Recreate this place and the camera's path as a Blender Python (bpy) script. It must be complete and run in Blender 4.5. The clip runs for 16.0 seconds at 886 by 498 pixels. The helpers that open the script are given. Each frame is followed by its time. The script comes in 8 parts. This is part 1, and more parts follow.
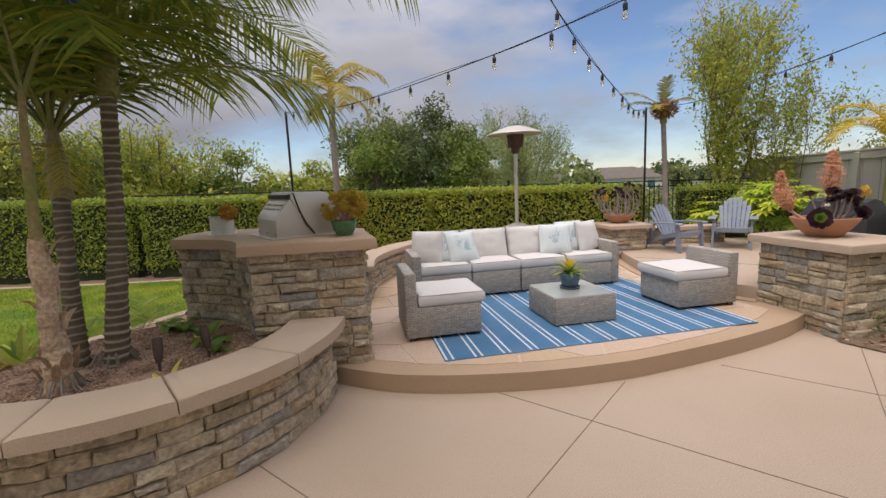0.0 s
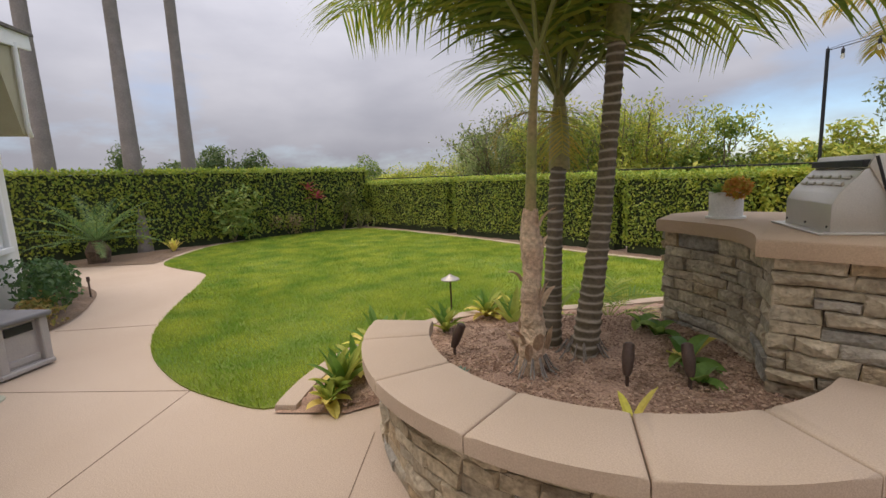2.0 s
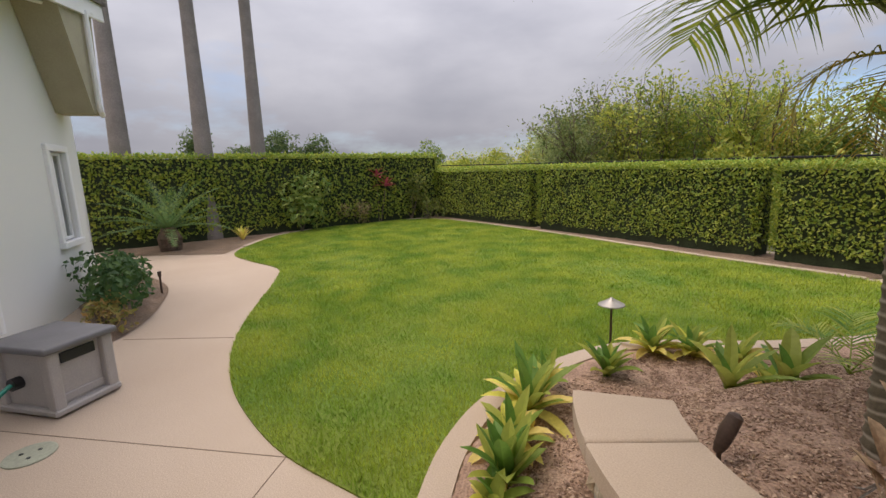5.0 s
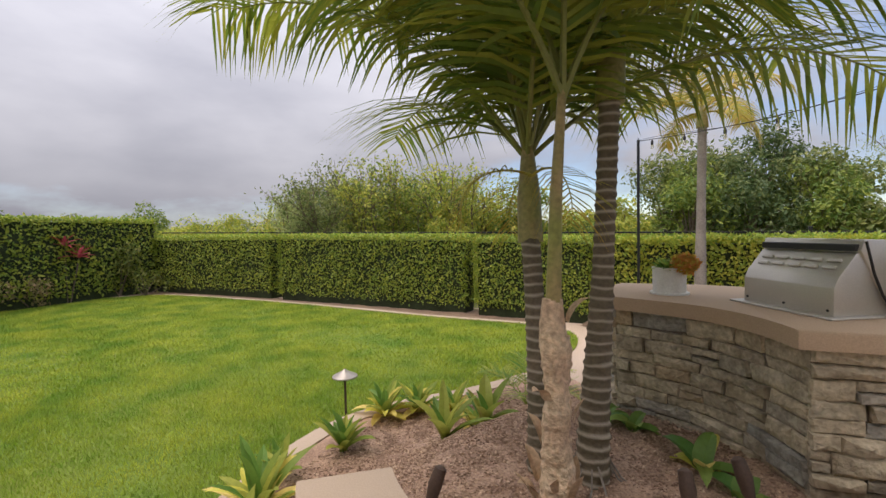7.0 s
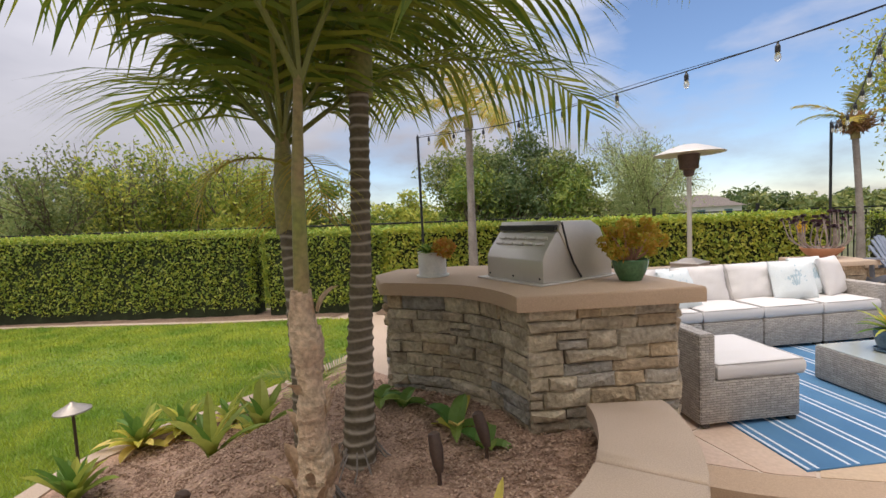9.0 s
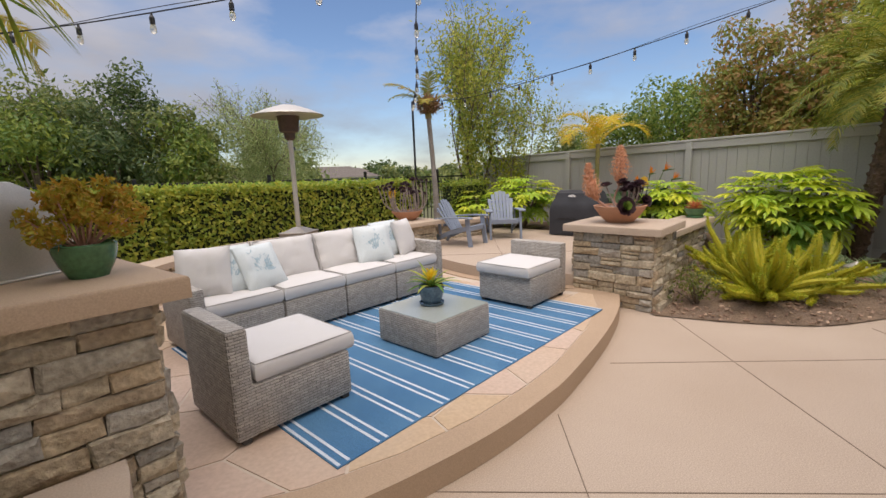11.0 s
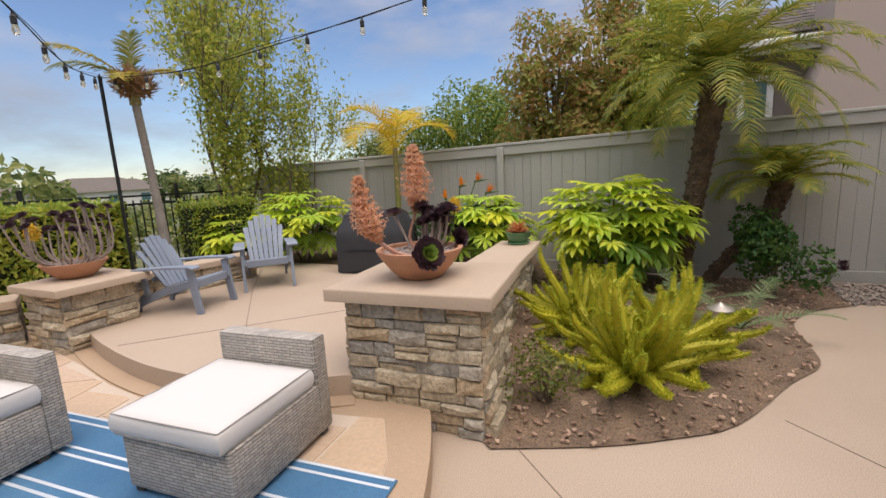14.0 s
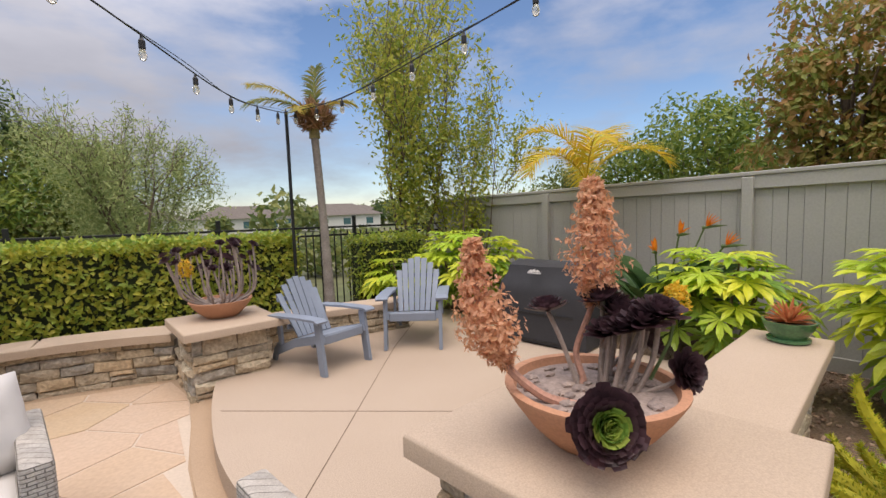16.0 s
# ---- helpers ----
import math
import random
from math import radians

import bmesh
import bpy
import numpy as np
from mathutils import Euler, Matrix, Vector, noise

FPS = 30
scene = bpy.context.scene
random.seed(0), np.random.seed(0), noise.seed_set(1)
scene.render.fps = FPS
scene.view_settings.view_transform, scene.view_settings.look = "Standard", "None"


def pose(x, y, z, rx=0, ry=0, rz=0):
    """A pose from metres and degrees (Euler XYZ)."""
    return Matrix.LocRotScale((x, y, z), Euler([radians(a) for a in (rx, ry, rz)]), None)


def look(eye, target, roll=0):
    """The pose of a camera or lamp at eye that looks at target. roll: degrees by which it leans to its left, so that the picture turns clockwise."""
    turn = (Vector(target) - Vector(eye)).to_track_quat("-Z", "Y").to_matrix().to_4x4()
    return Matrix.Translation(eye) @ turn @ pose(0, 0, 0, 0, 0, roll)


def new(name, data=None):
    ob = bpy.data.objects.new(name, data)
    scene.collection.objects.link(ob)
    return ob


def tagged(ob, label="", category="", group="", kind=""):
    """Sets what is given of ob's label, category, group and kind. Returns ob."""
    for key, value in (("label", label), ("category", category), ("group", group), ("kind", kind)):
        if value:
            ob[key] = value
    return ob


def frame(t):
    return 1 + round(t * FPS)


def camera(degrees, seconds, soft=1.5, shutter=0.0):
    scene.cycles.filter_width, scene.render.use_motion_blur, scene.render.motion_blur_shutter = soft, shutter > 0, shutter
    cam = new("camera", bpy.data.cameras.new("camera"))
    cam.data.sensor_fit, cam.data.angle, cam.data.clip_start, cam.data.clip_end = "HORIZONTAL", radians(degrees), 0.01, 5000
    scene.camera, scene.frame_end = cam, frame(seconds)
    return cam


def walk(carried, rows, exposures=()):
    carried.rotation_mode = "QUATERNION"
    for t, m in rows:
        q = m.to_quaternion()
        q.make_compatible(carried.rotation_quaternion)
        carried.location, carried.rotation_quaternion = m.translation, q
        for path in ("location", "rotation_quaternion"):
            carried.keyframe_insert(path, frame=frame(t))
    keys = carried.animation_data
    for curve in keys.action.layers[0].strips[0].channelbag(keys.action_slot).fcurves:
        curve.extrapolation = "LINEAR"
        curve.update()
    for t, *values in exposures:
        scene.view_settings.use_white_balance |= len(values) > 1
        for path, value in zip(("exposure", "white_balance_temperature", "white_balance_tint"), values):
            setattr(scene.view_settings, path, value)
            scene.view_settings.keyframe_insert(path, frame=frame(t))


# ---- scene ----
cam = camera(89.8, 16.0)
PATH = [
    (0, (0.389, 0.199, 1.582), (0.616, 2.165, 1.292), -2.5),
    (0.5, (0.394, 0.37, 1.557), (-0.132, 2.282, 1.294), -3.0),
    (1, (0.277, 0.635, 1.555), (-0.646, 2.389, 1.289), -2.4),
    (1.5, (0.109, 0.923, 1.556), (-1.066, 2.514, 1.261), -2.6),
    (2, (-0.14, 1.099, 1.537), (-1.64, 2.387, 1.237), -2.7),
    (2.5, (-0.483, 1.131, 1.499), (-2.173, 2.16, 1.208), -3.0),
    (3, (-0.776, 1.156, 1.467), (-2.542, 2.06, 1.21), -3.2),
    (3.2, (-0.929, 1.195, 1.503), (-2.714, 2.052, 1.224), -3.5),
    (5.3, (-1.544, 1.183, 1.598), (-3.116, 2.374, 1.268), -2.0),
    (5.5, (-1.528, 1.194, 1.604), (-3.056, 2.447, 1.297), -2.0),
    (6, (-1.478, 1.234, 1.609), (-2.816, 2.698, 1.35), -2.1),
    (6.5, (-1.433, 1.251, 1.616), (-2.498, 2.929, 1.398), -1.8),
    (7, (-1.412, 1.254, 1.658), (-2.219, 3.082, 1.574), -1.2),
    (7.5, (-1.393, 1.27, 1.694), (-1.929, 3.196, 1.73), -1.6),
    (8, (-1.346, 1.297, 1.657), (-1.656, 3.273, 1.651), -2.2),
    (8.2, (-1.337, 1.303, 1.648), (-1.576, 3.288, 1.587), -2.4),
    (10.3, (-0.524, 1.565, 1.556), (0.304, 3.369, 1.307), -3.2),
    (10.5, (-0.399, 1.644, 1.539), (0.617, 3.342, 1.247), -2.9),
    (11, (-0.115, 1.824, 1.535), (1.206, 3.287, 1.192), -2.3),
    (11.5, (0.271, 1.995, 1.498), (1.761, 3.291, 1.181), -2.3),
    (12, (0.599, 2.176, 1.535), (2.36, 3.087, 1.271), -1.7),
    (12.5, (0.907, 2.359, 1.59), (2.863, 2.683, 1.331), 0.1),
    (13, (1.377, 2.463, 1.553), (3.337, 2.735, 1.262), -0.6),
    (13.5, (1.807, 2.64, 1.55), (3.686, 3.222, 1.193), -2.5),
    (14, (2.213, 2.836, 1.567), (3.995, 3.675, 1.222), -3.0),
    (14.5, (2.628, 2.928, 1.531), (4.25, 4.065, 1.258), -1.9),
    (15, (2.96, 3.072, 1.543), (4.503, 4.316, 1.282), -1.5),
    (15.5, (3.222, 3.318, 1.573), (4.709, 4.63, 1.312), -1.5),
    (16, (3.485, 3.433, 1.657), (4.768, 4.957, 1.477), -1.9),
]
BALANCE = [(t, stops, 6450, 15) for t, stops in ((0, 0.22), (1.5, 0.42), (2.5, 0.54), (3.2, 0.53), (5.3, 0.46), (7, 0.56), (8.2, 0.58), (10.3, 0.46), (11.5, 0.21), (13, 0.32), (16, 0.38))]
walk(cam, [(t, look(eye, target, roll)) for t, eye, target, roll in PATH], BALANCE)

# ---- sky and sun ----
SUN_EL, SUN_AZ = 72.0, 215.0      # degrees; azimuth measured from +y towards +x
world = bpy.data.worlds.new("world")
scene.world = world
world.use_nodes = True
wn, wl = world.node_tree.nodes, world.node_tree.links
wn.clear()
w_out = wn.new("ShaderNodeOutputWorld")
w_bg = wn.new("ShaderNodeBackground")
w_sky = wn.new("ShaderNodeTexSky")
w_sky.sky_type = "NISHITA"
w_sky.sun_disc = False
w_sky.sun_elevation, w_sky.sun_rotation = radians(SUN_EL), radians(SUN_AZ)
w_sky.air_density, w_sky.dust_density, w_sky.ozone_density = 1.0, 0.25, 4.0
w_co = wn.new("ShaderNodeTexCoord")
w_map = wn.new("ShaderNodeMapping")
w_map.inputs["Scale"].default_value = (1.0, 1.0, 2.6)
w_map.inputs["Location"].default_value = (0.35, 0.2, 0.0)
w_n1 = wn.new("ShaderNodeTexNoise")
w_n1.inputs["Scale"].default_value, w_n1.inputs["Detail"].default_value = 1.7, 7.0
w_n1.inputs["Roughness"].default_value = 0.55
w_sep = wn.new("ShaderNodeSeparateXYZ")
w_bias = wn.new("ShaderNodeMath")          # the cloud bank thickens towards -x
w_bias.operation = "MULTIPLY_ADD"
w_bias.inputs[1].default_value = -0.13
w_sum = wn.new("ShaderNodeMath")
w_sum.operation = "ADD"
w_ramp = wn.new("ShaderNodeValToRGB")
w_ramp.color_ramp.elements[0].position, w_ramp.color_ramp.elements[1].position = 0.39, 0.585
w_n2 = wn.new("ShaderNodeTexNoise")
w_n2.inputs["Scale"].default_value, w_n2.inputs["Detail"].default_value = 2.3, 6.0
w_cl = wn.new("ShaderNodeValToRGB")
w_cl.color_ramp.elements[0].position, w_cl.color_ramp.elements[1].position = 0.32, 0.7
w_cl.color_ramp.elements[0].color = (3.8, 3.9, 4.35, 1)
w_cl.color_ramp.elements[1].color = (6.0, 6.05, 6.4, 1)
w_mix = wn.new("ShaderNodeMix")
w_mix.data_type = "RGBA"
wl.new(w_co.outputs["Generated"], w_map.inputs["Vector"])
wl.new(w_map.outputs["Vector"], w_n1.inputs["Vector"])
wl.new(w_map.outputs["Vector"], w_n2.inputs["Vector"])
wl.new(w_co.outputs["Generated"], w_sep.inputs["Vector"])
wl.new(w_sep.outputs["X"], w_bias.inputs[0])
wl.new(w_n1.outputs["Fac"], w_bias.inputs[2])
w_up = wn.new("ShaderNodeMath")            # and higher up in the sky
w_up.operation = "MULTIPLY_ADD"
w_up.inputs[1].default_value = 0.42
wl.new(w_sep.outputs["Z"], w_up.inputs[0])
wl.new(w_bias.outputs["Value"], w_up.inputs[2])
w_low = wn.new("ShaderNodeMath")
w_low.operation = "SUBTRACT"
w_low.inputs[1].default_value = 0.035
wl.new(w_up.outputs["Value"], w_low.inputs[0])
wl.new(w_low.outputs["Value"], w_ramp.inputs["Fac"])
w_dome = wn.new("ShaderNodeMath")          # an overcast sky is brightest overhead
w_dome.operation, w_dome.use_clamp = "MULTIPLY_ADD", False
w_dome.inputs[1].default_value, w_dome.inputs[2].default_value = 1.9, 0.46
wl.new(w_sep.outputs["Z"], w_dome.inputs[0])
w_cs = wn.new("ShaderNodeVectorMath")
w_cs.operation = "SCALE"
wl.new(w_cl.outputs["Color"], w_cs.inputs[0])
wl.new(w_dome.outputs["Value"], w_cs.inputs["Scale"])
wl.new(w_n2.outputs["Fac"], w_cl.inputs["Fac"])
wl.new(w_ramp.outputs["Color"], w_mix.inputs["Factor"])
w_sc = wn.new("ShaderNodeVectorMath")
w_sc.operation = "SCALE"
w_sc.inputs["Scale"].default_value = 1.15
wl.new(w_sky.outputs["Color"], w_sc.inputs[0])
wl.new(w_sc.outputs["Vector"], w_mix.inputs[6])
wl.new(w_cs.outputs["Vector"], w_mix.inputs[7])
wl.new(w_mix.outputs[2], w_bg.inputs["Color"])
w_bg.inputs["Strength"].default_value = 0.095
wl.new(w_bg.outputs["Background"], w_out.inputs["Surface"])

sun = new("sun", bpy.data.lights.new("sun", "SUN"))
sun.data.energy, sun.data.angle, sun.data.color = 2.0, radians(50), (1.0, 0.88, 0.72)
az, el = radians(SUN_AZ), radians(SUN_EL)
sun.matrix_world = look((0, 0, 20), Vector((0, 0, 20)) - Vector((math.sin(az) * math.cos(el), math.cos(az) * math.cos(el), math.sin(el))))

# ---- materials ----
def pbr(name, color, rough=0.8, vary=0.25, scale=4.0, fine=60.0, bump=0.2, dist=0.004, metal=0.0, tone=None, per=None, spread=0.0, hue=0.0, spec=0.5):
    """Principled surface: base colour with coarse stains and fine grain, relief from the grain.
    per: 'object' or 'island' gives each piece its own shade; tone: a second colour reached by some pieces or stains."""
    m = bpy.data.materials.new(name)
    m.use_nodes = True
    n, l = m.node_tree.nodes, m.node_tree.links
    b = n["Principled BSDF"]
    b.inputs["Metallic"].default_value = metal
    b.inputs["Specular IOR Level"].default_value = spec
    co = n.new("ShaderNodeTexCoord")
    big = n.new("ShaderNodeTexNoise")
    big.inputs["Scale"].default_value, big.inputs["Detail"].default_value = scale, 5.0
    small = n.new("ShaderNodeTexNoise")
    small.inputs["Scale"].default_value, small.inputs["Detail"].default_value = fine, 3.0
    geo = n.new("ShaderNodeNewGeometry")
    for t in (big, small):
        l.new(geo.outputs["Position"], t.inputs["Vector"])
    tone = tone or tuple(c * 0.6 for c in color)
    mix = n.new("ShaderNodeMix")
    mix.data_type = "RGBA"
    mix.inputs[6].default_value, mix.inputs[7].default_value = (*color, 1), (*tone, 1)
    fac = big.outputs["Fac"]
    ramp = n.new("ShaderNodeMapRange")
    ramp.inputs["From Min"].default_value, ramp.inputs["From Max"].default_value = 0.35, 0.7
    ramp.inputs["To Max"].default_value = min(1.0, vary * 2)
    l.new(fac, ramp.inputs["Value"])
    out_fac = ramp.outputs["Result"]
    if per:
        src = (n.new("ShaderNodeObjectInfo") if per == "object" else geo).outputs["Random" if per == "object" else "Random Per Island"]
        add = n.new("ShaderNodeMath")
        add.operation, add.use_clamp = "MULTIPLY_ADD", True
        add.inputs[1].default_value = spread
        l.new(src, add.inputs[0])
        l.new(out_fac, add.inputs[2])
        out_fac = add.outputs["Value"]
    l.new(out_fac, mix.inputs["Factor"])
    hsv = n.new("ShaderNodeHueSaturation")
    gr = n.new("ShaderNodeMapRange")
    gr.inputs["From Min"].default_value, gr.inputs["From Max"].default_value = 0.3, 0.7
    gr.inputs["To Min"].default_value, gr.inputs["To Max"].default_value = 1 - vary * 0.6, 1 + vary * 0.5
    l.new(small.outputs["Fac"], gr.inputs["Value"])
    l.new(gr.outputs["Result"], hsv.inputs["Value"])
    if per and hue:
        hm = n.new("ShaderNodeMapRange")
        hm.inputs["To Min"].default_value, hm.inputs["To Max"].default_value = 0.5 - hue, 0.5 + hue
        l.new(src, hm.inputs["Value"])
        l.new(hm.outputs["Result"], hsv.inputs["Hue"])
    l.new(mix.outputs[2], hsv.inputs["Color"])
    l.new(hsv.outputs["Color"], b.inputs["Base Color"])
    rr = n.new("ShaderNodeMapRange")
    rr.inputs["To Min"].default_value, rr.inputs["To Max"].default_value = max(0.03, rough - 0.12), min(1, rough + 0.1)
    l.new(big.outputs["Fac"], rr.inputs["Value"])
    l.new(rr.outputs["Result"], b.inputs["Roughness"])
    if bump:
        bp = n.new("ShaderNodeBump")
        bp.inputs["Strength"].default_value, bp.inputs["Distance"].default_value = bump, dist
        l.new(small.outputs["Fac"], bp.inputs["Height"])
        l.new(bp.outputs["Normal"], b.inputs["Normal"])
    return m


def leafy(name, color, tone, rough=0.5, spread=1.0, hue=0.02, sheer=0.42, vary=0.15, scale=3.0):
    """A leaf: each leaf has its own shade, and some light comes through it."""
    color, tone = [tuple(min(0.8, c * 1.2) for c in q) for q in (color, tone)]
    m = pbr(name, color, rough, vary, scale, 40.0, 0.0, tone=tone, per="island", spread=spread, hue=hue, spec=0.35)
    n, l = m.node_tree.nodes, m.node_tree.links
    b = n["Principled BSDF"]
    tr = n.new("ShaderNodeBsdfTranslucent")
    l.new(b.inputs["Base Color"].links[0].from_socket, tr.inputs["Color"])
    mx = n.new("ShaderNodeMixShader")
    mx.inputs[0].default_value = sheer
    l.new(b.outputs[0], mx.inputs[1])
    l.new(tr.outputs[0], mx.inputs[2])
    l.new(mx.outputs[0], n["Material Output"].inputs["Surface"])
    return m


M_CONC = pbr("concrete_tan", (0.46, 0.365, 0.285), 0.85, 0.3, 0.6, 140, 0.25, 0.002, tone=(0.375, 0.285, 0.21))
M_CONC2 = pbr("concrete_edge", (0.43, 0.31, 0.21), 0.85, 0.2, 1.2, 150, 0.3, 0.003, tone=(0.36, 0.26, 0.175))
M_CAP = pbr("cap_concrete", (0.49, 0.385, 0.295), 0.85, 0.2, 1.6, 170, 0.45, 0.003, tone=(0.38, 0.29, 0.205))
M_CAPISL = pbr("island_cap", (0.48, 0.345, 0.235), 0.8, 0.18, 1.3, 150, 0.3, 0.003, tone=(0.42, 0.30, 0.2))
M_JOINT = pbr("joint", (0.22, 0.165, 0.12), 0.95, 0.2)
M_STONE = pbr("ledge_stone", (0.40, 0.335, 0.255), 0.9, 0.45, 9, 38, 1.0, 0.016)
def stone_colours(m):
    """Gives every stone its own colour out of tan, gold, brown and grey."""
    n, l = m.node_tree.nodes, m.node_tree.links
    b = n["Principled BSDF"]
    info = n.new("ShaderNodeObjectInfo")
    ramp = n.new("ShaderNodeValToRGB")
    ramp.color_ramp.interpolation = "CONSTANT"
    cols = ((0.0, (0.536, 0.45, 0.321)), (0.15, (0.443, 0.375, 0.274)), (0.29, (0.577, 0.50, 0.372)), (0.42, (0.422, 0.37, 0.288)), (0.50, (0.54, 0.42, 0.275)), (0.56, (0.494, 0.42, 0.312)),
            (0.70, (0.365, 0.345, 0.305)), (0.78, (0.556, 0.465, 0.335)), (0.88, (0.443, 0.345, 0.233)), (0.94, (0.453, 0.41, 0.344)))
    while len(ramp.color_ramp.elements) < len(cols):
        ramp.color_ramp.elements.new(0.5)
    for e, (p, c) in zip(ramp.color_ramp.elements, cols):
        e.position, e.color = p, (*c, 1)
    l.new(info.outputs["Random"], ramp.inputs["Fac"])
    mix = [x for x in n if x.bl_idname == "ShaderNodeMix"][0]
    dk = n.new("ShaderNodeMix")
    dk.data_type, dk.blend_type = "RGBA", "MULTIPLY"
    dk.inputs["Factor"].default_value = 1.0
    dk.inputs[7].default_value = (0.62, 0.60, 0.58, 1)
    l.new(ramp.outputs["Color"], mix.inputs[6])
    l.new(ramp.outputs["Color"], dk.inputs[6])
    l.new(dk.outputs[2], mix.inputs[7])


M_MORTAR = pbr("mortar", (0.17, 0.135, 0.105), 0.95, 0.3, 6, 50, 0.5, 0.006)
stone_colours(M_STONE)
M_FLAG = pbr("flagstone", (0.54, 0.43, 0.34), 0.8, 0.14, 2.0, 40, 0.2, 0.003, tone=(0.50, 0.345, 0.23), per="object", spread=0.8, hue=0.012)
M_GROUT = pbr("grout", (0.57, 0.475, 0.385), 0.9, 0.1)
M_SOIL = pbr("mulch", (0.42, 0.28, 0.20), 0.95, 0.6, 5, 70, 1.0, 0.012, tone=(0.27, 0.17, 0.12))
M_SOIL2 = pbr("bed_soil", (0.19, 0.13, 0.09), 0.95, 0.6, 3, 60, 1.0, 0.03, tone=(0.26, 0.18, 0.12))
M_GRASSBASE = pbr("lawn", (0.09, 0.165, 0.012), 0.9, 0.4, 0.8, 45, 0.6, 0.02, tone=(0.20, 0.23, 0.03))
M_GROUND = pbr("hillside", (0.13, 0.13, 0.06), 0.95, 0.5, 0.08, 2, 0.5, 0.1, tone=(0.07, 0.10, 0.03))
M_STUCCO = pbr("stucco_pale", (0.78, 0.775, 0.73), 0.9, 0.06, 0.8, 160, 0.5, 0.004, tone=(0.71, 0.705, 0.66))
M_STUCCOG = pbr("stucco_greige", (0.76, 0.75, 0.69), 0.9, 0.06, 0.8, 160, 0.5, 0.004, tone=(0.70, 0.69, 0.63))
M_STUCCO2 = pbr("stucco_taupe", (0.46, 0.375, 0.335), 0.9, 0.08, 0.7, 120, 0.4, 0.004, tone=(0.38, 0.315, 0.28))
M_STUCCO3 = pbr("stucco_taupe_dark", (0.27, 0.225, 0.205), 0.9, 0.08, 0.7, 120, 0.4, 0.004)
M_TRIM = pbr("white_paint", (0.86, 0.855, 0.84), 0.5, 0.05, 2, 60, 0.1)
M_FENCE = pbr("fence_paint", (0.43, 0.425, 0.405), 0.75, 0.12, 1.1, 50, 0.3, 0.004, tone=(0.38, 0.375, 0.355), per="object", spread=0.25)
M_SHINGLE = pbr("roof_shingle", (0.20, 0.17, 0.145), 0.95, 0.4, 9, 40, 0.8, 0.01, tone=(0.11, 0.095, 0.085), per="island", spread=0.6)
M_WICKER = pbr("wicker_grey", (0.46, 0.44, 0.415), 0.65, 0.35, 25, 170, 0.3, 0.003, tone=(0.33, 0.305, 0.28), per="island", spread=0.4)
M_WICKDARK = pbr("wicker_gap", (0.07, 0.065, 0.06), 0.9, 0.2)
M_CUSHION = pbr("cushion_offwhite", (0.64, 0.62, 0.61), 0.9, 0.06, 6, 300, 0.25, 0.002, tone=(0.58, 0.565, 0.55))
M_PIPING = pbr("piping_grey", (0.35, 0.33, 0.31), 0.8, 0.1)
M_RUG = pbr("rug_blue", (0.05, 0.15, 0.29), 0.95, 0.4, 3, 240, 0.5, 0.004, tone=(0.085, 0.21, 0.36))
M_RUGW = pbr("rug_white", (0.62, 0.68, 0.75), 0.95, 0.25, 3, 240, 0.4, 0.003)
M_STEEL = pbr("stainless_steel", (0.64, 0.605, 0.55), 0.48, 0.12, 2, 200, 0.08, 0.001, metal=0.65)
M_STEEL2 = pbr("weathered_steel", (0.42, 0.38, 0.34), 0.45, 0.2, 3, 150, 0.1, 0.001, metal=0.7)
M_BLACK = pbr("black_plastic", (0.02, 0.02, 0.022), 0.5, 0.2)
M_COVER = pbr("charcoal_cover", (0.035, 0.036, 0.042), 0.7, 0.25, 4, 90, 0.3, 0.004)
M_IRON = pbr("black_iron", (0.03, 0.032, 0.035), 0.45, 0.2, metal=0.4)
M_BRONZE = pbr("bronze_fixture", (0.09, 0.055, 0.04), 0.6, 0.3, 15, 90, 0.3, 0.003)
M_CHAIR = pbr("grey_resin", (0.235, 0.275, 0.35), 0.55, 0.12, 5, 90, 0.12, 0.002)
M_TERRA = pbr("terracotta", (0.50, 0.255, 0.15), 0.85, 0.2, 8, 90, 0.2, 0.003, tone=(0.40, 0.21, 0.13))
M_BARK = pbr("bark", (0.20, 0.15, 0.11), 0.95, 0.4, 10, 50, 0.8, 0.015, tone=(0.10, 0.08, 0.06))
M_PALMGREY = pbr("palm_trunk_grey", (0.30, 0.27, 0.24), 0.9, 0.35, 6, 60, 0.6, 0.01, tone=(0.18, 0.155, 0.135))


# ---- building helpers ----
def part(name, bm, material, parent=None, label=""):
    me = bpy.data.meshes.new(name)
    bm.normal_update()
    bm.to_mesh(me)
    bm.free()
    me.materials.append(material)
    ob = new(name, me)
    if parent is not None:
        ob.parent = parent
    if label:
        ob["label"] = label
    return ob


def raw_part(name, verts, faces, material, parent=None, label="", smooth=False):
    me = bpy.data.meshes.new(name)
    me.from_pydata(verts, [], faces)
    me.materials.append(material)
    if smooth:
        me.shade_smooth()
    ob = new(name, me)
    if parent is not None:
        ob.parent = parent
    if label:
        ob["label"] = label
    return ob


def thing(name, label, category, m=None, group="", kind=""):
    ob = new(name)
    ob.empty_display_size = 0.1
    if m is not None:
        ob.matrix_basis = m
    return tagged(ob, label, category, group, kind)


def soften(ob, angle=35):
    ob.data.shade_smooth()
    ob.data.set_sharp_from_angle(angle=radians(angle))
    return ob


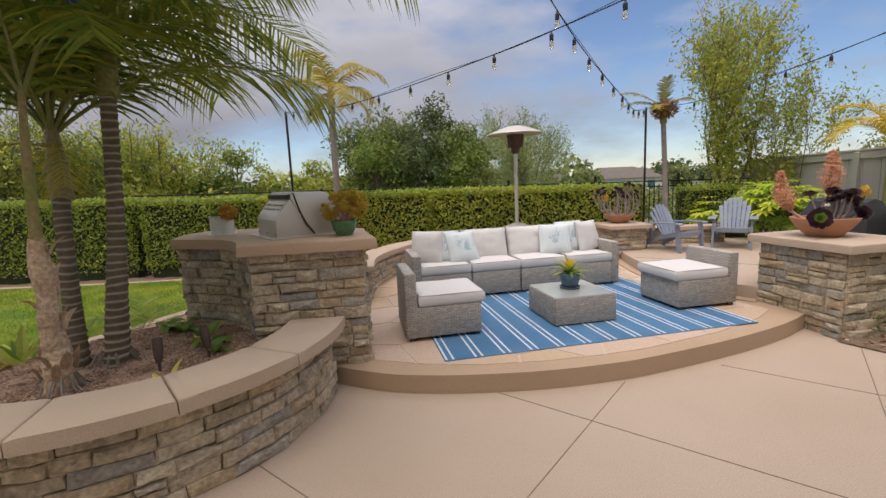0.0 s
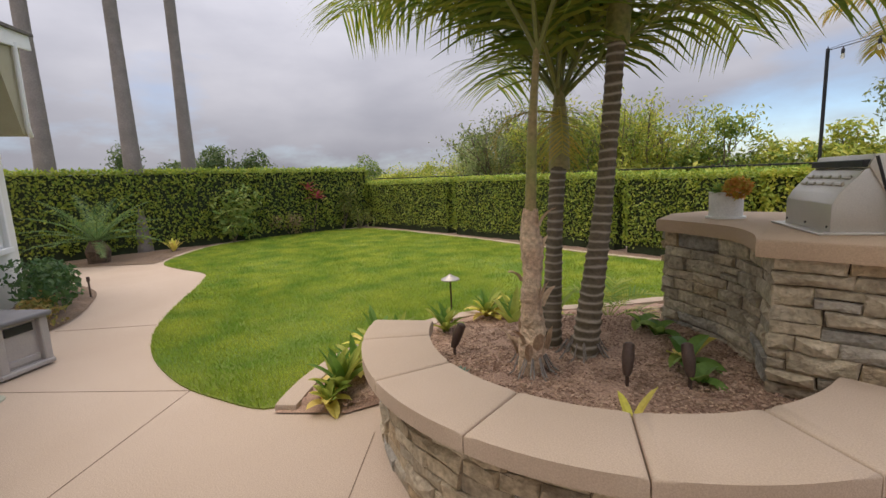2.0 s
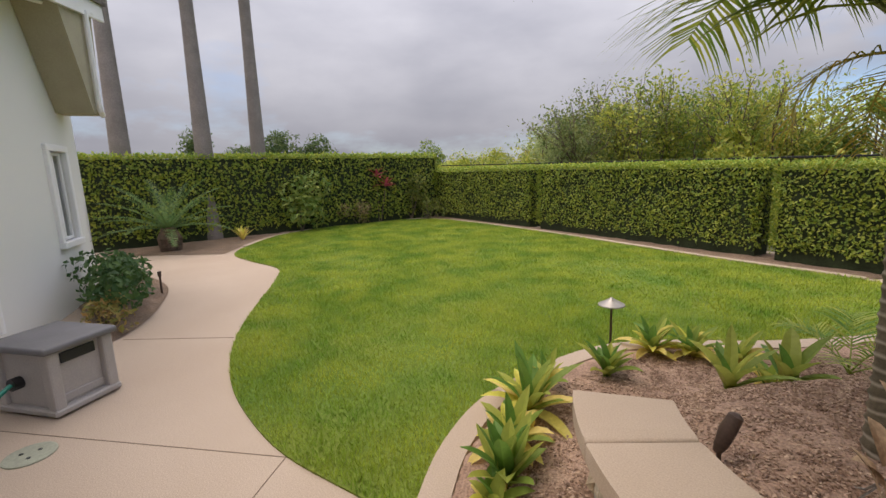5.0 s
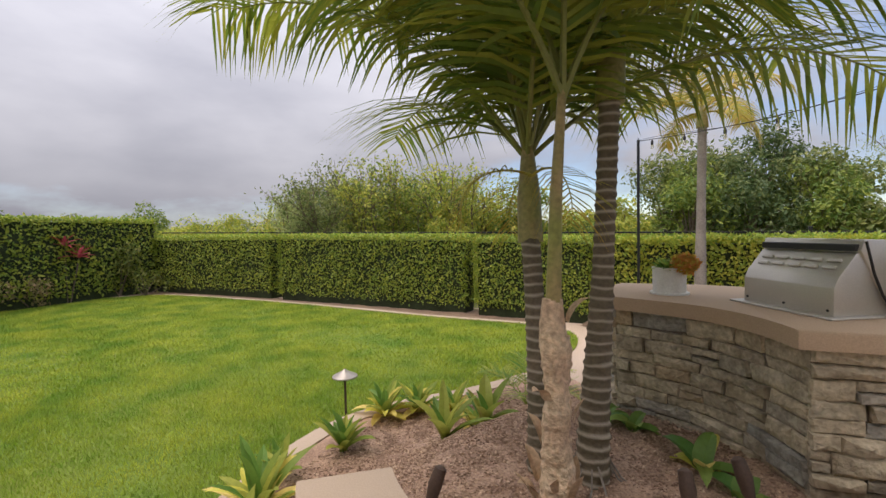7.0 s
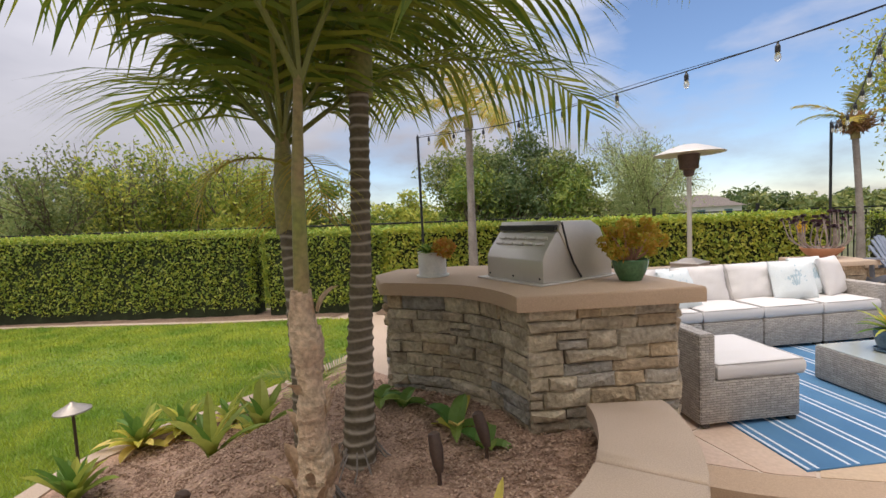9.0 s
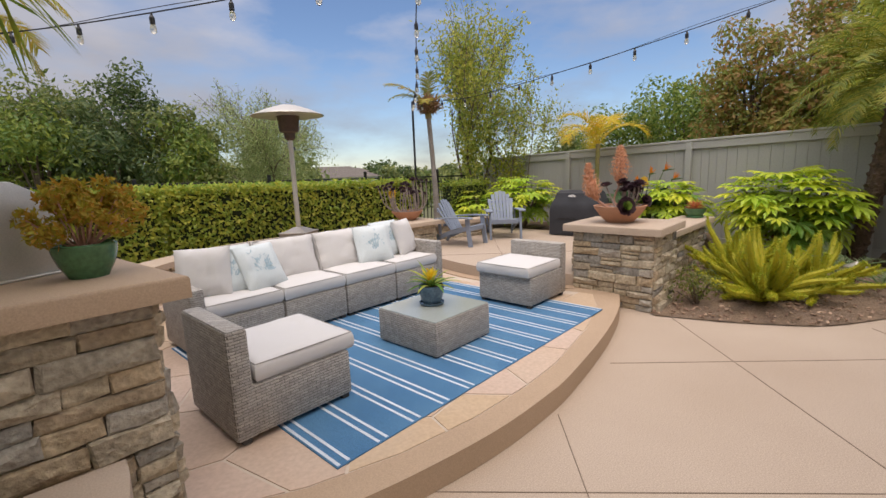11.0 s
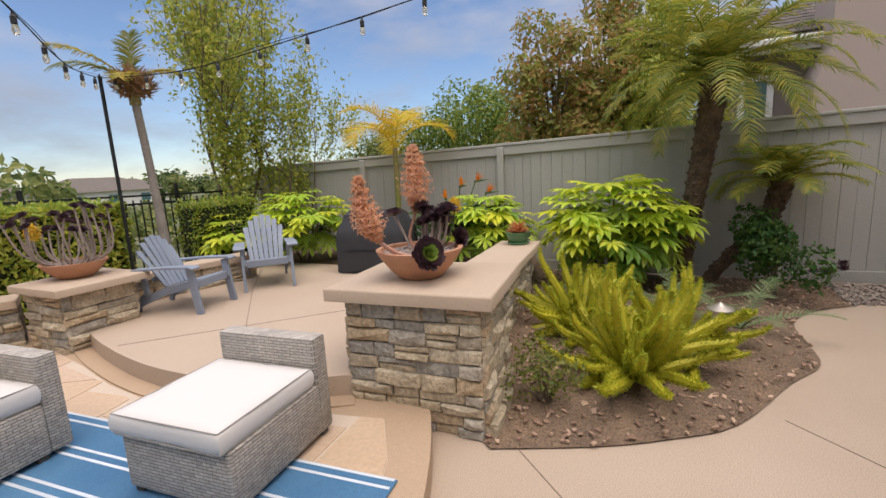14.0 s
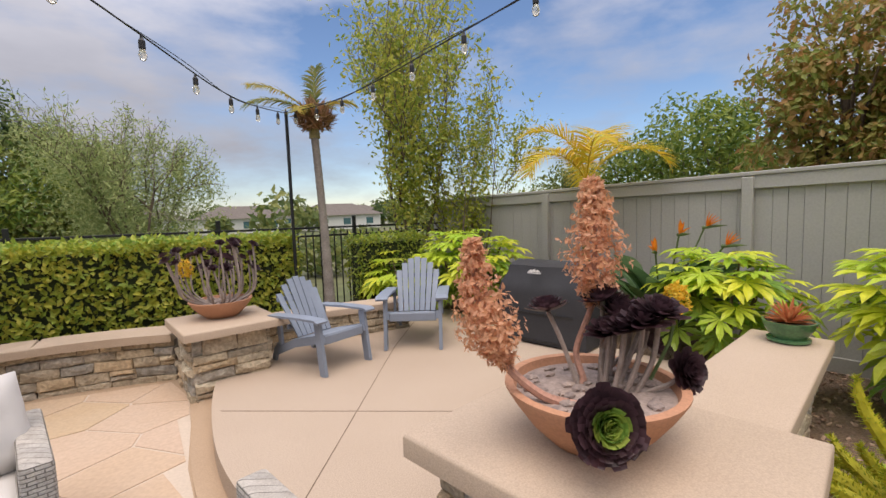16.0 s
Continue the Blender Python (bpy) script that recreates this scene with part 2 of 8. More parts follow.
def add_box(bm, c, s, bevel=0.0, rot=None, seg=1):
    r = bmesh.ops.create_cube(bm, size=1.0)
    vs = r["verts"]
    bmesh.ops.scale(bm, vec=s, verts=vs)
    if bevel:
        es = list({e for v in vs for e in v.link_edges})
        out = bmesh.ops.bevel(bm, geom=es, offset=bevel, segments=seg, affect="EDGES", profile=0.5)
        vs = list({v for f in out["faces"] for v in f.verts} | {v for v in vs if v.is_valid})
    mat = Matrix.Translation(c) @ (rot or Matrix())
    bmesh.ops.transform(bm, matrix=mat, verts=vs)
    return vs


def box_bm(c, s, bevel=0.0, rot=None, seg=1):
    bm = bmesh.new()
    add_box(bm, c, s, bevel, rot, seg)
    return bm


def prism(bm, pts, z0, z1, bevel=0.0, seg=2):
    """A flat polygon raised from z0 to z1, its upper edge rounded."""
    lo = [bm.verts.new((x, y, z0)) for x, y in pts]
    hi = [bm.verts.new((x, y, z1)) for x, y in pts]
    n = len(pts)
    bm.faces.new(list(reversed(lo)))
    bm.faces.new(hi)
    for i in range(n):
        bm.faces.new((lo[i], lo[(i + 1) % n], hi[(i + 1) % n], hi[i]))
    if bevel:
        es = [e for i in range(n) for e in hi[i].link_edges if e.other_vert(hi[i]) in hi]
        bmesh.ops.bevel(bm, geom=list(set(es)), offset=bevel, segments=seg, affect="EDGES", profile=0.5)
    bmesh.ops.recalc_face_normals(bm, faces=bm.faces)
    return bm


def tube(bm, pts, radii, sides=8, close=True):
    """A round bar along points, with its own radius at each."""
    pts = [Vector(p) for p in pts]
    if not hasattr(radii, "__len__"):
        radii = [radii] * len(pts)
    rings, side = [], None
    for i, p in enumerate(pts):
        d = (pts[min(i + 1, len(pts) - 1)] - pts[max(i - 1, 0)]).normalized()
        if side is None:
            side = d.orthogonal().normalized()
        side = (side - d * side.dot(d)).normalized()
        up = d.cross(side)
        rings.append([bm.verts.new(p + radii[i] * (math.cos(a) * side + math.sin(a) * up)) for a in [2 * math.pi * k / sides for k in range(sides)]])
    for a, b in zip(rings, rings[1:]):
        for k in range(sides):
            bm.faces.new((a[k], a[(k + 1) % sides], b[(k + 1) % sides], b[k]))
    if close:
        bm.faces.new(list(reversed(rings[0])))
        bm.faces.new(rings[-1])
    return bm


def lathe(bm, profile, sides=28, c=(0, 0, 0)):
    """A turned shape: profile of (radius, z) from the foot up."""
    rings = []
    for r, z in profile:
        rings.append([bm.verts.new((c[0] + r * math.cos(2 * math.pi * k / sides), c[1] + r * math.sin(2 * math.pi * k / sides), c[2] + z)) for k in range(sides)])
    for a, b in zip(rings, rings[1:]):
        for k in range(sides):
            bm.faces.new((a[k], a[(k + 1) % sides], b[(k + 1) % sides], b[k]))
    bm.faces.new(list(reversed(rings[0])))
    bm.faces.new(rings[-1])
    return bm


def arc(cx, cy, r, a0, a1, n):
    return [(cx + r * math.cos(radians(a0 + (a1 - a0) * i / n)), cy + r * math.sin(radians(a0 + (a1 - a0) * i / n))) for i in range(n + 1)]


def smooth_line(pts, per=6, closed=False):
    """A Catmull-Rom line through points of any dimension."""
    p = [np.array(q, float) for q in pts]
    out, n = [], len(p)
    for i in range(n if closed else n - 1):
        a, b, c, d = (p[(i - 1) % n] if closed or i else p[0], p[i], p[(i + 1) % n], p[(i + 2) % n] if closed or i + 2 < n else p[-1])
        for k in range(per):
            t = k / per
            out.append(tuple(0.5 * (2 * b + (c - a) * t + (2 * a - 5 * b + 4 * c - d) * t * t + (3 * b - a - 3 * c + d) * t ** 3)))
    if not closed:
        out.append(tuple(p[-1]))
    return out


def offset_line(pts, d):
    """The line shifted by d to its left."""
    out = []
    for i in range(len(pts)):
        a, b = Vector(pts[max(i - 1, 0)][:2]), Vector(pts[min(i + 1, len(pts) - 1)][:2])
        t = (b - a).normalized()
        out.append((pts[i][0] - t.y * d, pts[i][1] + t.x * d))
    return out


def leaf_cloud(pos, out, size, aspect=0.5, spread=0.9, seed=1, jit=0.35):
    """Many small folded leaves at pos, facing about out. Gives vertices and faces."""
    rng = np.random.default_rng(seed)
    pos, out = np.asarray(pos, float), np.asarray(out, float)
    n = len(pos)
    nor = out + rng.normal(0, spread, (n, 3))
    nor /= np.linalg.norm(nor, axis=1)[:, None] + 1e-9
    d = rng.normal(0, 1, (n, 3)) + (0, 0, 0.25)
    d -= (d * nor).sum(1)[:, None] * nor
    d /= np.linalg.norm(d, axis=1)[:, None] + 1e-9
    s = np.cross(nor, d)
    L = (size * (1 + rng.uniform(-jit, jit, n)))[:, None]
    W = L * aspect * 0.5
    fold = nor * L * 0.08
    v = np.stack([pos, pos + d * L * 0.45 + s * W + fold, pos + d * L, pos + d * L * 0.45 - s * W + fold], 1).reshape(-1, 3)
    base = np.arange(n)[:, None] * 4
    f = np.concatenate([base + (0, 1, 2), base + (0, 2, 3)], 1).reshape(-1, 3)
    return v, f


def cloud_part(name, chunks, material, parent=None, label=""):
    vs, fs, k = [], [], 0
    for v, f in chunks:
        vs.append(v)
        fs.append(np.asarray(f) + k)
        k += len(v)
    ob = raw_part(name, np.concatenate(vs).tolist(), np.concatenate(fs).tolist(), material, parent, label)
    ob["kind"] = "stuff"
    return ob

# ---- the ground and the paved levels ----
P_Z, U_Z = 0.15, 0.30            # seating platform, upper patio
g = bmesh.new()
prism(g, [(-2500, -2500), (2500, -2500), (2500, 2500), (-2500, 2500)], -0.6, -0.5)
tagged(part("ground", g, M_GROUND), "dry green hillside ground reaching to the horizon", "ground", kind="structure")

g = bmesh.new()
prism(g, [(-16.6, -6), (8.95, -6), (8.95, 10.1), (-16.6, 10.1)], -0.55, 0.0)
tagged(part("patio", g, M_CONC), "smooth tan concrete patio and path with scored joints", "patio", kind="structure")


def groove(a, b, z, w=0.0052):
    d = Vector((b[0] - a[0], b[1] - a[1]))
    t = d.normalized()
    nx, ny = -t.y * w / 2, t.x * w / 2
    bm = bmesh.new()
    prism(bm, [(a[0] + nx, a[1] + ny), (a[0] - nx, a[1] - ny), (b[0] - nx, b[1] - ny), (b[0] + nx, b[1] + ny)], z - 0.002, z + 0.003)
    tagged(part("trim", bm, M_JOINT), "thin scored control joint in the concrete", "joint", kind="structure")


for a, b in (((0.3, 1.5), (2.12, 3.28)), ((1.10, 3.33), (4.3, 0.05)), ((2.2, 1.25), (4.42, 3.47)), ((3.03, 3.40), (6.0, 0.36)),
             ((3.2, 0.03), (5.24, 2.07)), ((-0.46, 2.71), (1.6, 0.65)), ((-2.42, 2.42), (-0.9, 0.9)), ((-4.0, 1.72), (-2.6, 0.35)),
             ((-5.6, 0.1), (-3.98, 1.71)), ((-7.0, 0.9), (-6.3, 1.83)), ((5.95, 0.4), (7.1, -0.72)), ((6.0, 0.36), (4.9, -0.2))):
    groove(a, b, 0.0)

# seating platform with its rounded concrete rim
FRONT = smooth_line([(-0.14, 3.74), (0.2, 3.54), (0.47, 3.43), (0.92, 3.335), (1.51, 3.285), (2.0, 3.305), (2.41, 3.36), (3.29, 3.57), (4.0, 3.81), (4.5, 4.06)], 4)
g = bmesh.new()
prism(g, FRONT + [(5.05, 4.4), (5.05, 8.5), (4.2, 8.5)] + arc(2.6, 6.2, 2.55, 65, 180, 14) + [(-0.05, 5.0), (-0.14, 4.4)], 0.002, P_Z, 0.035, 3)
tagged(soften(part("platform", g, M_CONC2)), "raised seating platform with rounded tan concrete rim", "platform", kind="structure")

# upper patio
STEP = smooth_line([(4.34, 7.45), (4.2, 7.0), (4.07, 6.4), (4.02, 5.9), (4.05, 5.4), (4.17, 4.95), (4.4, 4.55)], 4)
g = bmesh.new()
prism(g, STEP + [(5.6, 4.3), (7.35, 4.3), (7.35, 8.0), (6.4, 8.2), (5.0, 8.6), (4.6, 8.0)], 0.004, U_Z, 0.035, 3)
tagged(soften(part("upper_patio", g, M_CONC)), "upper concrete patio one step above the platform", "patio", kind="structure")
g = bmesh.new()
prism(g, STEP + list(reversed(offset_line(STEP, -0.13))), P_Z - 0.01, P_Z + 0.012, 0.006, 1)
tagged(part("apron", g, M_CONC2), "smooth concrete border strip at the foot of the step", "border", kind="structure")
for a, b in (((4.13, 5.3), (5.9, 7.1)), ((5.9, 7.1), (6.9, 8.0)), ((4.2, 6.75), (6.6, 4.4))):
    groove(a, b, U_Z)

# lawn
LAWN = smooth_line([(-3.2, 2.08), (-3.66, 1.82), (-4.28, 1.65), (-5.23, 1.62), (-6.3, 1.85), (-7.41, 2.3), (-8.64, 2.84), (-9.5, 3.08), (-10.6, 2.85), (-11.62, 2.75), (-12.6, 3.2),
                    (-14.01, 4.39), (-14.7, 5.86), (-14.95, 7.26), (-14.5, 8.6), (-13.29, 9.36), (-9.91, 9.35), (-7.05, 9.1), (-5.13, 8.85), (-3.06, 8.75), (-2.3, 8.2),
                    (-2.3, 6.9), (-2.95, 5.6), (-3.62, 4.8), (-3.86, 4.1), (-3.80, 3.1), (-3.54, 2.5)], 5, True)
g = bmesh.new()
prism(g, LAWN, -0.02, 0.012)
tagged(part("lawn", g, M_GRASSBASE), "green mown lawn with paler dry patches", "lawn", kind="structure")


def curb(line, w, z0, z1, label, mat=M_CONC, name="curb"):
    bm = bmesh.new()
    prism(bm, list(line) + list(reversed(offset_line(line, w))), z0, z1, 0.02, 2)
    return tagged(soften(part(name, bm, mat)), label, "curb", kind="structure")


curb(smooth_line([(-3.16, 2.07), (-3.5, 2.48), (-3.77, 3.08), (-3.84, 4.08), (-3.6, 4.75), (-2.95, 5.52), (-2.35, 6.5)], 5), -0.16, -0.02, 0.05, "tan concrete mowing curb between lawn and planting bed")
curb(smooth_line([(-12.6, 3.2), (-14.0, 4.39), (-14.7, 5.86), (-14.95, 7.26), (-14.5, 8.6), (-13.29, 9.36), (-9.91, 9.35), (-7.05, 9.1), (-5.13, 8.85), (-3.06, 8.75)], 5), 0.13, -0.02, 0.03, "pale concrete mowing strip along the lawn's far edge")


def inside(x, y, poly):
    hit = False
    for (ax, ay), (bx, by) in zip(poly, poly[1:] + poly[:1]):
        if (ay > y) != (by > y) and x < (bx - ax) * (y - ay) / (by - ay) + ax:
            hit = not hit
    return hit


def soil_bed(name, poly, height, mat, label, step=0.07):
    """Loose ground inside a polygon, with its own gentle height."""
    xs, ys = [p[0] for p in poly], [p[1] for p in poly]
    nx, ny = int((max(xs) - min(xs)) / step) + 2, int((max(ys) - min(ys)) / step) + 2
    idx, verts, faces = {}, [], []
    for i in range(nx):
        for j in range(ny):
            x, y = min(xs) + i * step, min(ys) + j * step
            if inside(x, y, poly):
                idx[i, j] = len(verts)
                verts.append((x, y, height(x, y) + 0.02 * noise.noise((x * 7, y * 7, 0.3)) + 0.012 * noise.noise((x * 25, y * 25, 1.3))))
    for (i, j), k in idx.items():
        q = [(i, j), (i + 1, j), (i + 1, j + 1), (i, j + 1)]
        if all(c in idx for c in q):
            faces.append([idx[c] for c in q])
    for (i, j), k in idx.items():
        if any((i + a, j + b) not in idx for a in (-1, 0, 1) for b in (-1, 0, 1)):
            verts[k] = (verts[k][0], verts[k][1], 0.004)
    faces.append(list(range(len(verts), len(verts) + len(poly))))
    verts += [(x, y, 0.012) for x, y in poly]
    return tagged(raw_part(name, verts, faces, mat, smooth=True), label, "soil", kind="structure")


def ramp(v, a, b):
    t = max(0.0, min(1.0, (v - a) / (b - a)))
    return t * t * (3 - 2 * t)


def planter_z(x, y):
    return 0.40 - 0.36 * ramp(math.hypot(x + 1.35, y - 3.5), 0.95, 1.8)


PLANTER = arc(-1.55, 3.65, 1.3, 214, 360, 20) + [(0.1, 4.1), (-0.2, 4.9), (-1.5, 5.6), (-2.3, 6.4), (-2.95, 5.45), (-3.6, 4.7), (-3.8, 4.08), (-3.74, 3.1), (-3.46, 2.5), (-3.12, 2.05), (-2.75, 2.4)]
soil_bed("planting_bed", PLANTER, planter_z, M_SOIL, "reddish-brown bark mulch in the raised planter")
FERN_BED = smooth_line([(4.36, 3.62), (4.58, 3.08), (4.78, 2.72), (5.08, 2.33), (5.75, 1.93), (6.15, 1.66), (6.57, 1.62), (7.1, 1.6), (7.55, 1.35), (7.85, 0.95)], 4) + [(8.84, 0.95), (8.84, 4.2), (5.0, 4.2), (4.6, 3.9)]
soil_bed("planting_bed_fern", FERN_BED, lambda x, y: 0.02 + 0.1 * ramp(math.hypot(x - 6.6, y - 3.4), 2.1, 0.6), M_SOIL2, "dark brown soil of the fern bed beside the pillar")
soil_bed("planting_bed_fence", [(5.9, 4.2), (8.84, 4.2), (8.84, 9.9), (5.6, 9.9), (5.6, 8.75), (6.5, 8.3), (7.3, 7.9), (7.3, 4.4)], lambda x, y: 0.28, M_SOIL2, "dark soil bed along the grey fence", 0.15)
soil_bed("planting_bed_house", smooth_line([(3.2, -0.5), (4.0, -0.3), (4.77, -0.26), (5.26, -0.27), (6.02, -0.37), (6.92, -0.66), (7.25, -0.84)], 4) + [(7.5, -1.3), (3.0, -1.3)], lambda x, y: 0.035, M_SOIL2, "dark soil bed against the house wall")
soil_bed("planting_bed_hedge", [(-15.6, 0.3), (-13.7, 0.5), (-12.9, 1.4), (-11.9, 2.6), (-12.7, 3.1), (-14.1, 4.4), (-14.8, 5.86), (-15.05, 7.26), (-14.6, 8.7), (-13.3, 9.5), (-9.9, 9.45), (-7, 9.2), (-3.0, 8.9), (-2.4, 9.9), (-15.6, 9.9)], lambda x, y: 0.02, M_SOIL2, "bare brown soil strip below the hedges", 0.15)
soil_bed("planting_bed_path", smooth_line([(-6.9, 0.75), (-7.4, 1.05), (-8.2, 1.28), (-9.3, 1.42), (-10.4, 1.2), (-10.9, 0.8)], 4) + [(-9.4, 0.3)], lambda x, y: 0.03, M_SOIL2, "small soil bed between house wall and path")
soil_bed("planting_bed_back", [(-2.3, 8.95), (0.3, 8.0), (1.4, 8.75), (3.0, 9.0), (4.3, 8.8), (5.6, 8.7), (5.6, 9.9), (-2.3, 9.9)], lambda x, y: 0.1, M_SOIL2, "shaded soil below the rear hedge", 0.15)

# ---- own house: pale stucco walls with windows ----
HL_A, HL_B = Vector((-9.35, 0.50)), Vector((-2.2, -1.05))
hl_t = (HL_B - HL_A).normalized()
hl_n = Vector((-hl_t.y, hl_t.x))            # towards the garden
HL = Matrix.Translation((HL_A.x, HL_A.y, 0)) @ Matrix.Rotation(math.atan2(hl_t.y, hl_t.x), 4, "Z")   # x along the wall, y outwards


def wall_with_hole(bm, x0, x1, z0, z1, thick, holes):
    """Upright wall in the plane y = 0, going back to y = -thick, with rectangular holes right through."""
    xs = sorted({x0, x1, *[h[0] for h in holes], *[h[1] for h in holes]})
    zs = sorted({z0, z1, *[h[2] for h in holes], *[h[3] for h in holes]})
    for xa, xb in zip(xs, xs[1:]):
        for za, zb in zip(zs, zs[1:]):
            if not any(h[0] <= xa and xb <= h[1] and h[2] <= za and zb <= h[3] for h in holes):
                add_box(bm, ((xa + xb) / 2, -thick / 2, (za + zb) / 2), (xb - xa, thick, zb - za))
    bmesh.ops.remove_doubles(bm, verts=bm.verts, dist=0.0005)
    return bm


M_GLASS = bpy.data.materials.new("window_glass")
M_GLASS.use_nodes = True
gb = M_GLASS.node_tree.nodes["Principled BSDF"]
gb.inputs["Base Color"].default_value, gb.inputs["Roughness"].default_value = (0.85, 0.9, 0.88, 1), 0.03
gb.inputs["Transmission Weight"].default_value, gb.inputs["IOR"].default_value = 1.0, 1.45
# near-black sheet colour that stands for the lack of light indoors
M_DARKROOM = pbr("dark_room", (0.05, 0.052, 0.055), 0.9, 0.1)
M_SHUTTER = pbr("shutter_slat", (0.30, 0.30, 0.29), 0.5, 0.1)


def window(name, base, x0, x1, z0, z1, label, slats=False, trim=0.12):
    """A window set in a wall plane given by base: trim, sash, panes, a dark sheet for the dim room behind."""
    w = thing(name, label, "window", base, kind="structure")
    for nm, c, s in (("trim_side", ((x0 - trim / 2), 0.0, (z0 + z1) / 2), (trim, 0.09, z1 - z0)), ("trim_side", ((x1 + trim / 2), 0.0, (z0 + z1) / 2), (trim, 0.09, z1 - z0)),
                     ("trim_head", ((x0 + x1) / 2, 0.0, z1 + trim / 2), (x1 - x0 + 2 * trim, 0.092, trim)), ("window_sill", ((x0 + x1) / 2, 0.012, z0 - trim / 2), (x1 - x0 + 2 * trim, 0.115, trim))):
        part(nm, box_bm(c, s, 0.008), M_TRIM, w)
    f = 0.045
    for nm, c, s in (("sash", (x0 + f / 2, -0.05, (z0 + z1) / 2), (f, 0.05, z1 - z0)), ("sash", (x1 - f / 2, -0.05, (z0 + z1) / 2), (f, 0.05, z1 - z0)),
                     ("sash", ((x0 + x1) / 2, -0.05, z1 - f / 2), (x1 - x0 - 2 * f, 0.05, f)), ("sash", ((x0 + x1) / 2, -0.05, z0 + f / 2), (x1 - x0 - 2 * f, 0.05, f)),
                     ("mullion", ((x0 + x1) / 2, -0.05, (z0 + z1) / 2), (0.05, 0.045, z1 - z0 - 2 * f))):
        part(nm, box_bm(c, s, 0.006), M_TRIM if not slats else M_SHUTTER, w)
    xm = (x0 + x1) / 2
    for a, b in ((x0 + f, xm - 0.025), (xm + 0.025, x1 - f)):
        p = part("pane", box_bm(((a + b) / 2, -0.055, (z0 + z1) / 2), (b - a, 0.006, z1 - z0 - 2 * f)), M_GLASS, w)
        p.visible_shadow = False
    part("room", box_bm(((x0 + x1) / 2, -0.42, (z0 + z1) / 2), (x1 - x0 + 0.3, 0.02, z1 - z0 + 0.3)), M_DARKROOM, w, "near-black sheet standing for the unlit room behind the glass")
    if slats:
        k = int((z1 - z0) / 0.105)
        for a, b in ((x0 + f + 0.03, xm - 0.05), (xm + 0.05, x1 - f - 0.03)):
            for i in range(k):
                z = z0 + (i + 0.5) * (z1 - z0) / k
                part("shutter_slat", box_bm(((a + b) / 2, -0.13, z), (b - a, 0.07, 0.009), 0.003, Matrix.Rotation(radians(32), 4, "X")), M_SHUTTER, w)
    return w


ends = (HL_B - HL_A).length
g = bmesh.new()
wall_with_hole(g, 0.0, ends, -0.1, 4.6, 0.35, [(3.94, 6.3, 0.33, 2.15), (0.12, 0.62, 0.88, 2.0)])
o = part("wall_house", g, M_STUCCO)
o.matrix_basis = HL
tagged(o, "pale grey stucco house wall", "wall", kind="structure")
window("window_1", HL, 3.94, 6.3, 0.33, 2.15, "white-trimmed house window with light curtains", trim=0.2)
window("window_2", HL, 0.12, 0.62, 0.88, 2.0, "narrow white-framed side window", trim=0.08)
g = bmesh.new()
add_box(g, (-0.175, -2.6, 2.3), (0.35, 5.2, 4.6))
o = part("wall_house_side", g, M_STUCCO)
o.matrix_basis = HL
tagged(o, "pale grey stucco return wall at the house corner", "wall", kind="structure")
# wing further back and the flank behind the walker
g = bmesh.new()
add_box(g, (-2.2, -1.2, 1.5), (3.6, 0.3, 3.0))
o = part("wall_house_wing", g, M_STUCCO)
o.matrix_basis = HL
tagged(o, "pale stucco wing of the house set back from the path", "wall", kind="structure")

# wall of the house by the fern bed
HR = Matrix.Translation((3.0, -0.98, 0))
g = bmesh.new()
wall_with_hole(g, -5.2, 4.72, -0.1, 2.98, 0.3, [(0.9, 3.21, 0.90, 2.70)])
RAKE = 0.36                                    # rise of the gable for each metre
lo = [g.verts.new((x, y, 2.98)) for y in (0.0, -0.3) for x in (4.72, -5.2)]
hi = [g.verts.new((-5.2, y, 2.98 + 9.92 * RAKE)) for y in (0.0, -0.3)]
g.faces.new((lo[0], hi[0], lo[1]))
g.faces.new((lo[2], lo[3], hi[1]))
g.faces.new((lo[0], lo[2], hi[1], hi[0]))
bmesh.ops.recalc_face_normals(g, faces=g.faces)
o = part("wall_house_gable", g, M_STUCCOG)
o.matrix_basis = HR
tagged(o, "pale grey-green stucco gable wall of the house", "wall", kind="structure")
window("window_3", HR, 0.9, 3.21, 0.90, 2.70, "large white-trimmed window with dark plantation shutters", slats=True, trim=0.20)


def slope_box(bm, x0, z0, x1, z1, y, w, h, bevel=0.004):
    """A bar of width w and height h that runs in the plane y from (x0, z0) to (x1, z1)."""
    d = Vector((x1 - x0, 0, z1 - z0))
    add_box(bm, ((x0 + x1) / 2, y, (z0 + z1) / 2), (d.length, w, h), bevel, Matrix.Rotation(-math.atan2(d.z, d.x), 4, "Y"))
    return bm


rf = thing("roof_gable", "shingled gable roof edge with white rake board and beam ends", "roof", HR, kind="structure")
part("rake_board", slope_box(bmesh.new(), 5.0, 2.93, -5.2, 2.93 + 10.2 * RAKE, 0.50, 0.045, 0.20), M_TRIM, rf)
part("soffit", slope_box(bmesh.new(), 5.0, 2.99, -5.2, 2.99 + 10.2 * RAKE, 0.10, 0.86, 0.03), M_TRIM, rf)
part("shingles", slope_box(bmesh.new(), 5.05, 3.055, -5.2, 3.055 + 10.25 * RAKE, 0.02, 1.12, 0.05), M_SHINGLE, rf)
for k in range(4):
    x = 4.35 - 1.5 * k
    part("beam_end", slope_box(bmesh.new(), x, 2.86 + (4.6 - x) * RAKE, x - 0.12, 2.86 + (4.72 - x) * RAKE, 0.24, 0.46, 0.14), M_TRIM, rf)
part("eave_board", box_bm((4.97, -1.5, 2.93), (0.05, 3.9, 0.17), 0.006), M_TRIM, rf)
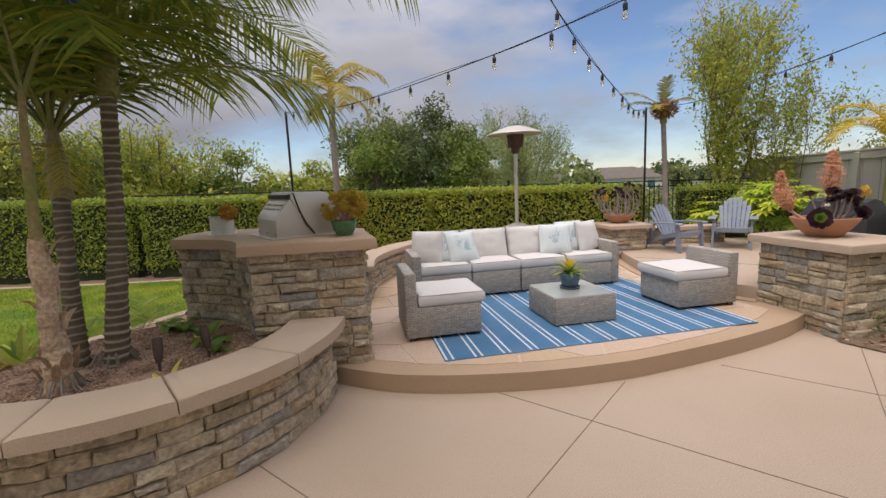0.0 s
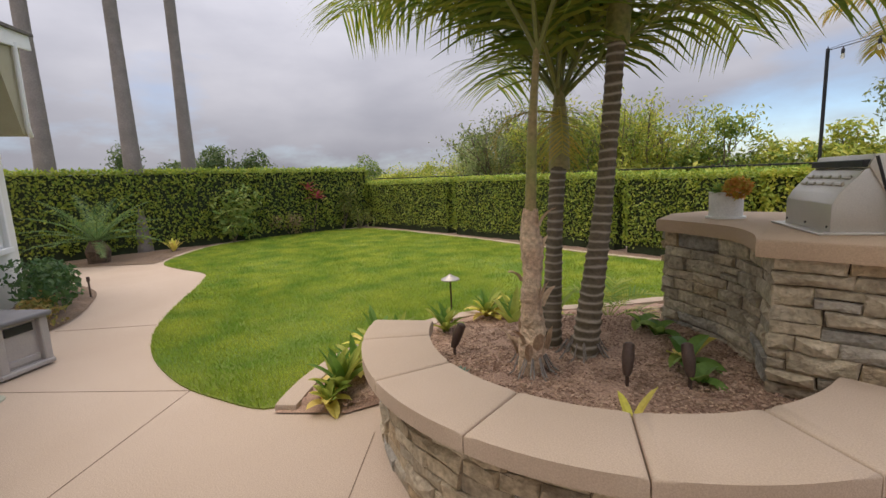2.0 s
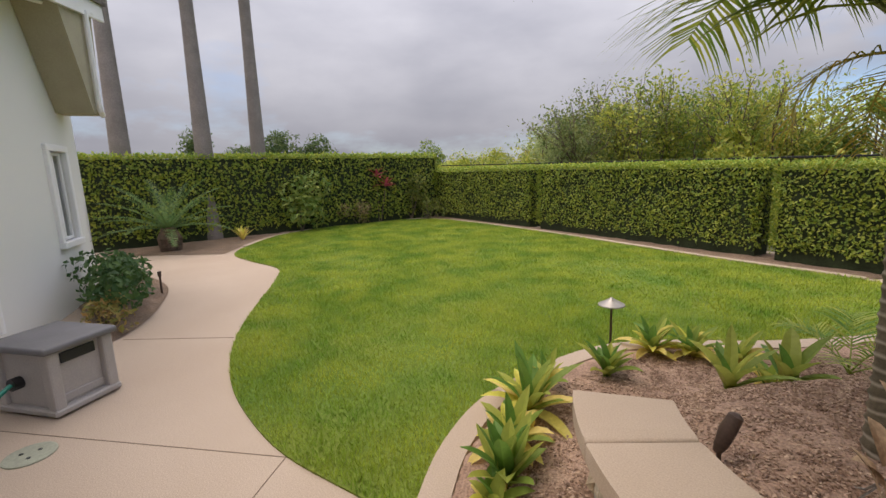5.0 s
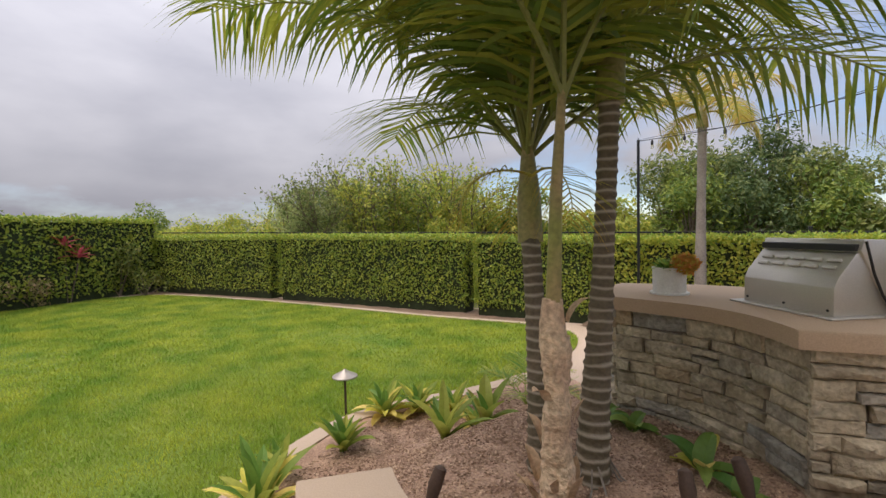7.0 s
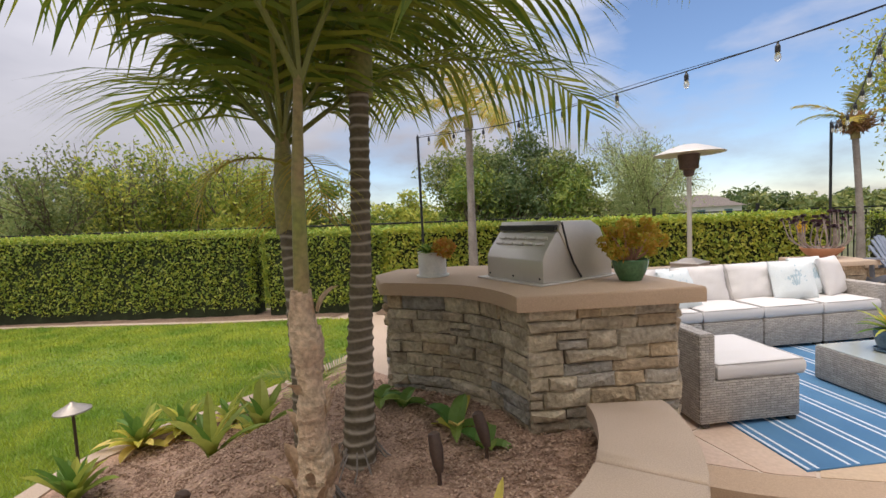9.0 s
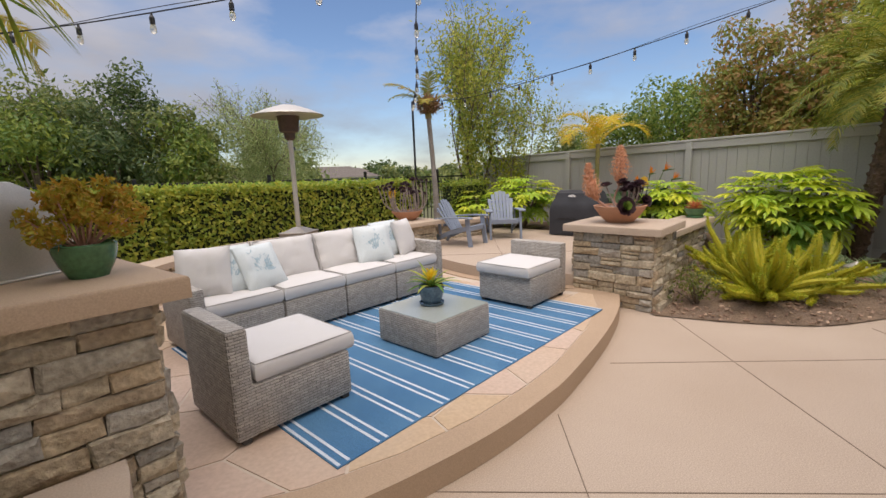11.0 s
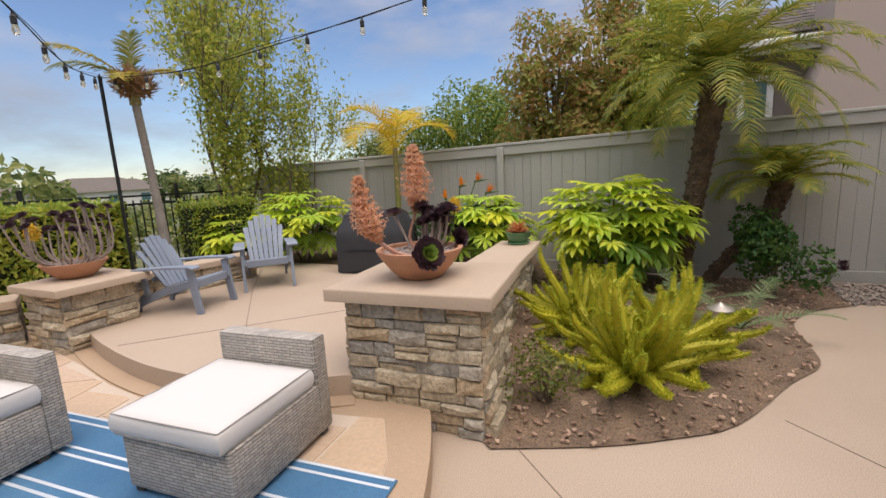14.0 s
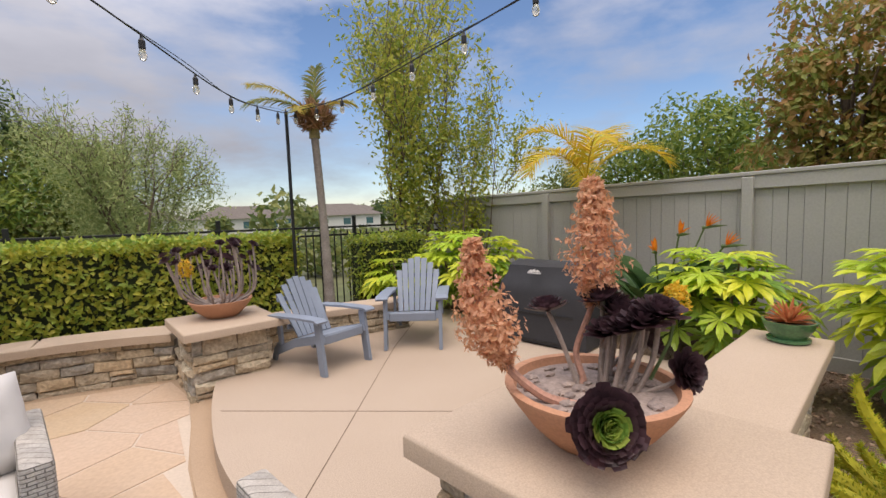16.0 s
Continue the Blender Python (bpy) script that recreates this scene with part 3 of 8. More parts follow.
bm = bmesh.new()
tube(bm, [(4.93, 0.38, 2.86), (4.93, 0.36, 2.74), (4.80, 0.06, 2.64), (4.74, -0.02, 2.62)], 0.038, 10)
soften(part("downspout", bm, M_STUCCO, rf))

rl = thing("roof_eave", "white rake board and shingle edge over the side wall", "roof", HL, kind="structure")
part("rake_board", slope_box(bmesh.new(), -0.85, 4.02, 7.3, 2.52, 0.45, 0.045, 0.22), M_TRIM, rl)
part("soffit", slope_box(bmesh.new(), -0.85, 4.05, 7.3, 2.55, 0.22, 0.44, 0.03), M_TRIM, rl)
part("shingles", slope_box(bmesh.new(), -0.9, 4.16, 7.3, 2.66, 0.1, 0.84, 0.05), M_SHINGLE, rl)
M_BUFF = pbr("buff_stucco", (0.40, 0.36, 0.25), 0.9, 0.1)
bm = bmesh.new()
w4 = [(-0.45, 3.9), (0.85, 3.66), (0.1, 2.5), (-0.2, 2.5)]
fa = [bm.verts.new((x, 0.42, z)) for x, z in w4]
fb = [bm.verts.new((x, 0.005, z)) for x, z in w4]
bm.faces.new(fa)
bm.faces.new(list(reversed(fb)))
for i in range(4):
    bm.faces.new((fa[i], fa[(i + 1) % 4], fb[(i + 1) % 4], fb[i]))
bmesh.ops.recalc_face_normals(bm, faces=bm.faces)
part("corbel", bm, M_BUFF, rl, "buff stucco corbel under the eave")
dp = thing("drain_pipe", "white drain pipe running down the stucco wall", "pipe", HL)
bm = bmesh.new()
tube(bm, [(-0.3, 0.46, 3.86), (0.6, 0.30, 3.66), (2.34, 0.055, 3.32), (2.40, 0.05, 3.25), (2.40, 0.05, 0.28)], 0.028, 8)
soften(part("pipe", bm, M_TRIM, dp))
bm = bmesh.new()
tube(bm, [(0.0, 0.47, 3.80), (0.05, 0.47, 2.62), (0.02, 0.47, 2.55), (-0.12, 0.45, 2.50)], 0.034, 8)
soften(part("drop_pipe", bm, M_TRIM, dp))
for z in (0.9, 2.2):
    part("strap", box_bm((2.40, 0.04, z), (0.09, 0.07, 0.03), 0.004), M_TRIM, dp)
va = thing("wall_vent", "dark louvred vent high on the stucco wall", "vent", HL)
part("backing", box_bm((2.62, 0.004, 3.18), (0.34, 0.012, 0.20), 0.002), M_BLACK, va)
for k in range(4):
    part("bar", box_bm((2.50 + 0.08 * k, 0.014, 3.18), (0.012, 0.016, 0.2), 0.002), M_TRIM, va)
g = bmesh.new()
add_box(g, (7.5, -3.4, 1.45), (0.3, 4.54, 3.1))
tagged(part("wall_house_flank", g, M_STUCCO), "stucco side wall of the house facing the fence", "wall", kind="structure")

# ---- the grey board fence: rails and posts, boards follow last ----
def fence_top(y):
    return 2.03 - 0.021 * (y + 1.5)


fence = thing("wall_fence", "tall grey-painted wooden board fence with cap rail", "fence", kind="structure")
FENCE_POSTS = (-2.6, -0.1, 2.4, 4.9, 7.4, 9.9)
for a, b in zip(FENCE_POSTS, FENCE_POSTS[1:]):
    za, zb = fence_top(a), fence_top(b)
    sl = math.atan2(zb - za, b - a)
    r = Matrix.Rotation(sl, 4, "X")
    part("cap_rail", box_bm((8.85, (a + b) / 2, (za + zb) / 2 + 0.012), (0.13, b - a + 0.001, 0.04), 0.006, r), M_FENCE, fence)
    part("top_rail", box_bm((8.815, (a + b) / 2, (za + zb) / 2 - 0.075), (0.03, b - a - 0.09, 0.13), 0.004, r), M_FENCE, fence)
    part("bottom_rail", box_bm((8.815, (a + b) / 2, 0.10), (0.03, b - a - 0.09, 0.14), 0.004), M_FENCE, fence)
for y in FENCE_POSTS:
    part("post", box_bm((8.81, y, fence_top(y) / 2 - 0.03), (0.10, 0.10, fence_top(y) + 0.02), 0.006), M_FENCE, fence)

# ---- built-in masonry: planter seat wall, grill island, pillars, low walls ----
STONE_JOBS = []       # (parent, line along the face with the outside on its right, z0, z1, closed, seed); laid at the end of the file


def core(parent, pts, z0, z1):
    bm = bmesh.new()
    prism(bm, pts, z0, z1)
    return part("mortar_core", bm, M_MORTAR, parent, "dark recessed mortar between the stones")


def cap_piece(parent, pts, z0, z1, mat=M_CAP, name="capstone"):
    bm = bmesh.new()
    prism(bm, pts, z0, z1, 0.014, 2)
    for f in bm.faces:
        f.smooth = False
    return soften(part(name, bm, mat, parent, "cast tan concrete cap"), 50)


PC = (-1.55, 3.65)
seat_wall = thing("seat_wall", "curved stacked-stone planter seat wall with tan concrete cap", "seat wall")
core(seat_wall, arc(*PC, 1.41, 219, 358.5, 44) + list(reversed(arc(*PC, 1.20, 219, 358.5, 44))), 0.0, 0.52)
cuts = [218, 233, 256, 280, 304, 330, 359.3]
for a, b in zip(cuts, cuts[1:]):
    cap_piece(seat_wall, arc(*PC, 1.54, a + 0.12, b - 0.12, 12) + list(reversed(arc(*PC, 1.13, a + 0.16, b - 0.16, 12))), 0.52, 0.60)
STONE_JOBS.append((seat_wall, arc(*PC, 1.415, 219, 358.5, 60), 0.0, 0.52, 11))
STONE_JOBS.append((seat_wall, [tuple(PC[k] + r * f for k, f in enumerate((math.cos(radians(218.6)), math.sin(radians(218.6))))) for r in (1.20, 1.41)], 0.0, 0.52, 12))

ISLAND_CAP = smooth_line([(-0.77, 3.655), (-0.83, 3.85), (-0.95, 4.07), (-1.13, 4.24), (-1.40, 4.375), (-1.60, 4.46)], 4)
island = thing("outdoor_kitchen_island", "curved outdoor grill island of stacked ledge stone with tan concrete counter", "grill island")
FOOT = smooth_line([(-0.70, 3.73), (-0.755, 3.89), (-0.88, 4.13), (-1.08, 4.32), (-1.36, 4.46), (-1.55, 4.54)], 4)
core(island, list(reversed(FOOT)) + [(0.15, 3.79), (0.06, 4.25), (0.02, 4.6), (-0.35, 5.0), (-0.95, 5.18), (-1.5, 5.17), (-1.58, 4.9)], 0.0, 1.10)
cap_piece(island, list(reversed(ISLAND_CAP)) + [(0.275, 3.695), (0.17, 4.22), (0.12, 4.62), (-0.3, 5.1), (-0.95, 5.28), (-1.55, 5.26), (-1.69, 4.92)], 1.10, 1.187, M_CAPISL, "countertop")
STONE_JOBS += [(island, list(reversed(FOOT)), 0.02, 1.10, 21), (island, [(-0.71, 3.725), (0.155, 3.785)], 0.12, 1.10, 22), (island, [(0.155, 3.785), (0.06, 4.25)], 0.12, 1.10, 23), (island, [(-1.58, 4.9), (-1.55, 4.54)], 0.02, 1.1, 24)]

# near pillar and its wing wall
pillar = thing("stone_pillar", "square stacked-stone pillar with thick tan concrete cap", "pillar", group="stone pillars")
PN = [(4.40, 4.56), (4.455, 3.68), (5.16, 3.75), (5.10, 4.62)]
core(pillar, PN, 0.0, 0.81)
cap_piece(pillar, [(4.305, 4.655), (4.38, 3.59), (5.25, 3.67), (5.175, 4.73)], 0.81, 0.892)
for i in range(4):
    STONE_JOBS.append((pillar, [PN[i], PN[(i + 1) % 4]], 0.0, 0.81, 31 + i))
wing = thing("low_wall", "low stacked-stone wing wall with tan concrete cap", "low wall", group="low walls")
WG = [(5.17, 4.28), (5.19, 3.93), (7.10, 4.06), (7.10, 4.32)]
core(wing, WG, 0.0, 0.645)
cap_piece(wing, [(5.20, 4.36), (5.22, 3.83), (7.24, 3.96), (7.20, 4.42)], 0.645, 0.722)
STONE_JOBS += [(wing, [WG[1], WG[2]], 0.0, 0.645, 36), (wing, [WG[2], WG[3]], 0.0, 0.645, 37), (wing, [WG[3], WG[0]], 0.28, 0.645, 38)]

# far pillar and the low wall behind the sofa
pillar2 = thing("stone_pillar", "square stacked-stone pillar with tan concrete cap beside the step", "pillar", group="stone pillars")
P2 = [(4.18, 8.02), (4.17, 7.43), (4.76, 7.40), (4.78, 7.99)]
core(pillar2, P2, 0.1, 0.68)
cap_piece(pillar2, [(4.09, 8.10), (4.10, 7.31), (4.88, 7.30), (4.88, 8.08)], 0.68, 0.75)
for i in range(4):
    STONE_JOBS.append((pillar2, [P2[i], P2[(i + 1) % 4]], 0.13, 0.68, 41 + i))
back_wall = thing("low_wall", "curved low stacked-stone wall with tan cap behind the sofa", "low wall", group="low walls")
BW = smooth_line([(0.07, 5.75), (0.10, 6.5), (0.42, 7.3), (0.95, 7.95), (1.8, 8.42), (2.9, 8.56), (3.6, 8.42), (4.16, 8.16)], 6)
core(back_wall, BW + list(reversed(offset_line(BW, 0.22))), 0.0, 0.53)
n_bw = len(BW)
for a, b in ((0, 12), (12, 22), (22, 32), (32, n_bw - 1)):
    seg = BW[a:b + 1]
    cap_piece(back_wall, offset_line(seg, -0.08) + list(reversed(offset_line(seg, 0.30))), 0.53, 0.602)
STONE_JOBS.append((back_wall, BW, 0.13, 0.53, 51))
back_wall2 = thing("low_wall", "low stacked-stone wall with tan cap behind the patio chairs", "low wall", group="low walls")
BW2 = [(4.8, 7.92), (5.5, 7.85), (6.45, 7.62)]
core(back_wall2, BW2 + list(reversed(offset_line(BW2, 0.22))), 0.1, 0.55)
cap_piece(back_wall2, offset_line(BW2, -0.06) + list(reversed(offset_line(BW2, 0.28))), 0.55, 0.62)
STONE_JOBS.append((back_wall2, BW2, 0.29, 0.55, 53))

# ---- seating set ----
def weave(m, along=55.0, up=42.0):
    """Flat plaited strands: relief and dark gaps from a brick lattice laid over the upright faces."""
    n, l = m.node_tree.nodes, m.node_tree.links
    b = n["Principled BSDF"]
    co = n.new("ShaderNodeTexCoord")
    sep = n.new("ShaderNodeSeparateXYZ")
    l.new(co.outputs["Object"], sep.inputs[0])
    add = n.new("ShaderNodeMath")
    l.new(sep.outputs["X"], add.inputs[0])
    l.new(sep.outputs["Y"], add.inputs[1])
    cmb = n.new("ShaderNodeCombineXYZ")
    l.new(add.outputs[0], cmb.inputs[0])
    l.new(sep.outputs["Z"], cmb.inputs[1])
    br = n.new("ShaderNodeTexBrick")
    br.inputs["Scale"].default_value = 1.0
    br.inputs["Brick Width"].default_value, br.inputs["Row Height"].default_value = 0.054, 0.0165
    br.inputs["Mortar Size"].default_value, br.inputs["Mortar Smooth"].default_value = 0.0025, 0.8
    br.inputs["Color1"].default_value, br.inputs["Color2"].default_value = (1.18, 1.15, 1.11, 1), (0.88, 0.87, 0.86, 1)
    br.inputs["Mortar"].default_value = (0.42, 0.40, 0.38, 1)
    l.new(cmb.outputs[0], br.inputs["Vector"])
    old = b.inputs["Base Color"].links[0].from_socket
    mx = n.new("ShaderNodeMix")
    mx.data_type, mx.blend_type = "RGBA", "MULTIPLY"
    mx.inputs["Factor"].default_value = 1.0
    l.new(old, mx.inputs[6])
    l.new(br.outputs["Color"], mx.inputs[7])
    l.new(mx.outputs[2], b.inputs["Base Color"])
    bp = n.new("ShaderNodeBump")
    bp.invert = True
    bp.inputs["Strength"].default_value, bp.inputs["Distance"].default_value = 0.9, 0.006
    l.new(br.outputs["Fac"], bp.inputs["Height"])
    l.new(bp.outputs["Normal"], b.inputs["Normal"])


weave(M_WICKER)


def cushion_bm(sx, sy, sz, puff=0.25, seed=0, n=10, wrinkle=0.006):
    """A stuffed cushion: crowned faces, pinched edges, soft wrinkles."""
    bm = bmesh.new()
    bmesh.ops.create_cube(bm, size=1.0)
    bmesh.ops.subdivide_edges(bm, edges=bm.edges[:], cuts=n, use_grid_fill=True)
    for v in bm.verts:
        u, w, h = v.co.x * 2, v.co.y * 2, v.co.z * 2
        crown = (1 - abs(u) ** 3) * (1 - abs(w) ** 3)
        k = 1 - puff + puff * crown ** 0.5
        r = 1 - 0.035 * (abs(h) ** 2.5)
        x, y = u * r * (1 - 0.02 * (1 - abs(w))), w * r * (1 - 0.02 * (1 - abs(u)))
        q = noise.noise((x * 3 + seed, y * 3, h + seed)) * wrinkle + noise.noise((x * 7, y * 7 + seed, h)) * wrinkle * 0.5
        v.co = (x * sx / 2, y * sy / 2, h * k * sz / 2 + q * (1 if abs(h) > 0.8 else 0.3))
    return bm


def cushion(name, label, m, sx, sy, sz, puff=0.22, seed=0, mat=None, piping=True, wrinkle=0.006, category="cushion", group="sofa cushions"):
    c = thing(name, label, category, m, group)
    soften(part("cover", cushion_bm(sx, sy, sz, puff, seed, wrinkle=wrinkle), mat or M_CUSHION, c), 80)
    if piping:
        for z in (-1, 1):
            k = 0.5 * 0.965
            h = z * sz / 2 * (1 - puff)
            pts = [(sx * k, sy * k, h), (-sx * k, sy * k, h), (-sx * k, -sy * k, h), (sx * k, -sy * k, h), (sx * k, sy * k, h)]
            bm = bmesh.new()
            tube(bm, pts, 0.0035, 5)
            part("piping", bm, M_PIPING, c, "thin grey piping")
    return c


R_SET = 5.0
def stand(x, y, z=P_Z + 0.012, rz=R_SET):
    return Matrix.Translation((x, y, z)) @ Matrix.Rotation(radians(rz), 4, "Z")


def wicker_legs(parent, sx, sy):
    for x in (-1, 1):
        for y in (-1, 1):
            part("leg", box_bm((x * (sx / 2 - 0.04), y * (sy / 2 - 0.04), 0.015), (0.05, 0.05, 0.03), 0.004), M_WICKDARK, parent, "short dark foot")


def sofa_module(m, arm=0, label=""):
    s = thing("sofa_module", label, "sofa", m, "grey wicker sofa modules")
    w, d = 0.63, 0.72
    soften(part("seat_frame", box_bm((0, 0, 0.17), (w, d, 0.28), 0.018, seg=2), M_WICKER, s))
    soften(part("backrest", box_bm((0, d / 2 - 0.05, 0.45), (w, 0.10, 0.33), 0.018, seg=2), M_WICKER, s))
    if arm:
        soften(part("armrest", box_bm((arm * (w / 2 + 0.05), 0, 0.30), (0.11, d, 0.54), 0.02, seg=2), M_WICKER, s))
    wicker_legs(s, w, d)
    return s


for i in range(4):
    x, y = 1.005 + 0.64 * i, 5.855 + 0.056 * i
    m = stand(x, y)
    sofa_module(m, -1 if i == 0 else 1 if i == 3 else 0, "grey woven wicker sofa module on the blue rug")
    cushion("seat_cushion", "thick off-white seat cushion with thin dark piping", m @ pose(0, -0.02, 0.372), 0.63, 0.68, 0.13, 0.2, i)
    cushion("back_cushion", "plump off-white back cushion leaning on the backrest", m @ pose(0, 0.17, 0.585, 72 + 2 * (i % 2), 0, 1.5 * (-1) ** i), 0.63, 0.43, 0.19, 0.6, 7 + i, wrinkle=0.022)

M_PILLOW = pbr("pillow_print", (0.62, 0.68, 0.70), 0.9, 0.12, 9, 200, 0.2, 0.002, tone=(0.74, 0.74, 0.72))
M_PRINT = pbr("pillow_motif", (0.40, 0.53, 0.60), 0.9, 0.1)


def throw_pillow(m, label, motif, seed):
    p = cushion("throw_pillow", label, m, 0.42, 0.42, 0.15, 0.72, seed, M_PILLOW if motif else M_CUSHION, False, 0.012, "pillow", "throw pillows")
    if motif:
        r = random.Random(seed)
        bm = bmesh.new()
        for k in range(9):
            a, L = -1.3 + 0.33 * k + r.uniform(-0.1, 0.1), r.uniform(0.11, 0.17)
            prev = None
            for j in range(6):
                t = j / 5
                x, y = math.sin(a) * L * t * 1.0, -0.14 + math.cos(a * 0.75) * L * 1.7 * t
                if prev:
                    z = 0.078 - 0.055 * (max(abs(x), abs(y)) / 0.21) ** 2
                    dx, dy = x - prev[0], y - prev[1]
                    ln = math.hypot(dx, dy) + 1e-6
                    nx, ny = -dy / ln * 0.007, dx / ln * 0.007
                    vs = [bm.verts.new(q) for q in ((prev[0] + nx, prev[1] + ny, prev[2]), (prev[0] - nx, prev[1] - ny, prev[2]), (x - nx, y - ny, z), (x + nx, y + ny, z))]
                    bm.faces.new(vs)
                    for s in (-1, 1):
                        lx, ly = x + s * nx * 4, y + s * ny * 4 + 0.008
                        bm.faces.new([bm.verts.new(q) for q in ((x, y, z), (lx, ly + 0.01, z + 0.001), (lx * 1.02, ly + 0.03, z - 0.002))])
                    prev = (x, y, z)
                else:
                    prev = (x, y, 0.05)
        part("coral_print", bm, M_PRINT, p, "pale blue branching print")
    return p


Q = stand(1.005, 5.855)
throw_pillow(Q @ pose(-0.17, 0.02, 0.62, 72, 0, -28), "plain off-white throw pillow against the armrest", False, 3)
throw_pillow(Q @ pose(0.02, 0.0, 0.61, 68, 0, -8), "pale blue throw pillow with coral print", True, 4)
throw_pillow(Q @ pose(0.28, -0.05, 0.60, 62, 0, 16), "pale blue throw pillow with coral print", True, 5)
Q = stand(1.005 + 0.64 * 3, 5.855 + 0.168)
throw_pillow(Q @ pose(-0.34, -0.02, 0.61, 68, 0, -14), "pale blue throw pillow with coral print", True, 6)
throw_pillow(Q @ pose(-0.08, 0.06, 0.63, 72, 0, 6), "pale blue throw pillow with coral print", True, 8)
throw_pillow(Q @ pose(0.17, 0.03, 0.62, 74, 0, 24), "plain off-white throw pillow against the armrest", False, 9)


def lounge_chair(m, back, label):
    c = thing("armless_chair", label, "chair", m, "grey wicker armless chairs")
    soften(part("seat_frame", box_bm((0, 0, 0.17), (0.70, 0.64, 0.28), 0.018, seg=2), M_WICKER, c))
    soften(part("backrest", box_bm((-0.31, 0, 0.31 + (back - 0.62) / 2), (0.115, 0.645, back - 0.055), 0.02, seg=2), M_WICKER, c))
    wicker_legs(c, 0.70, 0.64)
    return c


m = stand(0.81, 4.455, P_Z + 0.012, R_SET)
lounge_chair(m, 0.66, "grey woven wicker armless chair with low backrest")
cushion("seat_cushion", "thick off-white seat cushion with thin dark piping", m @ pose(0.075, 0, 0.368), 0.63, 0.64, 0.12, 0.2, 21)
m = stand(3.635, 4.72, P_Z + 0.012, R_SET + 180)
lounge_chair(m, 0.60, "grey woven wicker armless chair with low backrest")
cushion("seat_cushion", "thick off-white seat cushion with thin dark piping", m @ pose(0.075, 0, 0.368), 0.63, 0.64, 0.12, 0.2, 22)

M_GLASSTOP = pbr("frosted_glass_top", (0.34, 0.37, 0.35), 0.10, 0.05, 4, 60, 0.0, spec=0.8)
tb = thing("coffee_table", "low grey wicker coffee table with glass top", "coffee table", stand(2.205, 4.535))
soften(part("base", box_bm((0, 0, 0.145), (0.655, 0.655, 0.265), 0.012, seg=2), M_WICKER, tb))
part("glass_top", box_bm((0, 0, 0.2815), (0.645, 0.645, 0.006), 0.002), M_GLASSTOP, tb, "greenish clear glass top")
wicker_legs(tb, 0.655, 0.655)

# rug with paired white stripes
RUG = Matrix.Translation((0.76, 3.605, P_Z + 0.0075)) @ Matrix.Rotation(radians(5.0), 4, "Z")
rug = thing("rug", "blue outdoor rug with paired white stripes", "rug", RUG)
bm = bmesh.new()
prism(bm, [(0, 0), (3.03, 0), (3.03, 2.42), (0, 2.42)], 0.0, 0.007, 0.003, 1)
part("field", bm, M_RUG, rug, "woven blue field")
for i in range(13):
    for dx in (-0.028, 0.028):
        x = 0.046 + i * 0.2455 + dx
        part("stripe", box_bm((x, 1.21, 0.0078), (0.017, 2.40, 0.0024)), M_RUGW, rug)

# ---- potted bromeliad on the table ----
M_GLAZE = pbr("blue_glaze", (0.06, 0.11, 0.17), 0.25, 0.35, 14, 60, 0.05, tone=(0.12, 0.19, 0.26))
M_GLAZEG = pbr("green_glaze", (0.06, 0.16, 0.07), 0.22, 0.3, 14, 60, 0.05, tone=(0.11, 0.23, 0.10))
M_POTWHITE = pbr("white_fibre_pot", (0.78, 0.77, 0.74), 0.8, 0.15, 12, 90, 0.3, 0.003)
M_POTSOIL = pbr("pot_soil", (0.06, 0.045, 0.035), 0.95, 0.4, 20, 80, 0.8, 0.01)


def strap_leaf(bm, base, yaw, rise, length, width, droop, segs=6, fold=0.25, tip=0.0):
    """A long leaf that rises and then bends over, folded along its middle."""
    d = Vector((math.cos(yaw), math.sin(yaw), 0))
    side = Vector((-d.y, d.x, 0))
    p, a, rows = Vector(base), rise, []
    for i in range(segs + 1):
        t = i / segs
        w = width * max(0.0, (math.sin(math.pi * min(1.0, 0.18 + 0.82 * t)) ** 0.6)) * (1 if t < 1 else 0) + (tip if t == 1 else 0)
        up = Vector((-d.x * math.sin(a), -d.y * math.sin(a), math.cos(a)))
        rows.append((p.copy(), p + side * w / 2 + up * w * fold, p - side * w / 2 + up * w * fold))
        p = p + (d * math.cos(a) + Vector((0, 0, 1)) * math.sin(a)) * length / segs
        a -= droop / segs
    vs = [[bm.verts.new(q) for q in r] for r in rows]
    for r, s in zip(vs, vs[1:]):
        bm.faces.new((r[0], r[1], s[1], s[0]))
        bm.faces.new((r[2], r[0], s[0], s[2]))
    return bm


def rosette(bm, c, n, length, width, seed, rise=(0.5, 1.3), droop=(0.5, 1.4), fold=0.25, segs=6):
    r = random.Random(seed)
    for i in range(n):
        f = i / n
        strap_leaf(bm, c, i * 2.39996 + r.uniform(-0.25, 0.25), rise[0] + (rise[1] - rise[0]) * f + r.uniform(-0.1, 0.1), length * r.uniform(0.75, 1.1), width * r.uniform(0.8, 1.15), r.uniform(*droop), segs, fold)
    return bm


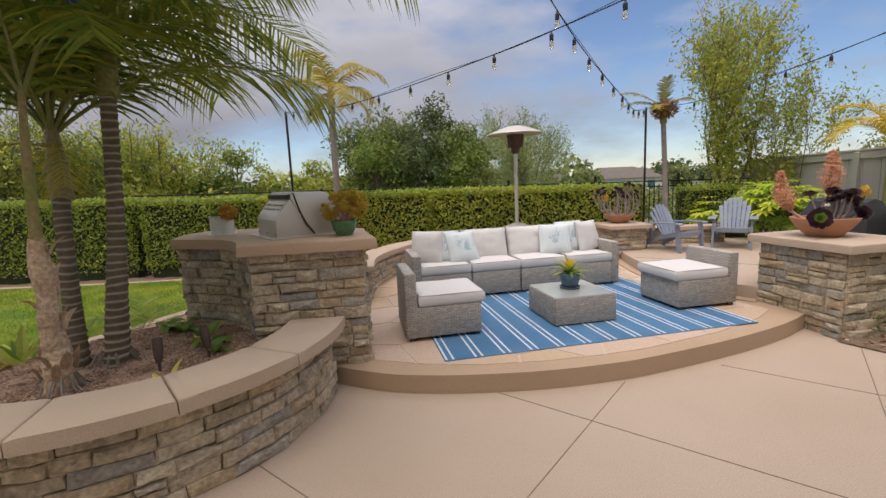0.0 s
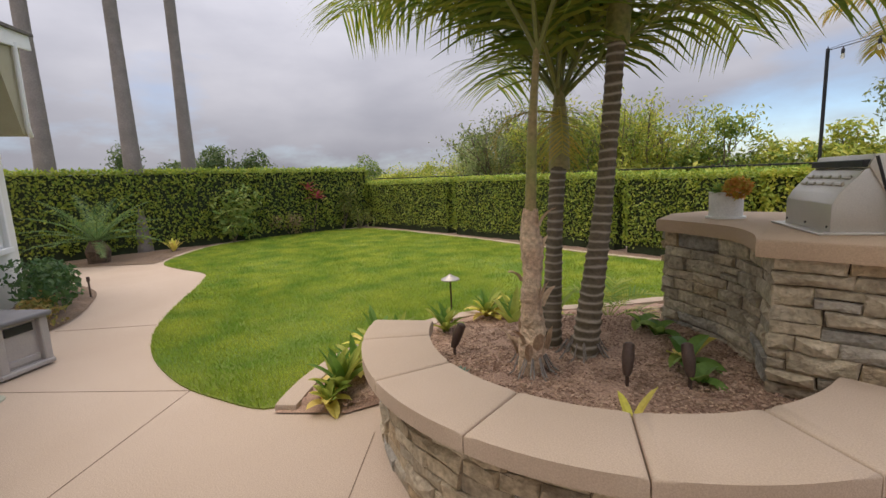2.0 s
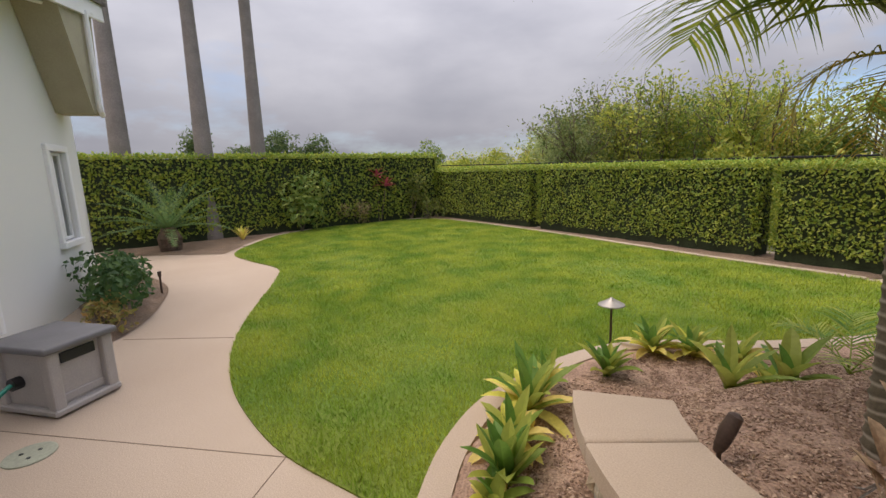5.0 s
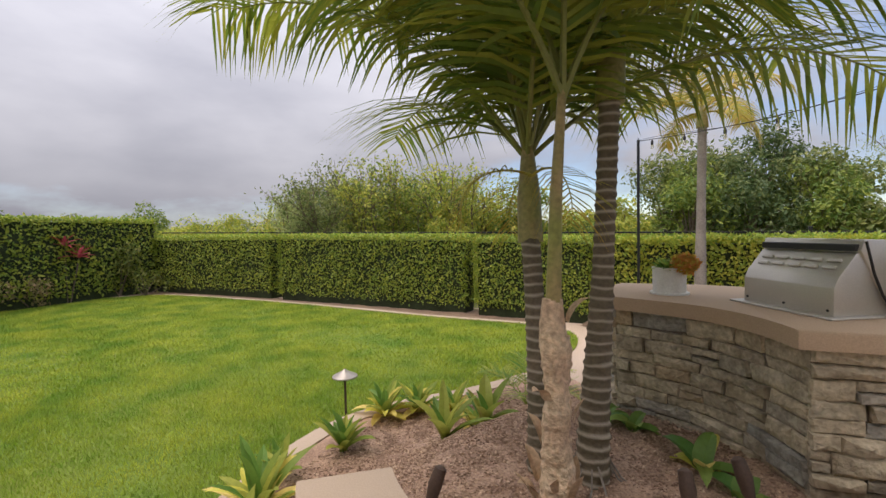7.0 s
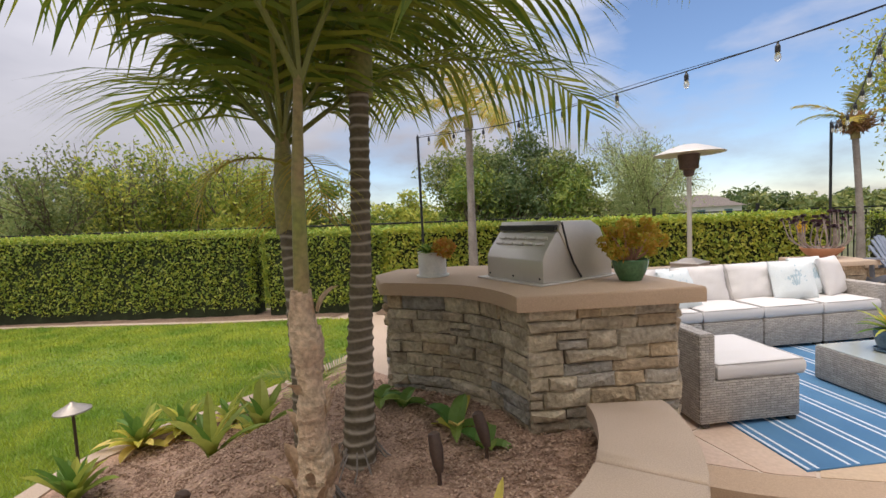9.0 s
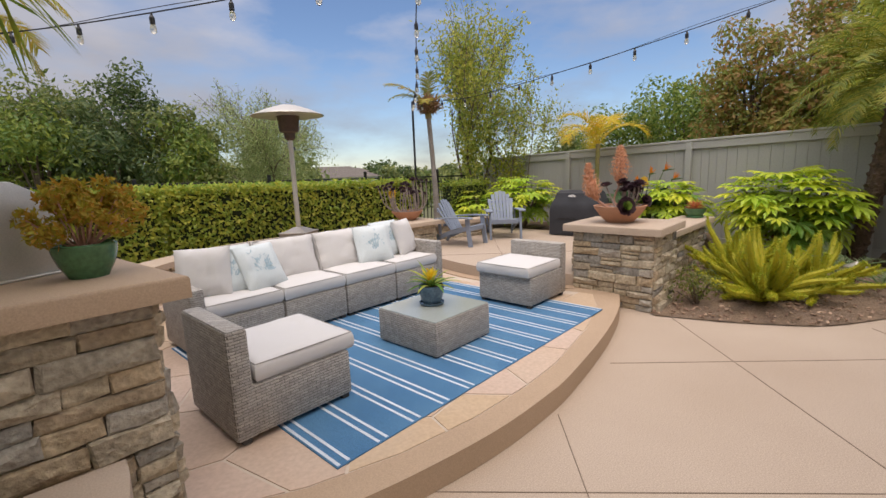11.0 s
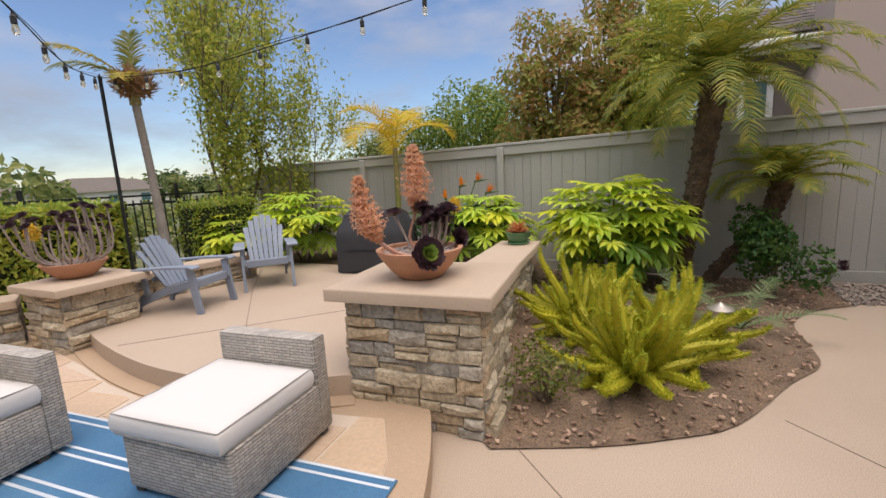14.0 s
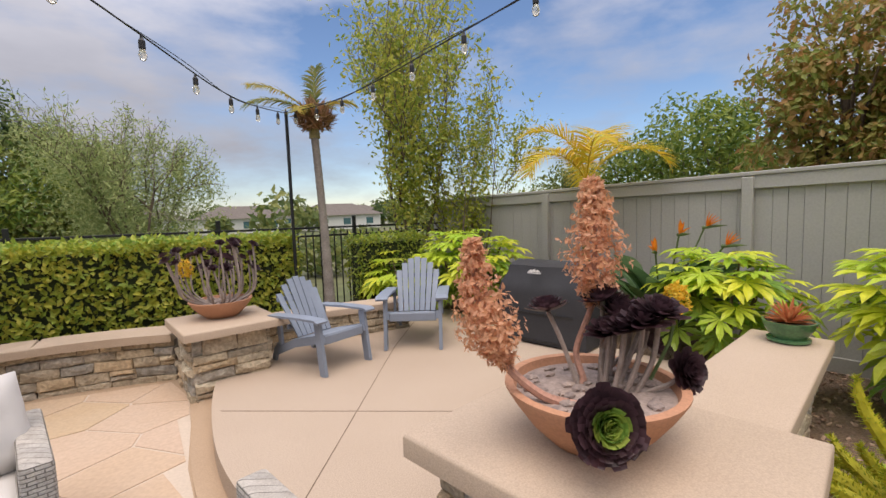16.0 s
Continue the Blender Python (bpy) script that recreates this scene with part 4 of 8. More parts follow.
M_STRAP = leafy("strap_leaf", (0.36, 0.41, 0.08), (0.14, 0.23, 0.04))
M_STRAPY = leafy("strap_leaf_yellow", (0.74, 0.60, 0.18), (0.60, 0.52, 0.10))
M_BLOOMY = leafy("yellow_bloom", (0.78, 0.60, 0.03), (0.75, 0.40, 0.03))
pot = thing("potted_bromeliad", "yellow-flowering bromeliad in a glazed blue pot on a saucer", "potted plant", stand(2.215, 4.57, P_Z + 0.012 + 0.2845))
bm = bmesh.new()
lathe(bm, [(0.075, 0.022), (0.088, 0.05), (0.10, 0.10), (0.107, 0.15), (0.104, 0.165), (0.096, 0.165), (0.094, 0.14)], 26)
soften(part("pot", bm, M_GLAZE, pot, "glazed dark blue pot"))
bm = bmesh.new()
lathe(bm, [(0.07, 0.0), (0.10, 0.006), (0.105, 0.022), (0.097, 0.022), (0.094, 0.010)], 26)
soften(part("saucer", bm, M_GLAZE, pot))
bm = bmesh.new()
lathe(bm, [(0.09, 0.130), (0.09, 0.146)], 20)
part("soil", bm, M_POTSOIL, pot)
part("leaves", rosette(bmesh.new(), (0, 0, 0.145), 22, 0.25, 0.032, 5, (0.35, 1.15), (0.5, 1.3)), M_STRAP, pot)
part("flower", rosette(bmesh.new(), (0, 0, 0.18), 24, 0.14, 0.024, 6, (0.85, 1.5), (0.0, 0.5)), M_BLOOMY, pot, "yellow and orange bracts")

# ---- patio heater ----
ht = thing("patio_heater", "stainless patio heater with dome reflector behind the sofa", "patio heater", Matrix.Translation((2.66, 8.02, P_Z)) @ Matrix.Rotation(radians(38), 4, "Z"))
bm = bmesh.new()
s0, s1 = 0.21, 0.20
lo = [bm.verts.new((x * s0, y * s0, 0.0)) for x, y in ((-1, -1), (1, -1), (1, 1), (-1, 1))]
mi = [bm.verts.new((x * s1, y * s1, 0.60)) for x, y in ((-1, -1), (1, -1), (1, 1), (-1, 1))]
hi = [bm.verts.new((x * 0.05, y * 0.05, 0.675)) for x, y in ((-1, -1), (1, -1), (1, 1), (-1, 1))]
for a, b in ((lo, mi), (mi, hi)):
    for k in range(4):
        bm.faces.new((a[k], a[(k + 1) % 4], b[(k + 1) % 4], b[k]))
bm.faces.new(hi)
part("tank_housing", bm, M_STEEL2, ht, "weathered square steel tank housing")
part("housing_rim", box_bm((0, 0, 0.60), (0.425, 0.425, 0.025), 0.006), M_STEEL2, ht)
bm = bmesh.new()
tube(bm, [(0, 0, 0.66), (0, 0, 1.93)], 0.034, 16)
soften(part("pole", bm, M_STEEL, ht))
bm = bmesh.new()
lathe(bm, [(0.04, 1.90), (0.075, 1.93), (0.075, 2.0), (0.13, 2.02), (0.15, 2.20), (0.155, 2.24), (0.06, 2.26)], 24)
soften(part("burner", bm, M_BRONZE, ht, "darkened perforated burner screen"))
bm = bmesh.new()
lathe(bm, [(0.49, 2.235), (0.485, 2.243), (0.30, 2.32), (0.12, 2.375), (0.04, 2.385), (0.03, 2.375), (0.29, 2.305), (0.48, 2.232)], 40)
soften(part("reflector", bm, M_STEEL, ht, "shallow conical reflector"))
bm = bmesh.new()
tube(bm, [(0.034, 0, 1.80), (0.075, 0, 1.80), (0.09, 0, 1.78)], 0.022, 10)
soften(part("control_knob", bm, M_BLACK, ht))

# ---- built-in grill on the island, seen from behind ----
gl = thing("grill", "stainless built-in grill with louvred back and closed hood", "grill", Matrix.Translation((-0.545, 3.985, 1.187)) @ Matrix.Rotation(radians(30), 4, "Z"))
W = 0.56
def profile_bm(pts, y0, y1, bevel=0.006):
    bm = bmesh.new()
    a = [bm.verts.new((x, y0, z)) for x, z in pts]
    b = [bm.verts.new((x, y1, z)) for x, z in pts]
    n = len(pts)
    bm.faces.new(a)
    bm.faces.new(list(reversed(b)))
    for i in range(n):
        bm.faces.new((a[i], b[i], b[(i + 1) % n], a[(i + 1) % n]))
    bmesh.ops.recalc_face_normals(bm, faces=bm.faces)
    if bevel:
        bmesh.ops.bevel(bm, geom=bm.edges[:], offset=bevel, segments=2, affect="EDGES", profile=0.5)
    return bm


soften(part("back_housing", profile_bm([(0.0, 0.008), (0.0, 0.15), (0.025, 0.20), (0.12, 0.315), (0.16, 0.325), (0.36, 0.008)], 0.0, W), M_STEEL, gl, "louvred rear housing"))
soften(part("hood", profile_bm([(0.13, 0.33), (0.15, 0.385), (0.42, 0.375), (0.50, 0.33), (0.61, 0.12), (0.61, 0.008), (0.32, 0.008), (0.27, 0.08)], -0.012, W + 0.012), M_STEEL, gl, "closed stainless hood"))
part("vent_gap", box_bm((0.135, W / 2, 0.343), (0.05, W - 0.01, 0.035), 0.004), M_BLACK, gl, "black vent gap under the hood")
bm = bmesh.new()
tube(bm, [(0.155, -0.0135, 0.375), (0.20, -0.0135, 0.22), (0.25, -0.0135, 0.11), (0.315, -0.0135, 0.02)], 0.007, 6)
part("seam", bm, M_BLACK, gl, "dark rubber seam between hood and housing")
part("flange", box_bm((0.29, W / 2, 0.005), (0.70, W + 0.09, 0.010), 0.003), M_STEEL, gl)
ang = math.atan2(0.115, 0.095)
for row in range(2):
    for k in range(5):
        t = 0.35 + 0.3 * row
        c = (0.025 + 0.095 * t - 0.006, 0.075 + 0.1 * k, 0.20 + 0.115 * t + 0.004)
        part("louvre", box_bm(c, (0.014, 0.076, 0.020), 0.005, Matrix.Rotation(-ang + 1.2, 4, "Y")), M_STEEL, gl)
for k in range(3):
    bm = bmesh.new()
    tube(bm, [(-0.004, 0.03 + 0.25 * k, 0.035), (0.006, 0.03 + 0.25 * k, 0.035)], 0.007, 8)
    part("bolt", bm, M_IRON, gl)

# ---- plants: builders ----
def blade_mesh(base, path_dir, side, length, width, bend, hang, segs=3):
    """Numpy leaflets: each a narrow strip of segs pieces that bends towards hang."""
    n = len(base)
    rows = []
    p, d = base.copy(), path_dir / (np.linalg.norm(path_dir, axis=1)[:, None] + 1e-9)
    for i in range(segs + 1):
        t = i / segs
        w = (width * (1 - t) ** 0.7 * (0.55 + 0.45 * min(1, t * 5)))[:, None] if i < segs else np.zeros((n, 1)) + 0.0008
        rows += [p - side * w / 2, p + side * w / 2]
        p = p + d * (length / segs)[:, None]
        d = d + hang * (bend / segs)[:, None]
        d /= np.linalg.norm(d, axis=1)[:, None] + 1e-9
    v = np.stack(rows, 1)
    k = v.shape[1]
    f = []
    b = np.arange(n)[:, None] * k
    for i in range(segs):
        f.append(b + (2 * i, 2 * i + 1, 2 * i + 3))
        f.append(b + (2 * i, 2 * i + 3, 2 * i + 2))
    return v.reshape(-1, 3), np.concatenate(f)


def frond(parent, base, yaw, rise, length, droop, leaf_len, count, mat, seed, hang=0.9, width=0.022, bare=0.18, stem=0.014, vee=0.35, mat_stem=None):
    """A feather palm leaf: an arching midrib with two rows of leaflets that hang from it."""
    rng = np.random.default_rng(seed)
    d = np.array([math.cos(yaw), math.sin(yaw), 0.0])
    side = np.array([-d[1], d[0], 0.0])
    n = 14
    pts, tan, a, p = [], [], rise, np.array(base, float)
    for i in range(n + 1):
        tg = d * math.cos(a) + np.array([0, 0, 1.0]) * math.sin(a)
        pts.append(p.copy())
        tan.append(tg)
        p = p + tg * length / n
        a -= droop / n * (0.5 + 1.0 * i / n)
    pts, tan = np.array(pts), np.array(tan)
    t = np.linspace(bare, 0.995, count)
    at = lambda arr, q: np.stack([np.interp(q, np.linspace(0, 1, n + 1), arr[:, c]) for c in range(3)], 1)
    vs, fs, k = [], [], 0
    for s in (-1, 1):
        q = np.clip(t + rng.uniform(-0.006, 0.006, count), 0, 1)
        b, tg = at(pts, q), at(tan, q)
        up = np.cross(np.tile(side, (count, 1)), tg) * -1
        up[:, 2] = np.abs(up[:, 2])
        dirs = tg * (0.45 + 0.5 * q)[:, None] + side * s * 1.0 + up * vee + rng.normal(0, 0.07, (count, 3))
        L = leaf_len * np.sin(np.pi * (0.12 + 0.80 * (q - bare) / (1 - bare))) ** 0.6 * rng.uniform(0.85, 1.1, count)
        hv = np.tile((0, 0, -1.0), (count, 1))
        v, f = blade_mesh(b, dirs, tg / np.linalg.norm(tg, axis=1)[:, None], L, width * np.ones(count), np.full(count, hang) * rng.uniform(0.7, 1.3, count), hv)
        vs.append(v)
        fs.append(f + k)
        k += len(v)
    ob = raw_part("frond", np.concatenate(vs).tolist(), np.concatenate(fs).tolist(), mat, parent)
    bm = bmesh.new()
    tube(bm, [tuple(x) for x in pts], [stem * (1 - 0.8 * i / n) for i in range(n + 1)], 5)
    part("midrib", bm, mat_stem or mat, ob)
    return ob


def ringed_trunk(pts, r0, r1, ring=0.055, seed=0, ridge=0.10):
    """A palm stem with raised leaf-scar rings."""
    line = smooth_line(pts, 10)
    P, R, acc = [], [], 0.0
    rnd = random.Random(seed)
    total = sum((Vector(b) - Vector(a)).length for a, b in zip(line, line[1:]))
    n = max(6, int(total / ring) * 3)
    s = 0.0
    cum = [0.0]
    for a, b in zip(line, line[1:]):
        cum.append(cum[-1] + (Vector(b) - Vector(a)).length)
    arr = np.array(line)
    for i in range(n + 1):
        q = total * i / n
        P.append(tuple(float(np.interp(q, cum, arr[:, c])) for c in range(3)))
        base = r0 + (r1 - r0) * min(1.0, q / total * 1.6) ** 0.7
        R.append(base * (1 + (ridge if i % 3 == 0 else -ridge * 0.25) * rnd.uniform(0.6, 1.2)))
    bm = bmesh.new()
    tube(bm, P, R, 14)
    return bm


def banded(m, dark, light, ring=0.055):
    """Pale scar rings alternating with darker bark along the height of a stem."""
    n, l = m.node_tree.nodes, m.node_tree.links
    b = n["Principled BSDF"]
    geo = n.new("ShaderNodeNewGeometry")
    sep = n.new("ShaderNodeSeparateXYZ")
    l.new(geo.outputs["Position"], sep.inputs[0])
    ns = n.new("ShaderNodeTexNoise")
    ns.inputs["Scale"].default_value = 5.0
    l.new(geo.outputs["Position"], ns.inputs["Vector"])
    ad = n.new("ShaderNodeMath")
    ad.operation = "MULTIPLY_ADD"
    ad.inputs[1].default_value = 0.05
    l.new(ns.outputs["Fac"], ad.inputs[0])
    l.new(sep.outputs["Z"], ad.inputs[2])
    md = n.new("ShaderNodeMath")
    md.operation = "PINGPONG"
    md.inputs[1].default_value = ring / 2
    l.new(ad.outputs[0], md.inputs[0])
    rp = n.new("ShaderNodeMapRange")
    rp.inputs["From Max"].default_value = ring * 0.22
    l.new(md.outputs[0], rp.inputs["Value"])
    mx = n.new("ShaderNodeMix")
    mx.data_type = "RGBA"
    mx.inputs[6].default_value = (*light, 1)
    l.new(rp.outputs["Result"], mx.inputs["Factor"])
    l.new(b.inputs["Base Color"].links[0].from_socket, mx.inputs[7])
    l.new(mx.outputs[2], b.inputs["Base Color"])
    return m


M_RINGED = banded(pbr("ringed_palm_stem", (0.15, 0.115, 0.075), 0.85, 0.35, 7, 50, 0.5, 0.01, tone=(0.08, 0.07, 0.04)), None, (0.40, 0.35, 0.28))
M_SHEATH = pbr("palm_sheath", (0.24, 0.25, 0.06), 0.55, 0.4, 5, 40, 0.2, tone=(0.34, 0.24, 0.12))
M_DEADTRUNK = pbr("dead_palm_stub", (0.54, 0.38, 0.26), 0.95, 0.6, 8, 40, 0.9, 0.02, tone=(0.62, 0.48, 0.33))
M_FROND = leafy("palm_frond", (0.30, 0.335, 0.045), (0.13, 0.18, 0.025), 0.42, sheer=0.45)
M_FRONDY = leafy("palm_frond_yellowing", (0.48, 0.36, 0.05), (0.28, 0.26, 0.05), 0.5, sheer=0.4)
M_HUSK = pbr("dry_husk", (0.58, 0.43, 0.29), 0.9, 0.4, 9, 60, 0.4, tone=(0.36, 0.23, 0.14))
M_MIDRIB = pbr("frond_midrib", (0.20, 0.21, 0.05), 0.5, 0.2)

# ---- king palm clump in the planter ----
kp = thing("king_palm", "multi-stemmed king palm with ringed stems and arching green fronds", "palm tree", Matrix.Translation((-1.74, 3.4, 0.38)))
def rel(p):
    return (p[0] + 1.74, p[1] - 3.4, p[2] - 0.38)
bm = ringed_trunk([rel(p) for p in ((-1.88, 3.52, 0.33), (-1.90, 3.58, 0.8), (-1.95, 3.70, 1.4), (-1.98, 3.78, 1.62))], 0.076, 0.053, 0.052, 1)
soften(part("trunk", bm, M_RINGED, kp, "dark stem with pale rings"), 60)
bm = ringed_trunk([rel(p) for p in ((-1.63, 3.52, 0.33), (-1.62, 3.58, 0.7), (-1.585, 3.68, 1.4), (-1.55, 3.75, 2.35))], 0.092, 0.052, 0.058, 2)
soften(part("trunk", bm, M_RINGED, kp, "dark stem with pale rings"), 60)
bm = ringed_trunk([rel(p) for p in ((-1.74, 3.13, 0.33), (-1.735, 3.13, 0.5), (-1.73, 3.14, 0.9), (-1.745, 3.15, 1.2))], 0.09, 0.058, 0.06, 3, 0.08)
for v in bm.verts:
    q = noise.noise(v.co * 9) * 0.022
    v.co += Vector((v.co.x - 0.0, v.co.y + 0.26, 0)).normalized() * q
soften(part("stub", bm, M_DEADTRUNK, kp, "peeling brown dead stem"), 50)
bm = bmesh.new()
tube(bm, [rel(p) for p in ((-1.745, 3.15, 1.15), (-1.75, 3.15, 1.25), (-1.75, 3.16, 1.36))], [0.062, 0.055, 0.042], 10)
soften(part("stub_tip", bm, M_DEADTRUNK, kp), 50)
rh = random.Random(12)
for k in range(13):        # dry husks that peel from the stub
    a, z = k * 2.39996, rh.uniform(0.45, 1.28)
    rad = 0.10 - 0.045 * (z - 0.33)
    husk = strap_leaf(bmesh.new(), rel((-1.737 + rad * math.cos(a), 3.14 + rad * math.sin(a), z)), a + rh.uniform(-0.4, 0.4), rh.uniform(1.1, 1.5), rh.uniform(0.10, 0.22), rh.uniform(0.04, 0.075), rh.uniform(-0.3, 1.6), 5, 0.2)
    part("husk", husk, M_HUSK, kp, "curling dry husk")
for pts, r in ((((-1.98, 3.78, 1.58), (-1.99, 3.80, 1.85), (-2.0, 3.82, 2.15)), (0.072, 0.066, 0.03)), (((-1.55, 3.75, 2.3), (-1.54, 3.77, 2.6), (-1.53, 3.79, 2.95)), (0.075, 0.07, 0.035)), (((-1.745, 3.15, 1.30), (-1.73, 3.16, 1.8), (-1.70, 3.18, 2.3)), (0.034, 0.026, 0.016))):
    bm = bmesh.new()
    tube(bm, [rel(p) for p in pts], r, 10)
    soften(part("crownshaft", bm, M_SHEATH, kp, "smooth yellow-green leaf sheath"), 50)
rk = random.Random(12)
for c, n, L, lo, hi, y0 in (((-2.0, 3.82, 2.05), 12, 2.2, 0.72, 1.5, 0.3), ((-1.53, 3.79, 2.82), 15, 2.6, 0.55, 1.45, 0.9), ((-1.70, 3.18, 2.2), 5, 1.9, 1.0, 1.5, 1.7)):
    for i in range(n):
        frond(kp, rel(c), y0 + i * 2.39996 + rk.uniform(-0.2, 0.2), lo + (hi - lo) * i / n, L * rk.uniform(0.85, 1.1), rk.uniform(1.2, 1.9), 0.95, 46, M_FROND, i + int(L * 100), 1.0, 0.040, 0.14, 0.016, -0.05, M_MIDRIB)
for k, (yaw, rise) in enumerate(((-2.5, 0.1), (-0.9, 0.05), (2.2, -0.1))):
    frond(kp, rel((-1.95, 3.72, 1.95)), yaw, rise + 0.2, 0.6, 2.4, 0.36, 20, M_FRONDY, 70 + k, 1.3, 0.012, 0.2, 0.008, 0.2)
for k in range(8):         # older fronds that hang close to the stems
    c = (-1.96, 3.74, 2.12) if k % 2 else (-1.54, 3.74, 2.7)
    frond(kp, rel(c), -2.9 + 0.72 * k, rk.uniform(1.05, 1.35), rk.uniform(1.35, 1.75), rk.uniform(2.3, 2.8), 0.78, 34, M_FROND, 860 + k, 0.7, 0.040, 0.22, 0.015, -0.1, M_MIDRIB)
bm = bmesh.new()
rr = random.Random(3)
for k in range(46):
    a, r0 = rr.uniform(0, 6.28), rr.uniform(0.07, 0.13)
    cx, cy = rr.choice(((-1.74, 3.13), (-1.63, 3.52)))
    pts = [(cx + math.cos(a) * r0 * s + rr.uniform(-0.01, 0.01), cy + math.sin(a) * r0 * s, z) for s, z in ((0.8, 0.50), (1.2, 0.42), (1.7, 0.385))]
    tube(bm, [rel(p) for p in pts], 0.005, 4)
part("root_mat", bm, M_PALMGREY, kp, "fibrous grey aerial roots")["kind"] = "stuff"

tl = thing("tree_lamp", "small hanging garden lamp with blue housing tied to a palm stem", "lamp", Matrix.Translation((-1.62, 3.67, 2.72)))
bm = bmesh.new()
lathe(bm, [(0.085, 0.0), (0.09, 0.012), (0.06, 0.05), (0.05, 0.06)], 22)
soften(part("shade", bm, M_STEEL2, tl, "grey disc shade"))
bm = bmesh.new()
lathe(bm, [(0.05, 0.06), (0.054, 0.07), (0.054, 0.2), (0.03, 0.22)], 20)
soften(part("housing", bm, pbr("blue_plastic", (0.03, 0.10, 0.42), 0.4, 0.1), tl, "bright blue plastic housing"))
bm = bmesh.new()
tube(bm, [(0.0, 0.0, 0.2), (0.03, 0.03, 0.24), (0.075, 0.095, 0.2)], 0.006, 6)
part("bracket", bm, M_IRON, tl)

# slender palms against the rear hedge
def slender_palm(name, label, base, top, r, n, mat, seed, L=1.0, lo=-0.2, hi=1.3, droop=(1.2, 2.4), leaf=0.36):
    p = thing(name, label, "palm tree", Matrix.Translation(base))
    dx, dy, h = top[0] - base[0], top[1] - base[1], top[2] - base[2]
    soften(part("trunk", ringed_trunk([(0, 0, 0), (dx * 0.3, dy * 0.3, h * 0.5), (dx, dy, h)], r * 1.35, r * 0.8, 0.08, seed, 0.05), M_PALMGREY, p), 60)
    bm = bmesh.new()
    tube(bm, [(dx, dy, h - 0.02), (dx, dy, h + 0.12), (dx, dy, h + 0.3)], [r * 1.15, r * 1.0, r * 0.4], 10)
    soften(part("crownshaft", bm, M_SHEATH, p), 50)
    rnd = random.Random(seed)
    for i in range(n):
        frond(p, (dx, dy, h + 0.2), i * 2.39996 + rnd.uniform(-0.3, 0.3), lo + (hi - lo) * i / max(1, n - 1), L * rnd.uniform(0.8, 1.15), rnd.uniform(*droop), leaf, 40, mat if i % 3 else M_FRONDY, seed * 40 + i, 1.2, 0.036, 0.15, 0.014, 0.0)
    return p


M_FRONDG = leafy("palm_frond_olive", (0.297, 0.284, 0.068), (0.155, 0.186, 0.047), 0.5)
slender_palm("slender_palm", "slender grey-trunked palm with yellowing drooping fronds by the hedge", (-0.58, 8.82, 0.1), (-0.56, 8.82, 3.1), 0.075, 9, M_FRONDY, 4, 1.15, 0.0, 1.45, (1.4, 2.3), 0.42)
dp2 = slender_palm("slender_palm", "thin palm with dried flower head and few fronds", (6.02, 8.75, 0.2), (5.98, 8.85, 2.62), 0.06, 0, M_FRONDG, 9)
for yaw, rise, L, dr, mt in ((2.44, 0.85, 0.95, 1.0, M_FRONDY), (2.9, 0.6, 0.85, 1.3, M_FRONDG), (0.3, 1.5, 0.62, 0.1, M_FRONDG), (-0.7, 0.75, 0.55, 1.2, M_FRONDY), (-2.4, 0.5, 0.5, 1.4, M_FRONDY)):
    frond(dp2, (-0.04, 0.10, 2.66), yaw, rise, L, dr, 0.27, 34, mt, int(yaw * 10 + 100), 0.7, 0.03, 0.2, 0.013, 0.1)
rng = np.random.default_rng(5)
q = rng.normal(0, 1, (420, 3))
q /= np.linalg.norm(q, axis=1)[:, None]
cloud_part("dried_skirt", [leaf_cloud(q * (0.17, 0.17, 0.12) + (-0.04, 0.10, 2.64), q + (0, 0, -0.6), 0.17, 0.16, 0.4, 3)], leafy("dry_frond", (0.400, 0.260, 0.140), (0.253, 0.149, 0.081)), dp2, "dry brown skirt")

# tall palm trunks at the far end of the lawn
M_TALLPALM = pbr("tall_palm_trunk", (0.25, 0.215, 0.195), 0.9, 0.3, 3, 40, 0.5, 0.01, tone=(0.17, 0.145, 0.13))
for x, y, tx, ty, r in ((-15.0, 1.02, -15.25, 1.10, 0.19), (-14.75, 2.80, -15.1, 2.88, 0.19), (-14.9, 4.16, -15.25, 4.32, 0.17)):
    p = thing("tall_palm", "tall bare grey palm trunk before the far hedge", "palm tree", Matrix.Translation((x, y, 0.0)), "tall palms")
    soften(part("trunk", ringed_trunk([(0, 0, 0), (0.0, 0.0, 0.6), ((tx - x) * 0.6, (ty - y) * 0.6, 5), (tx - x, ty - y, 9.0)], r * 1.5, r * 0.85, 0.16, 5, 0.012), M_TALLPALM, p), 60)
    for i in range(12):
        frond(p, (tx - x, ty - y, 9.0), i * 2.4, 0.1 + 0.1 * i, 2.4, 1.8, 0.7, 26, M_FROND, 300 + i, 1.0, 0.05)

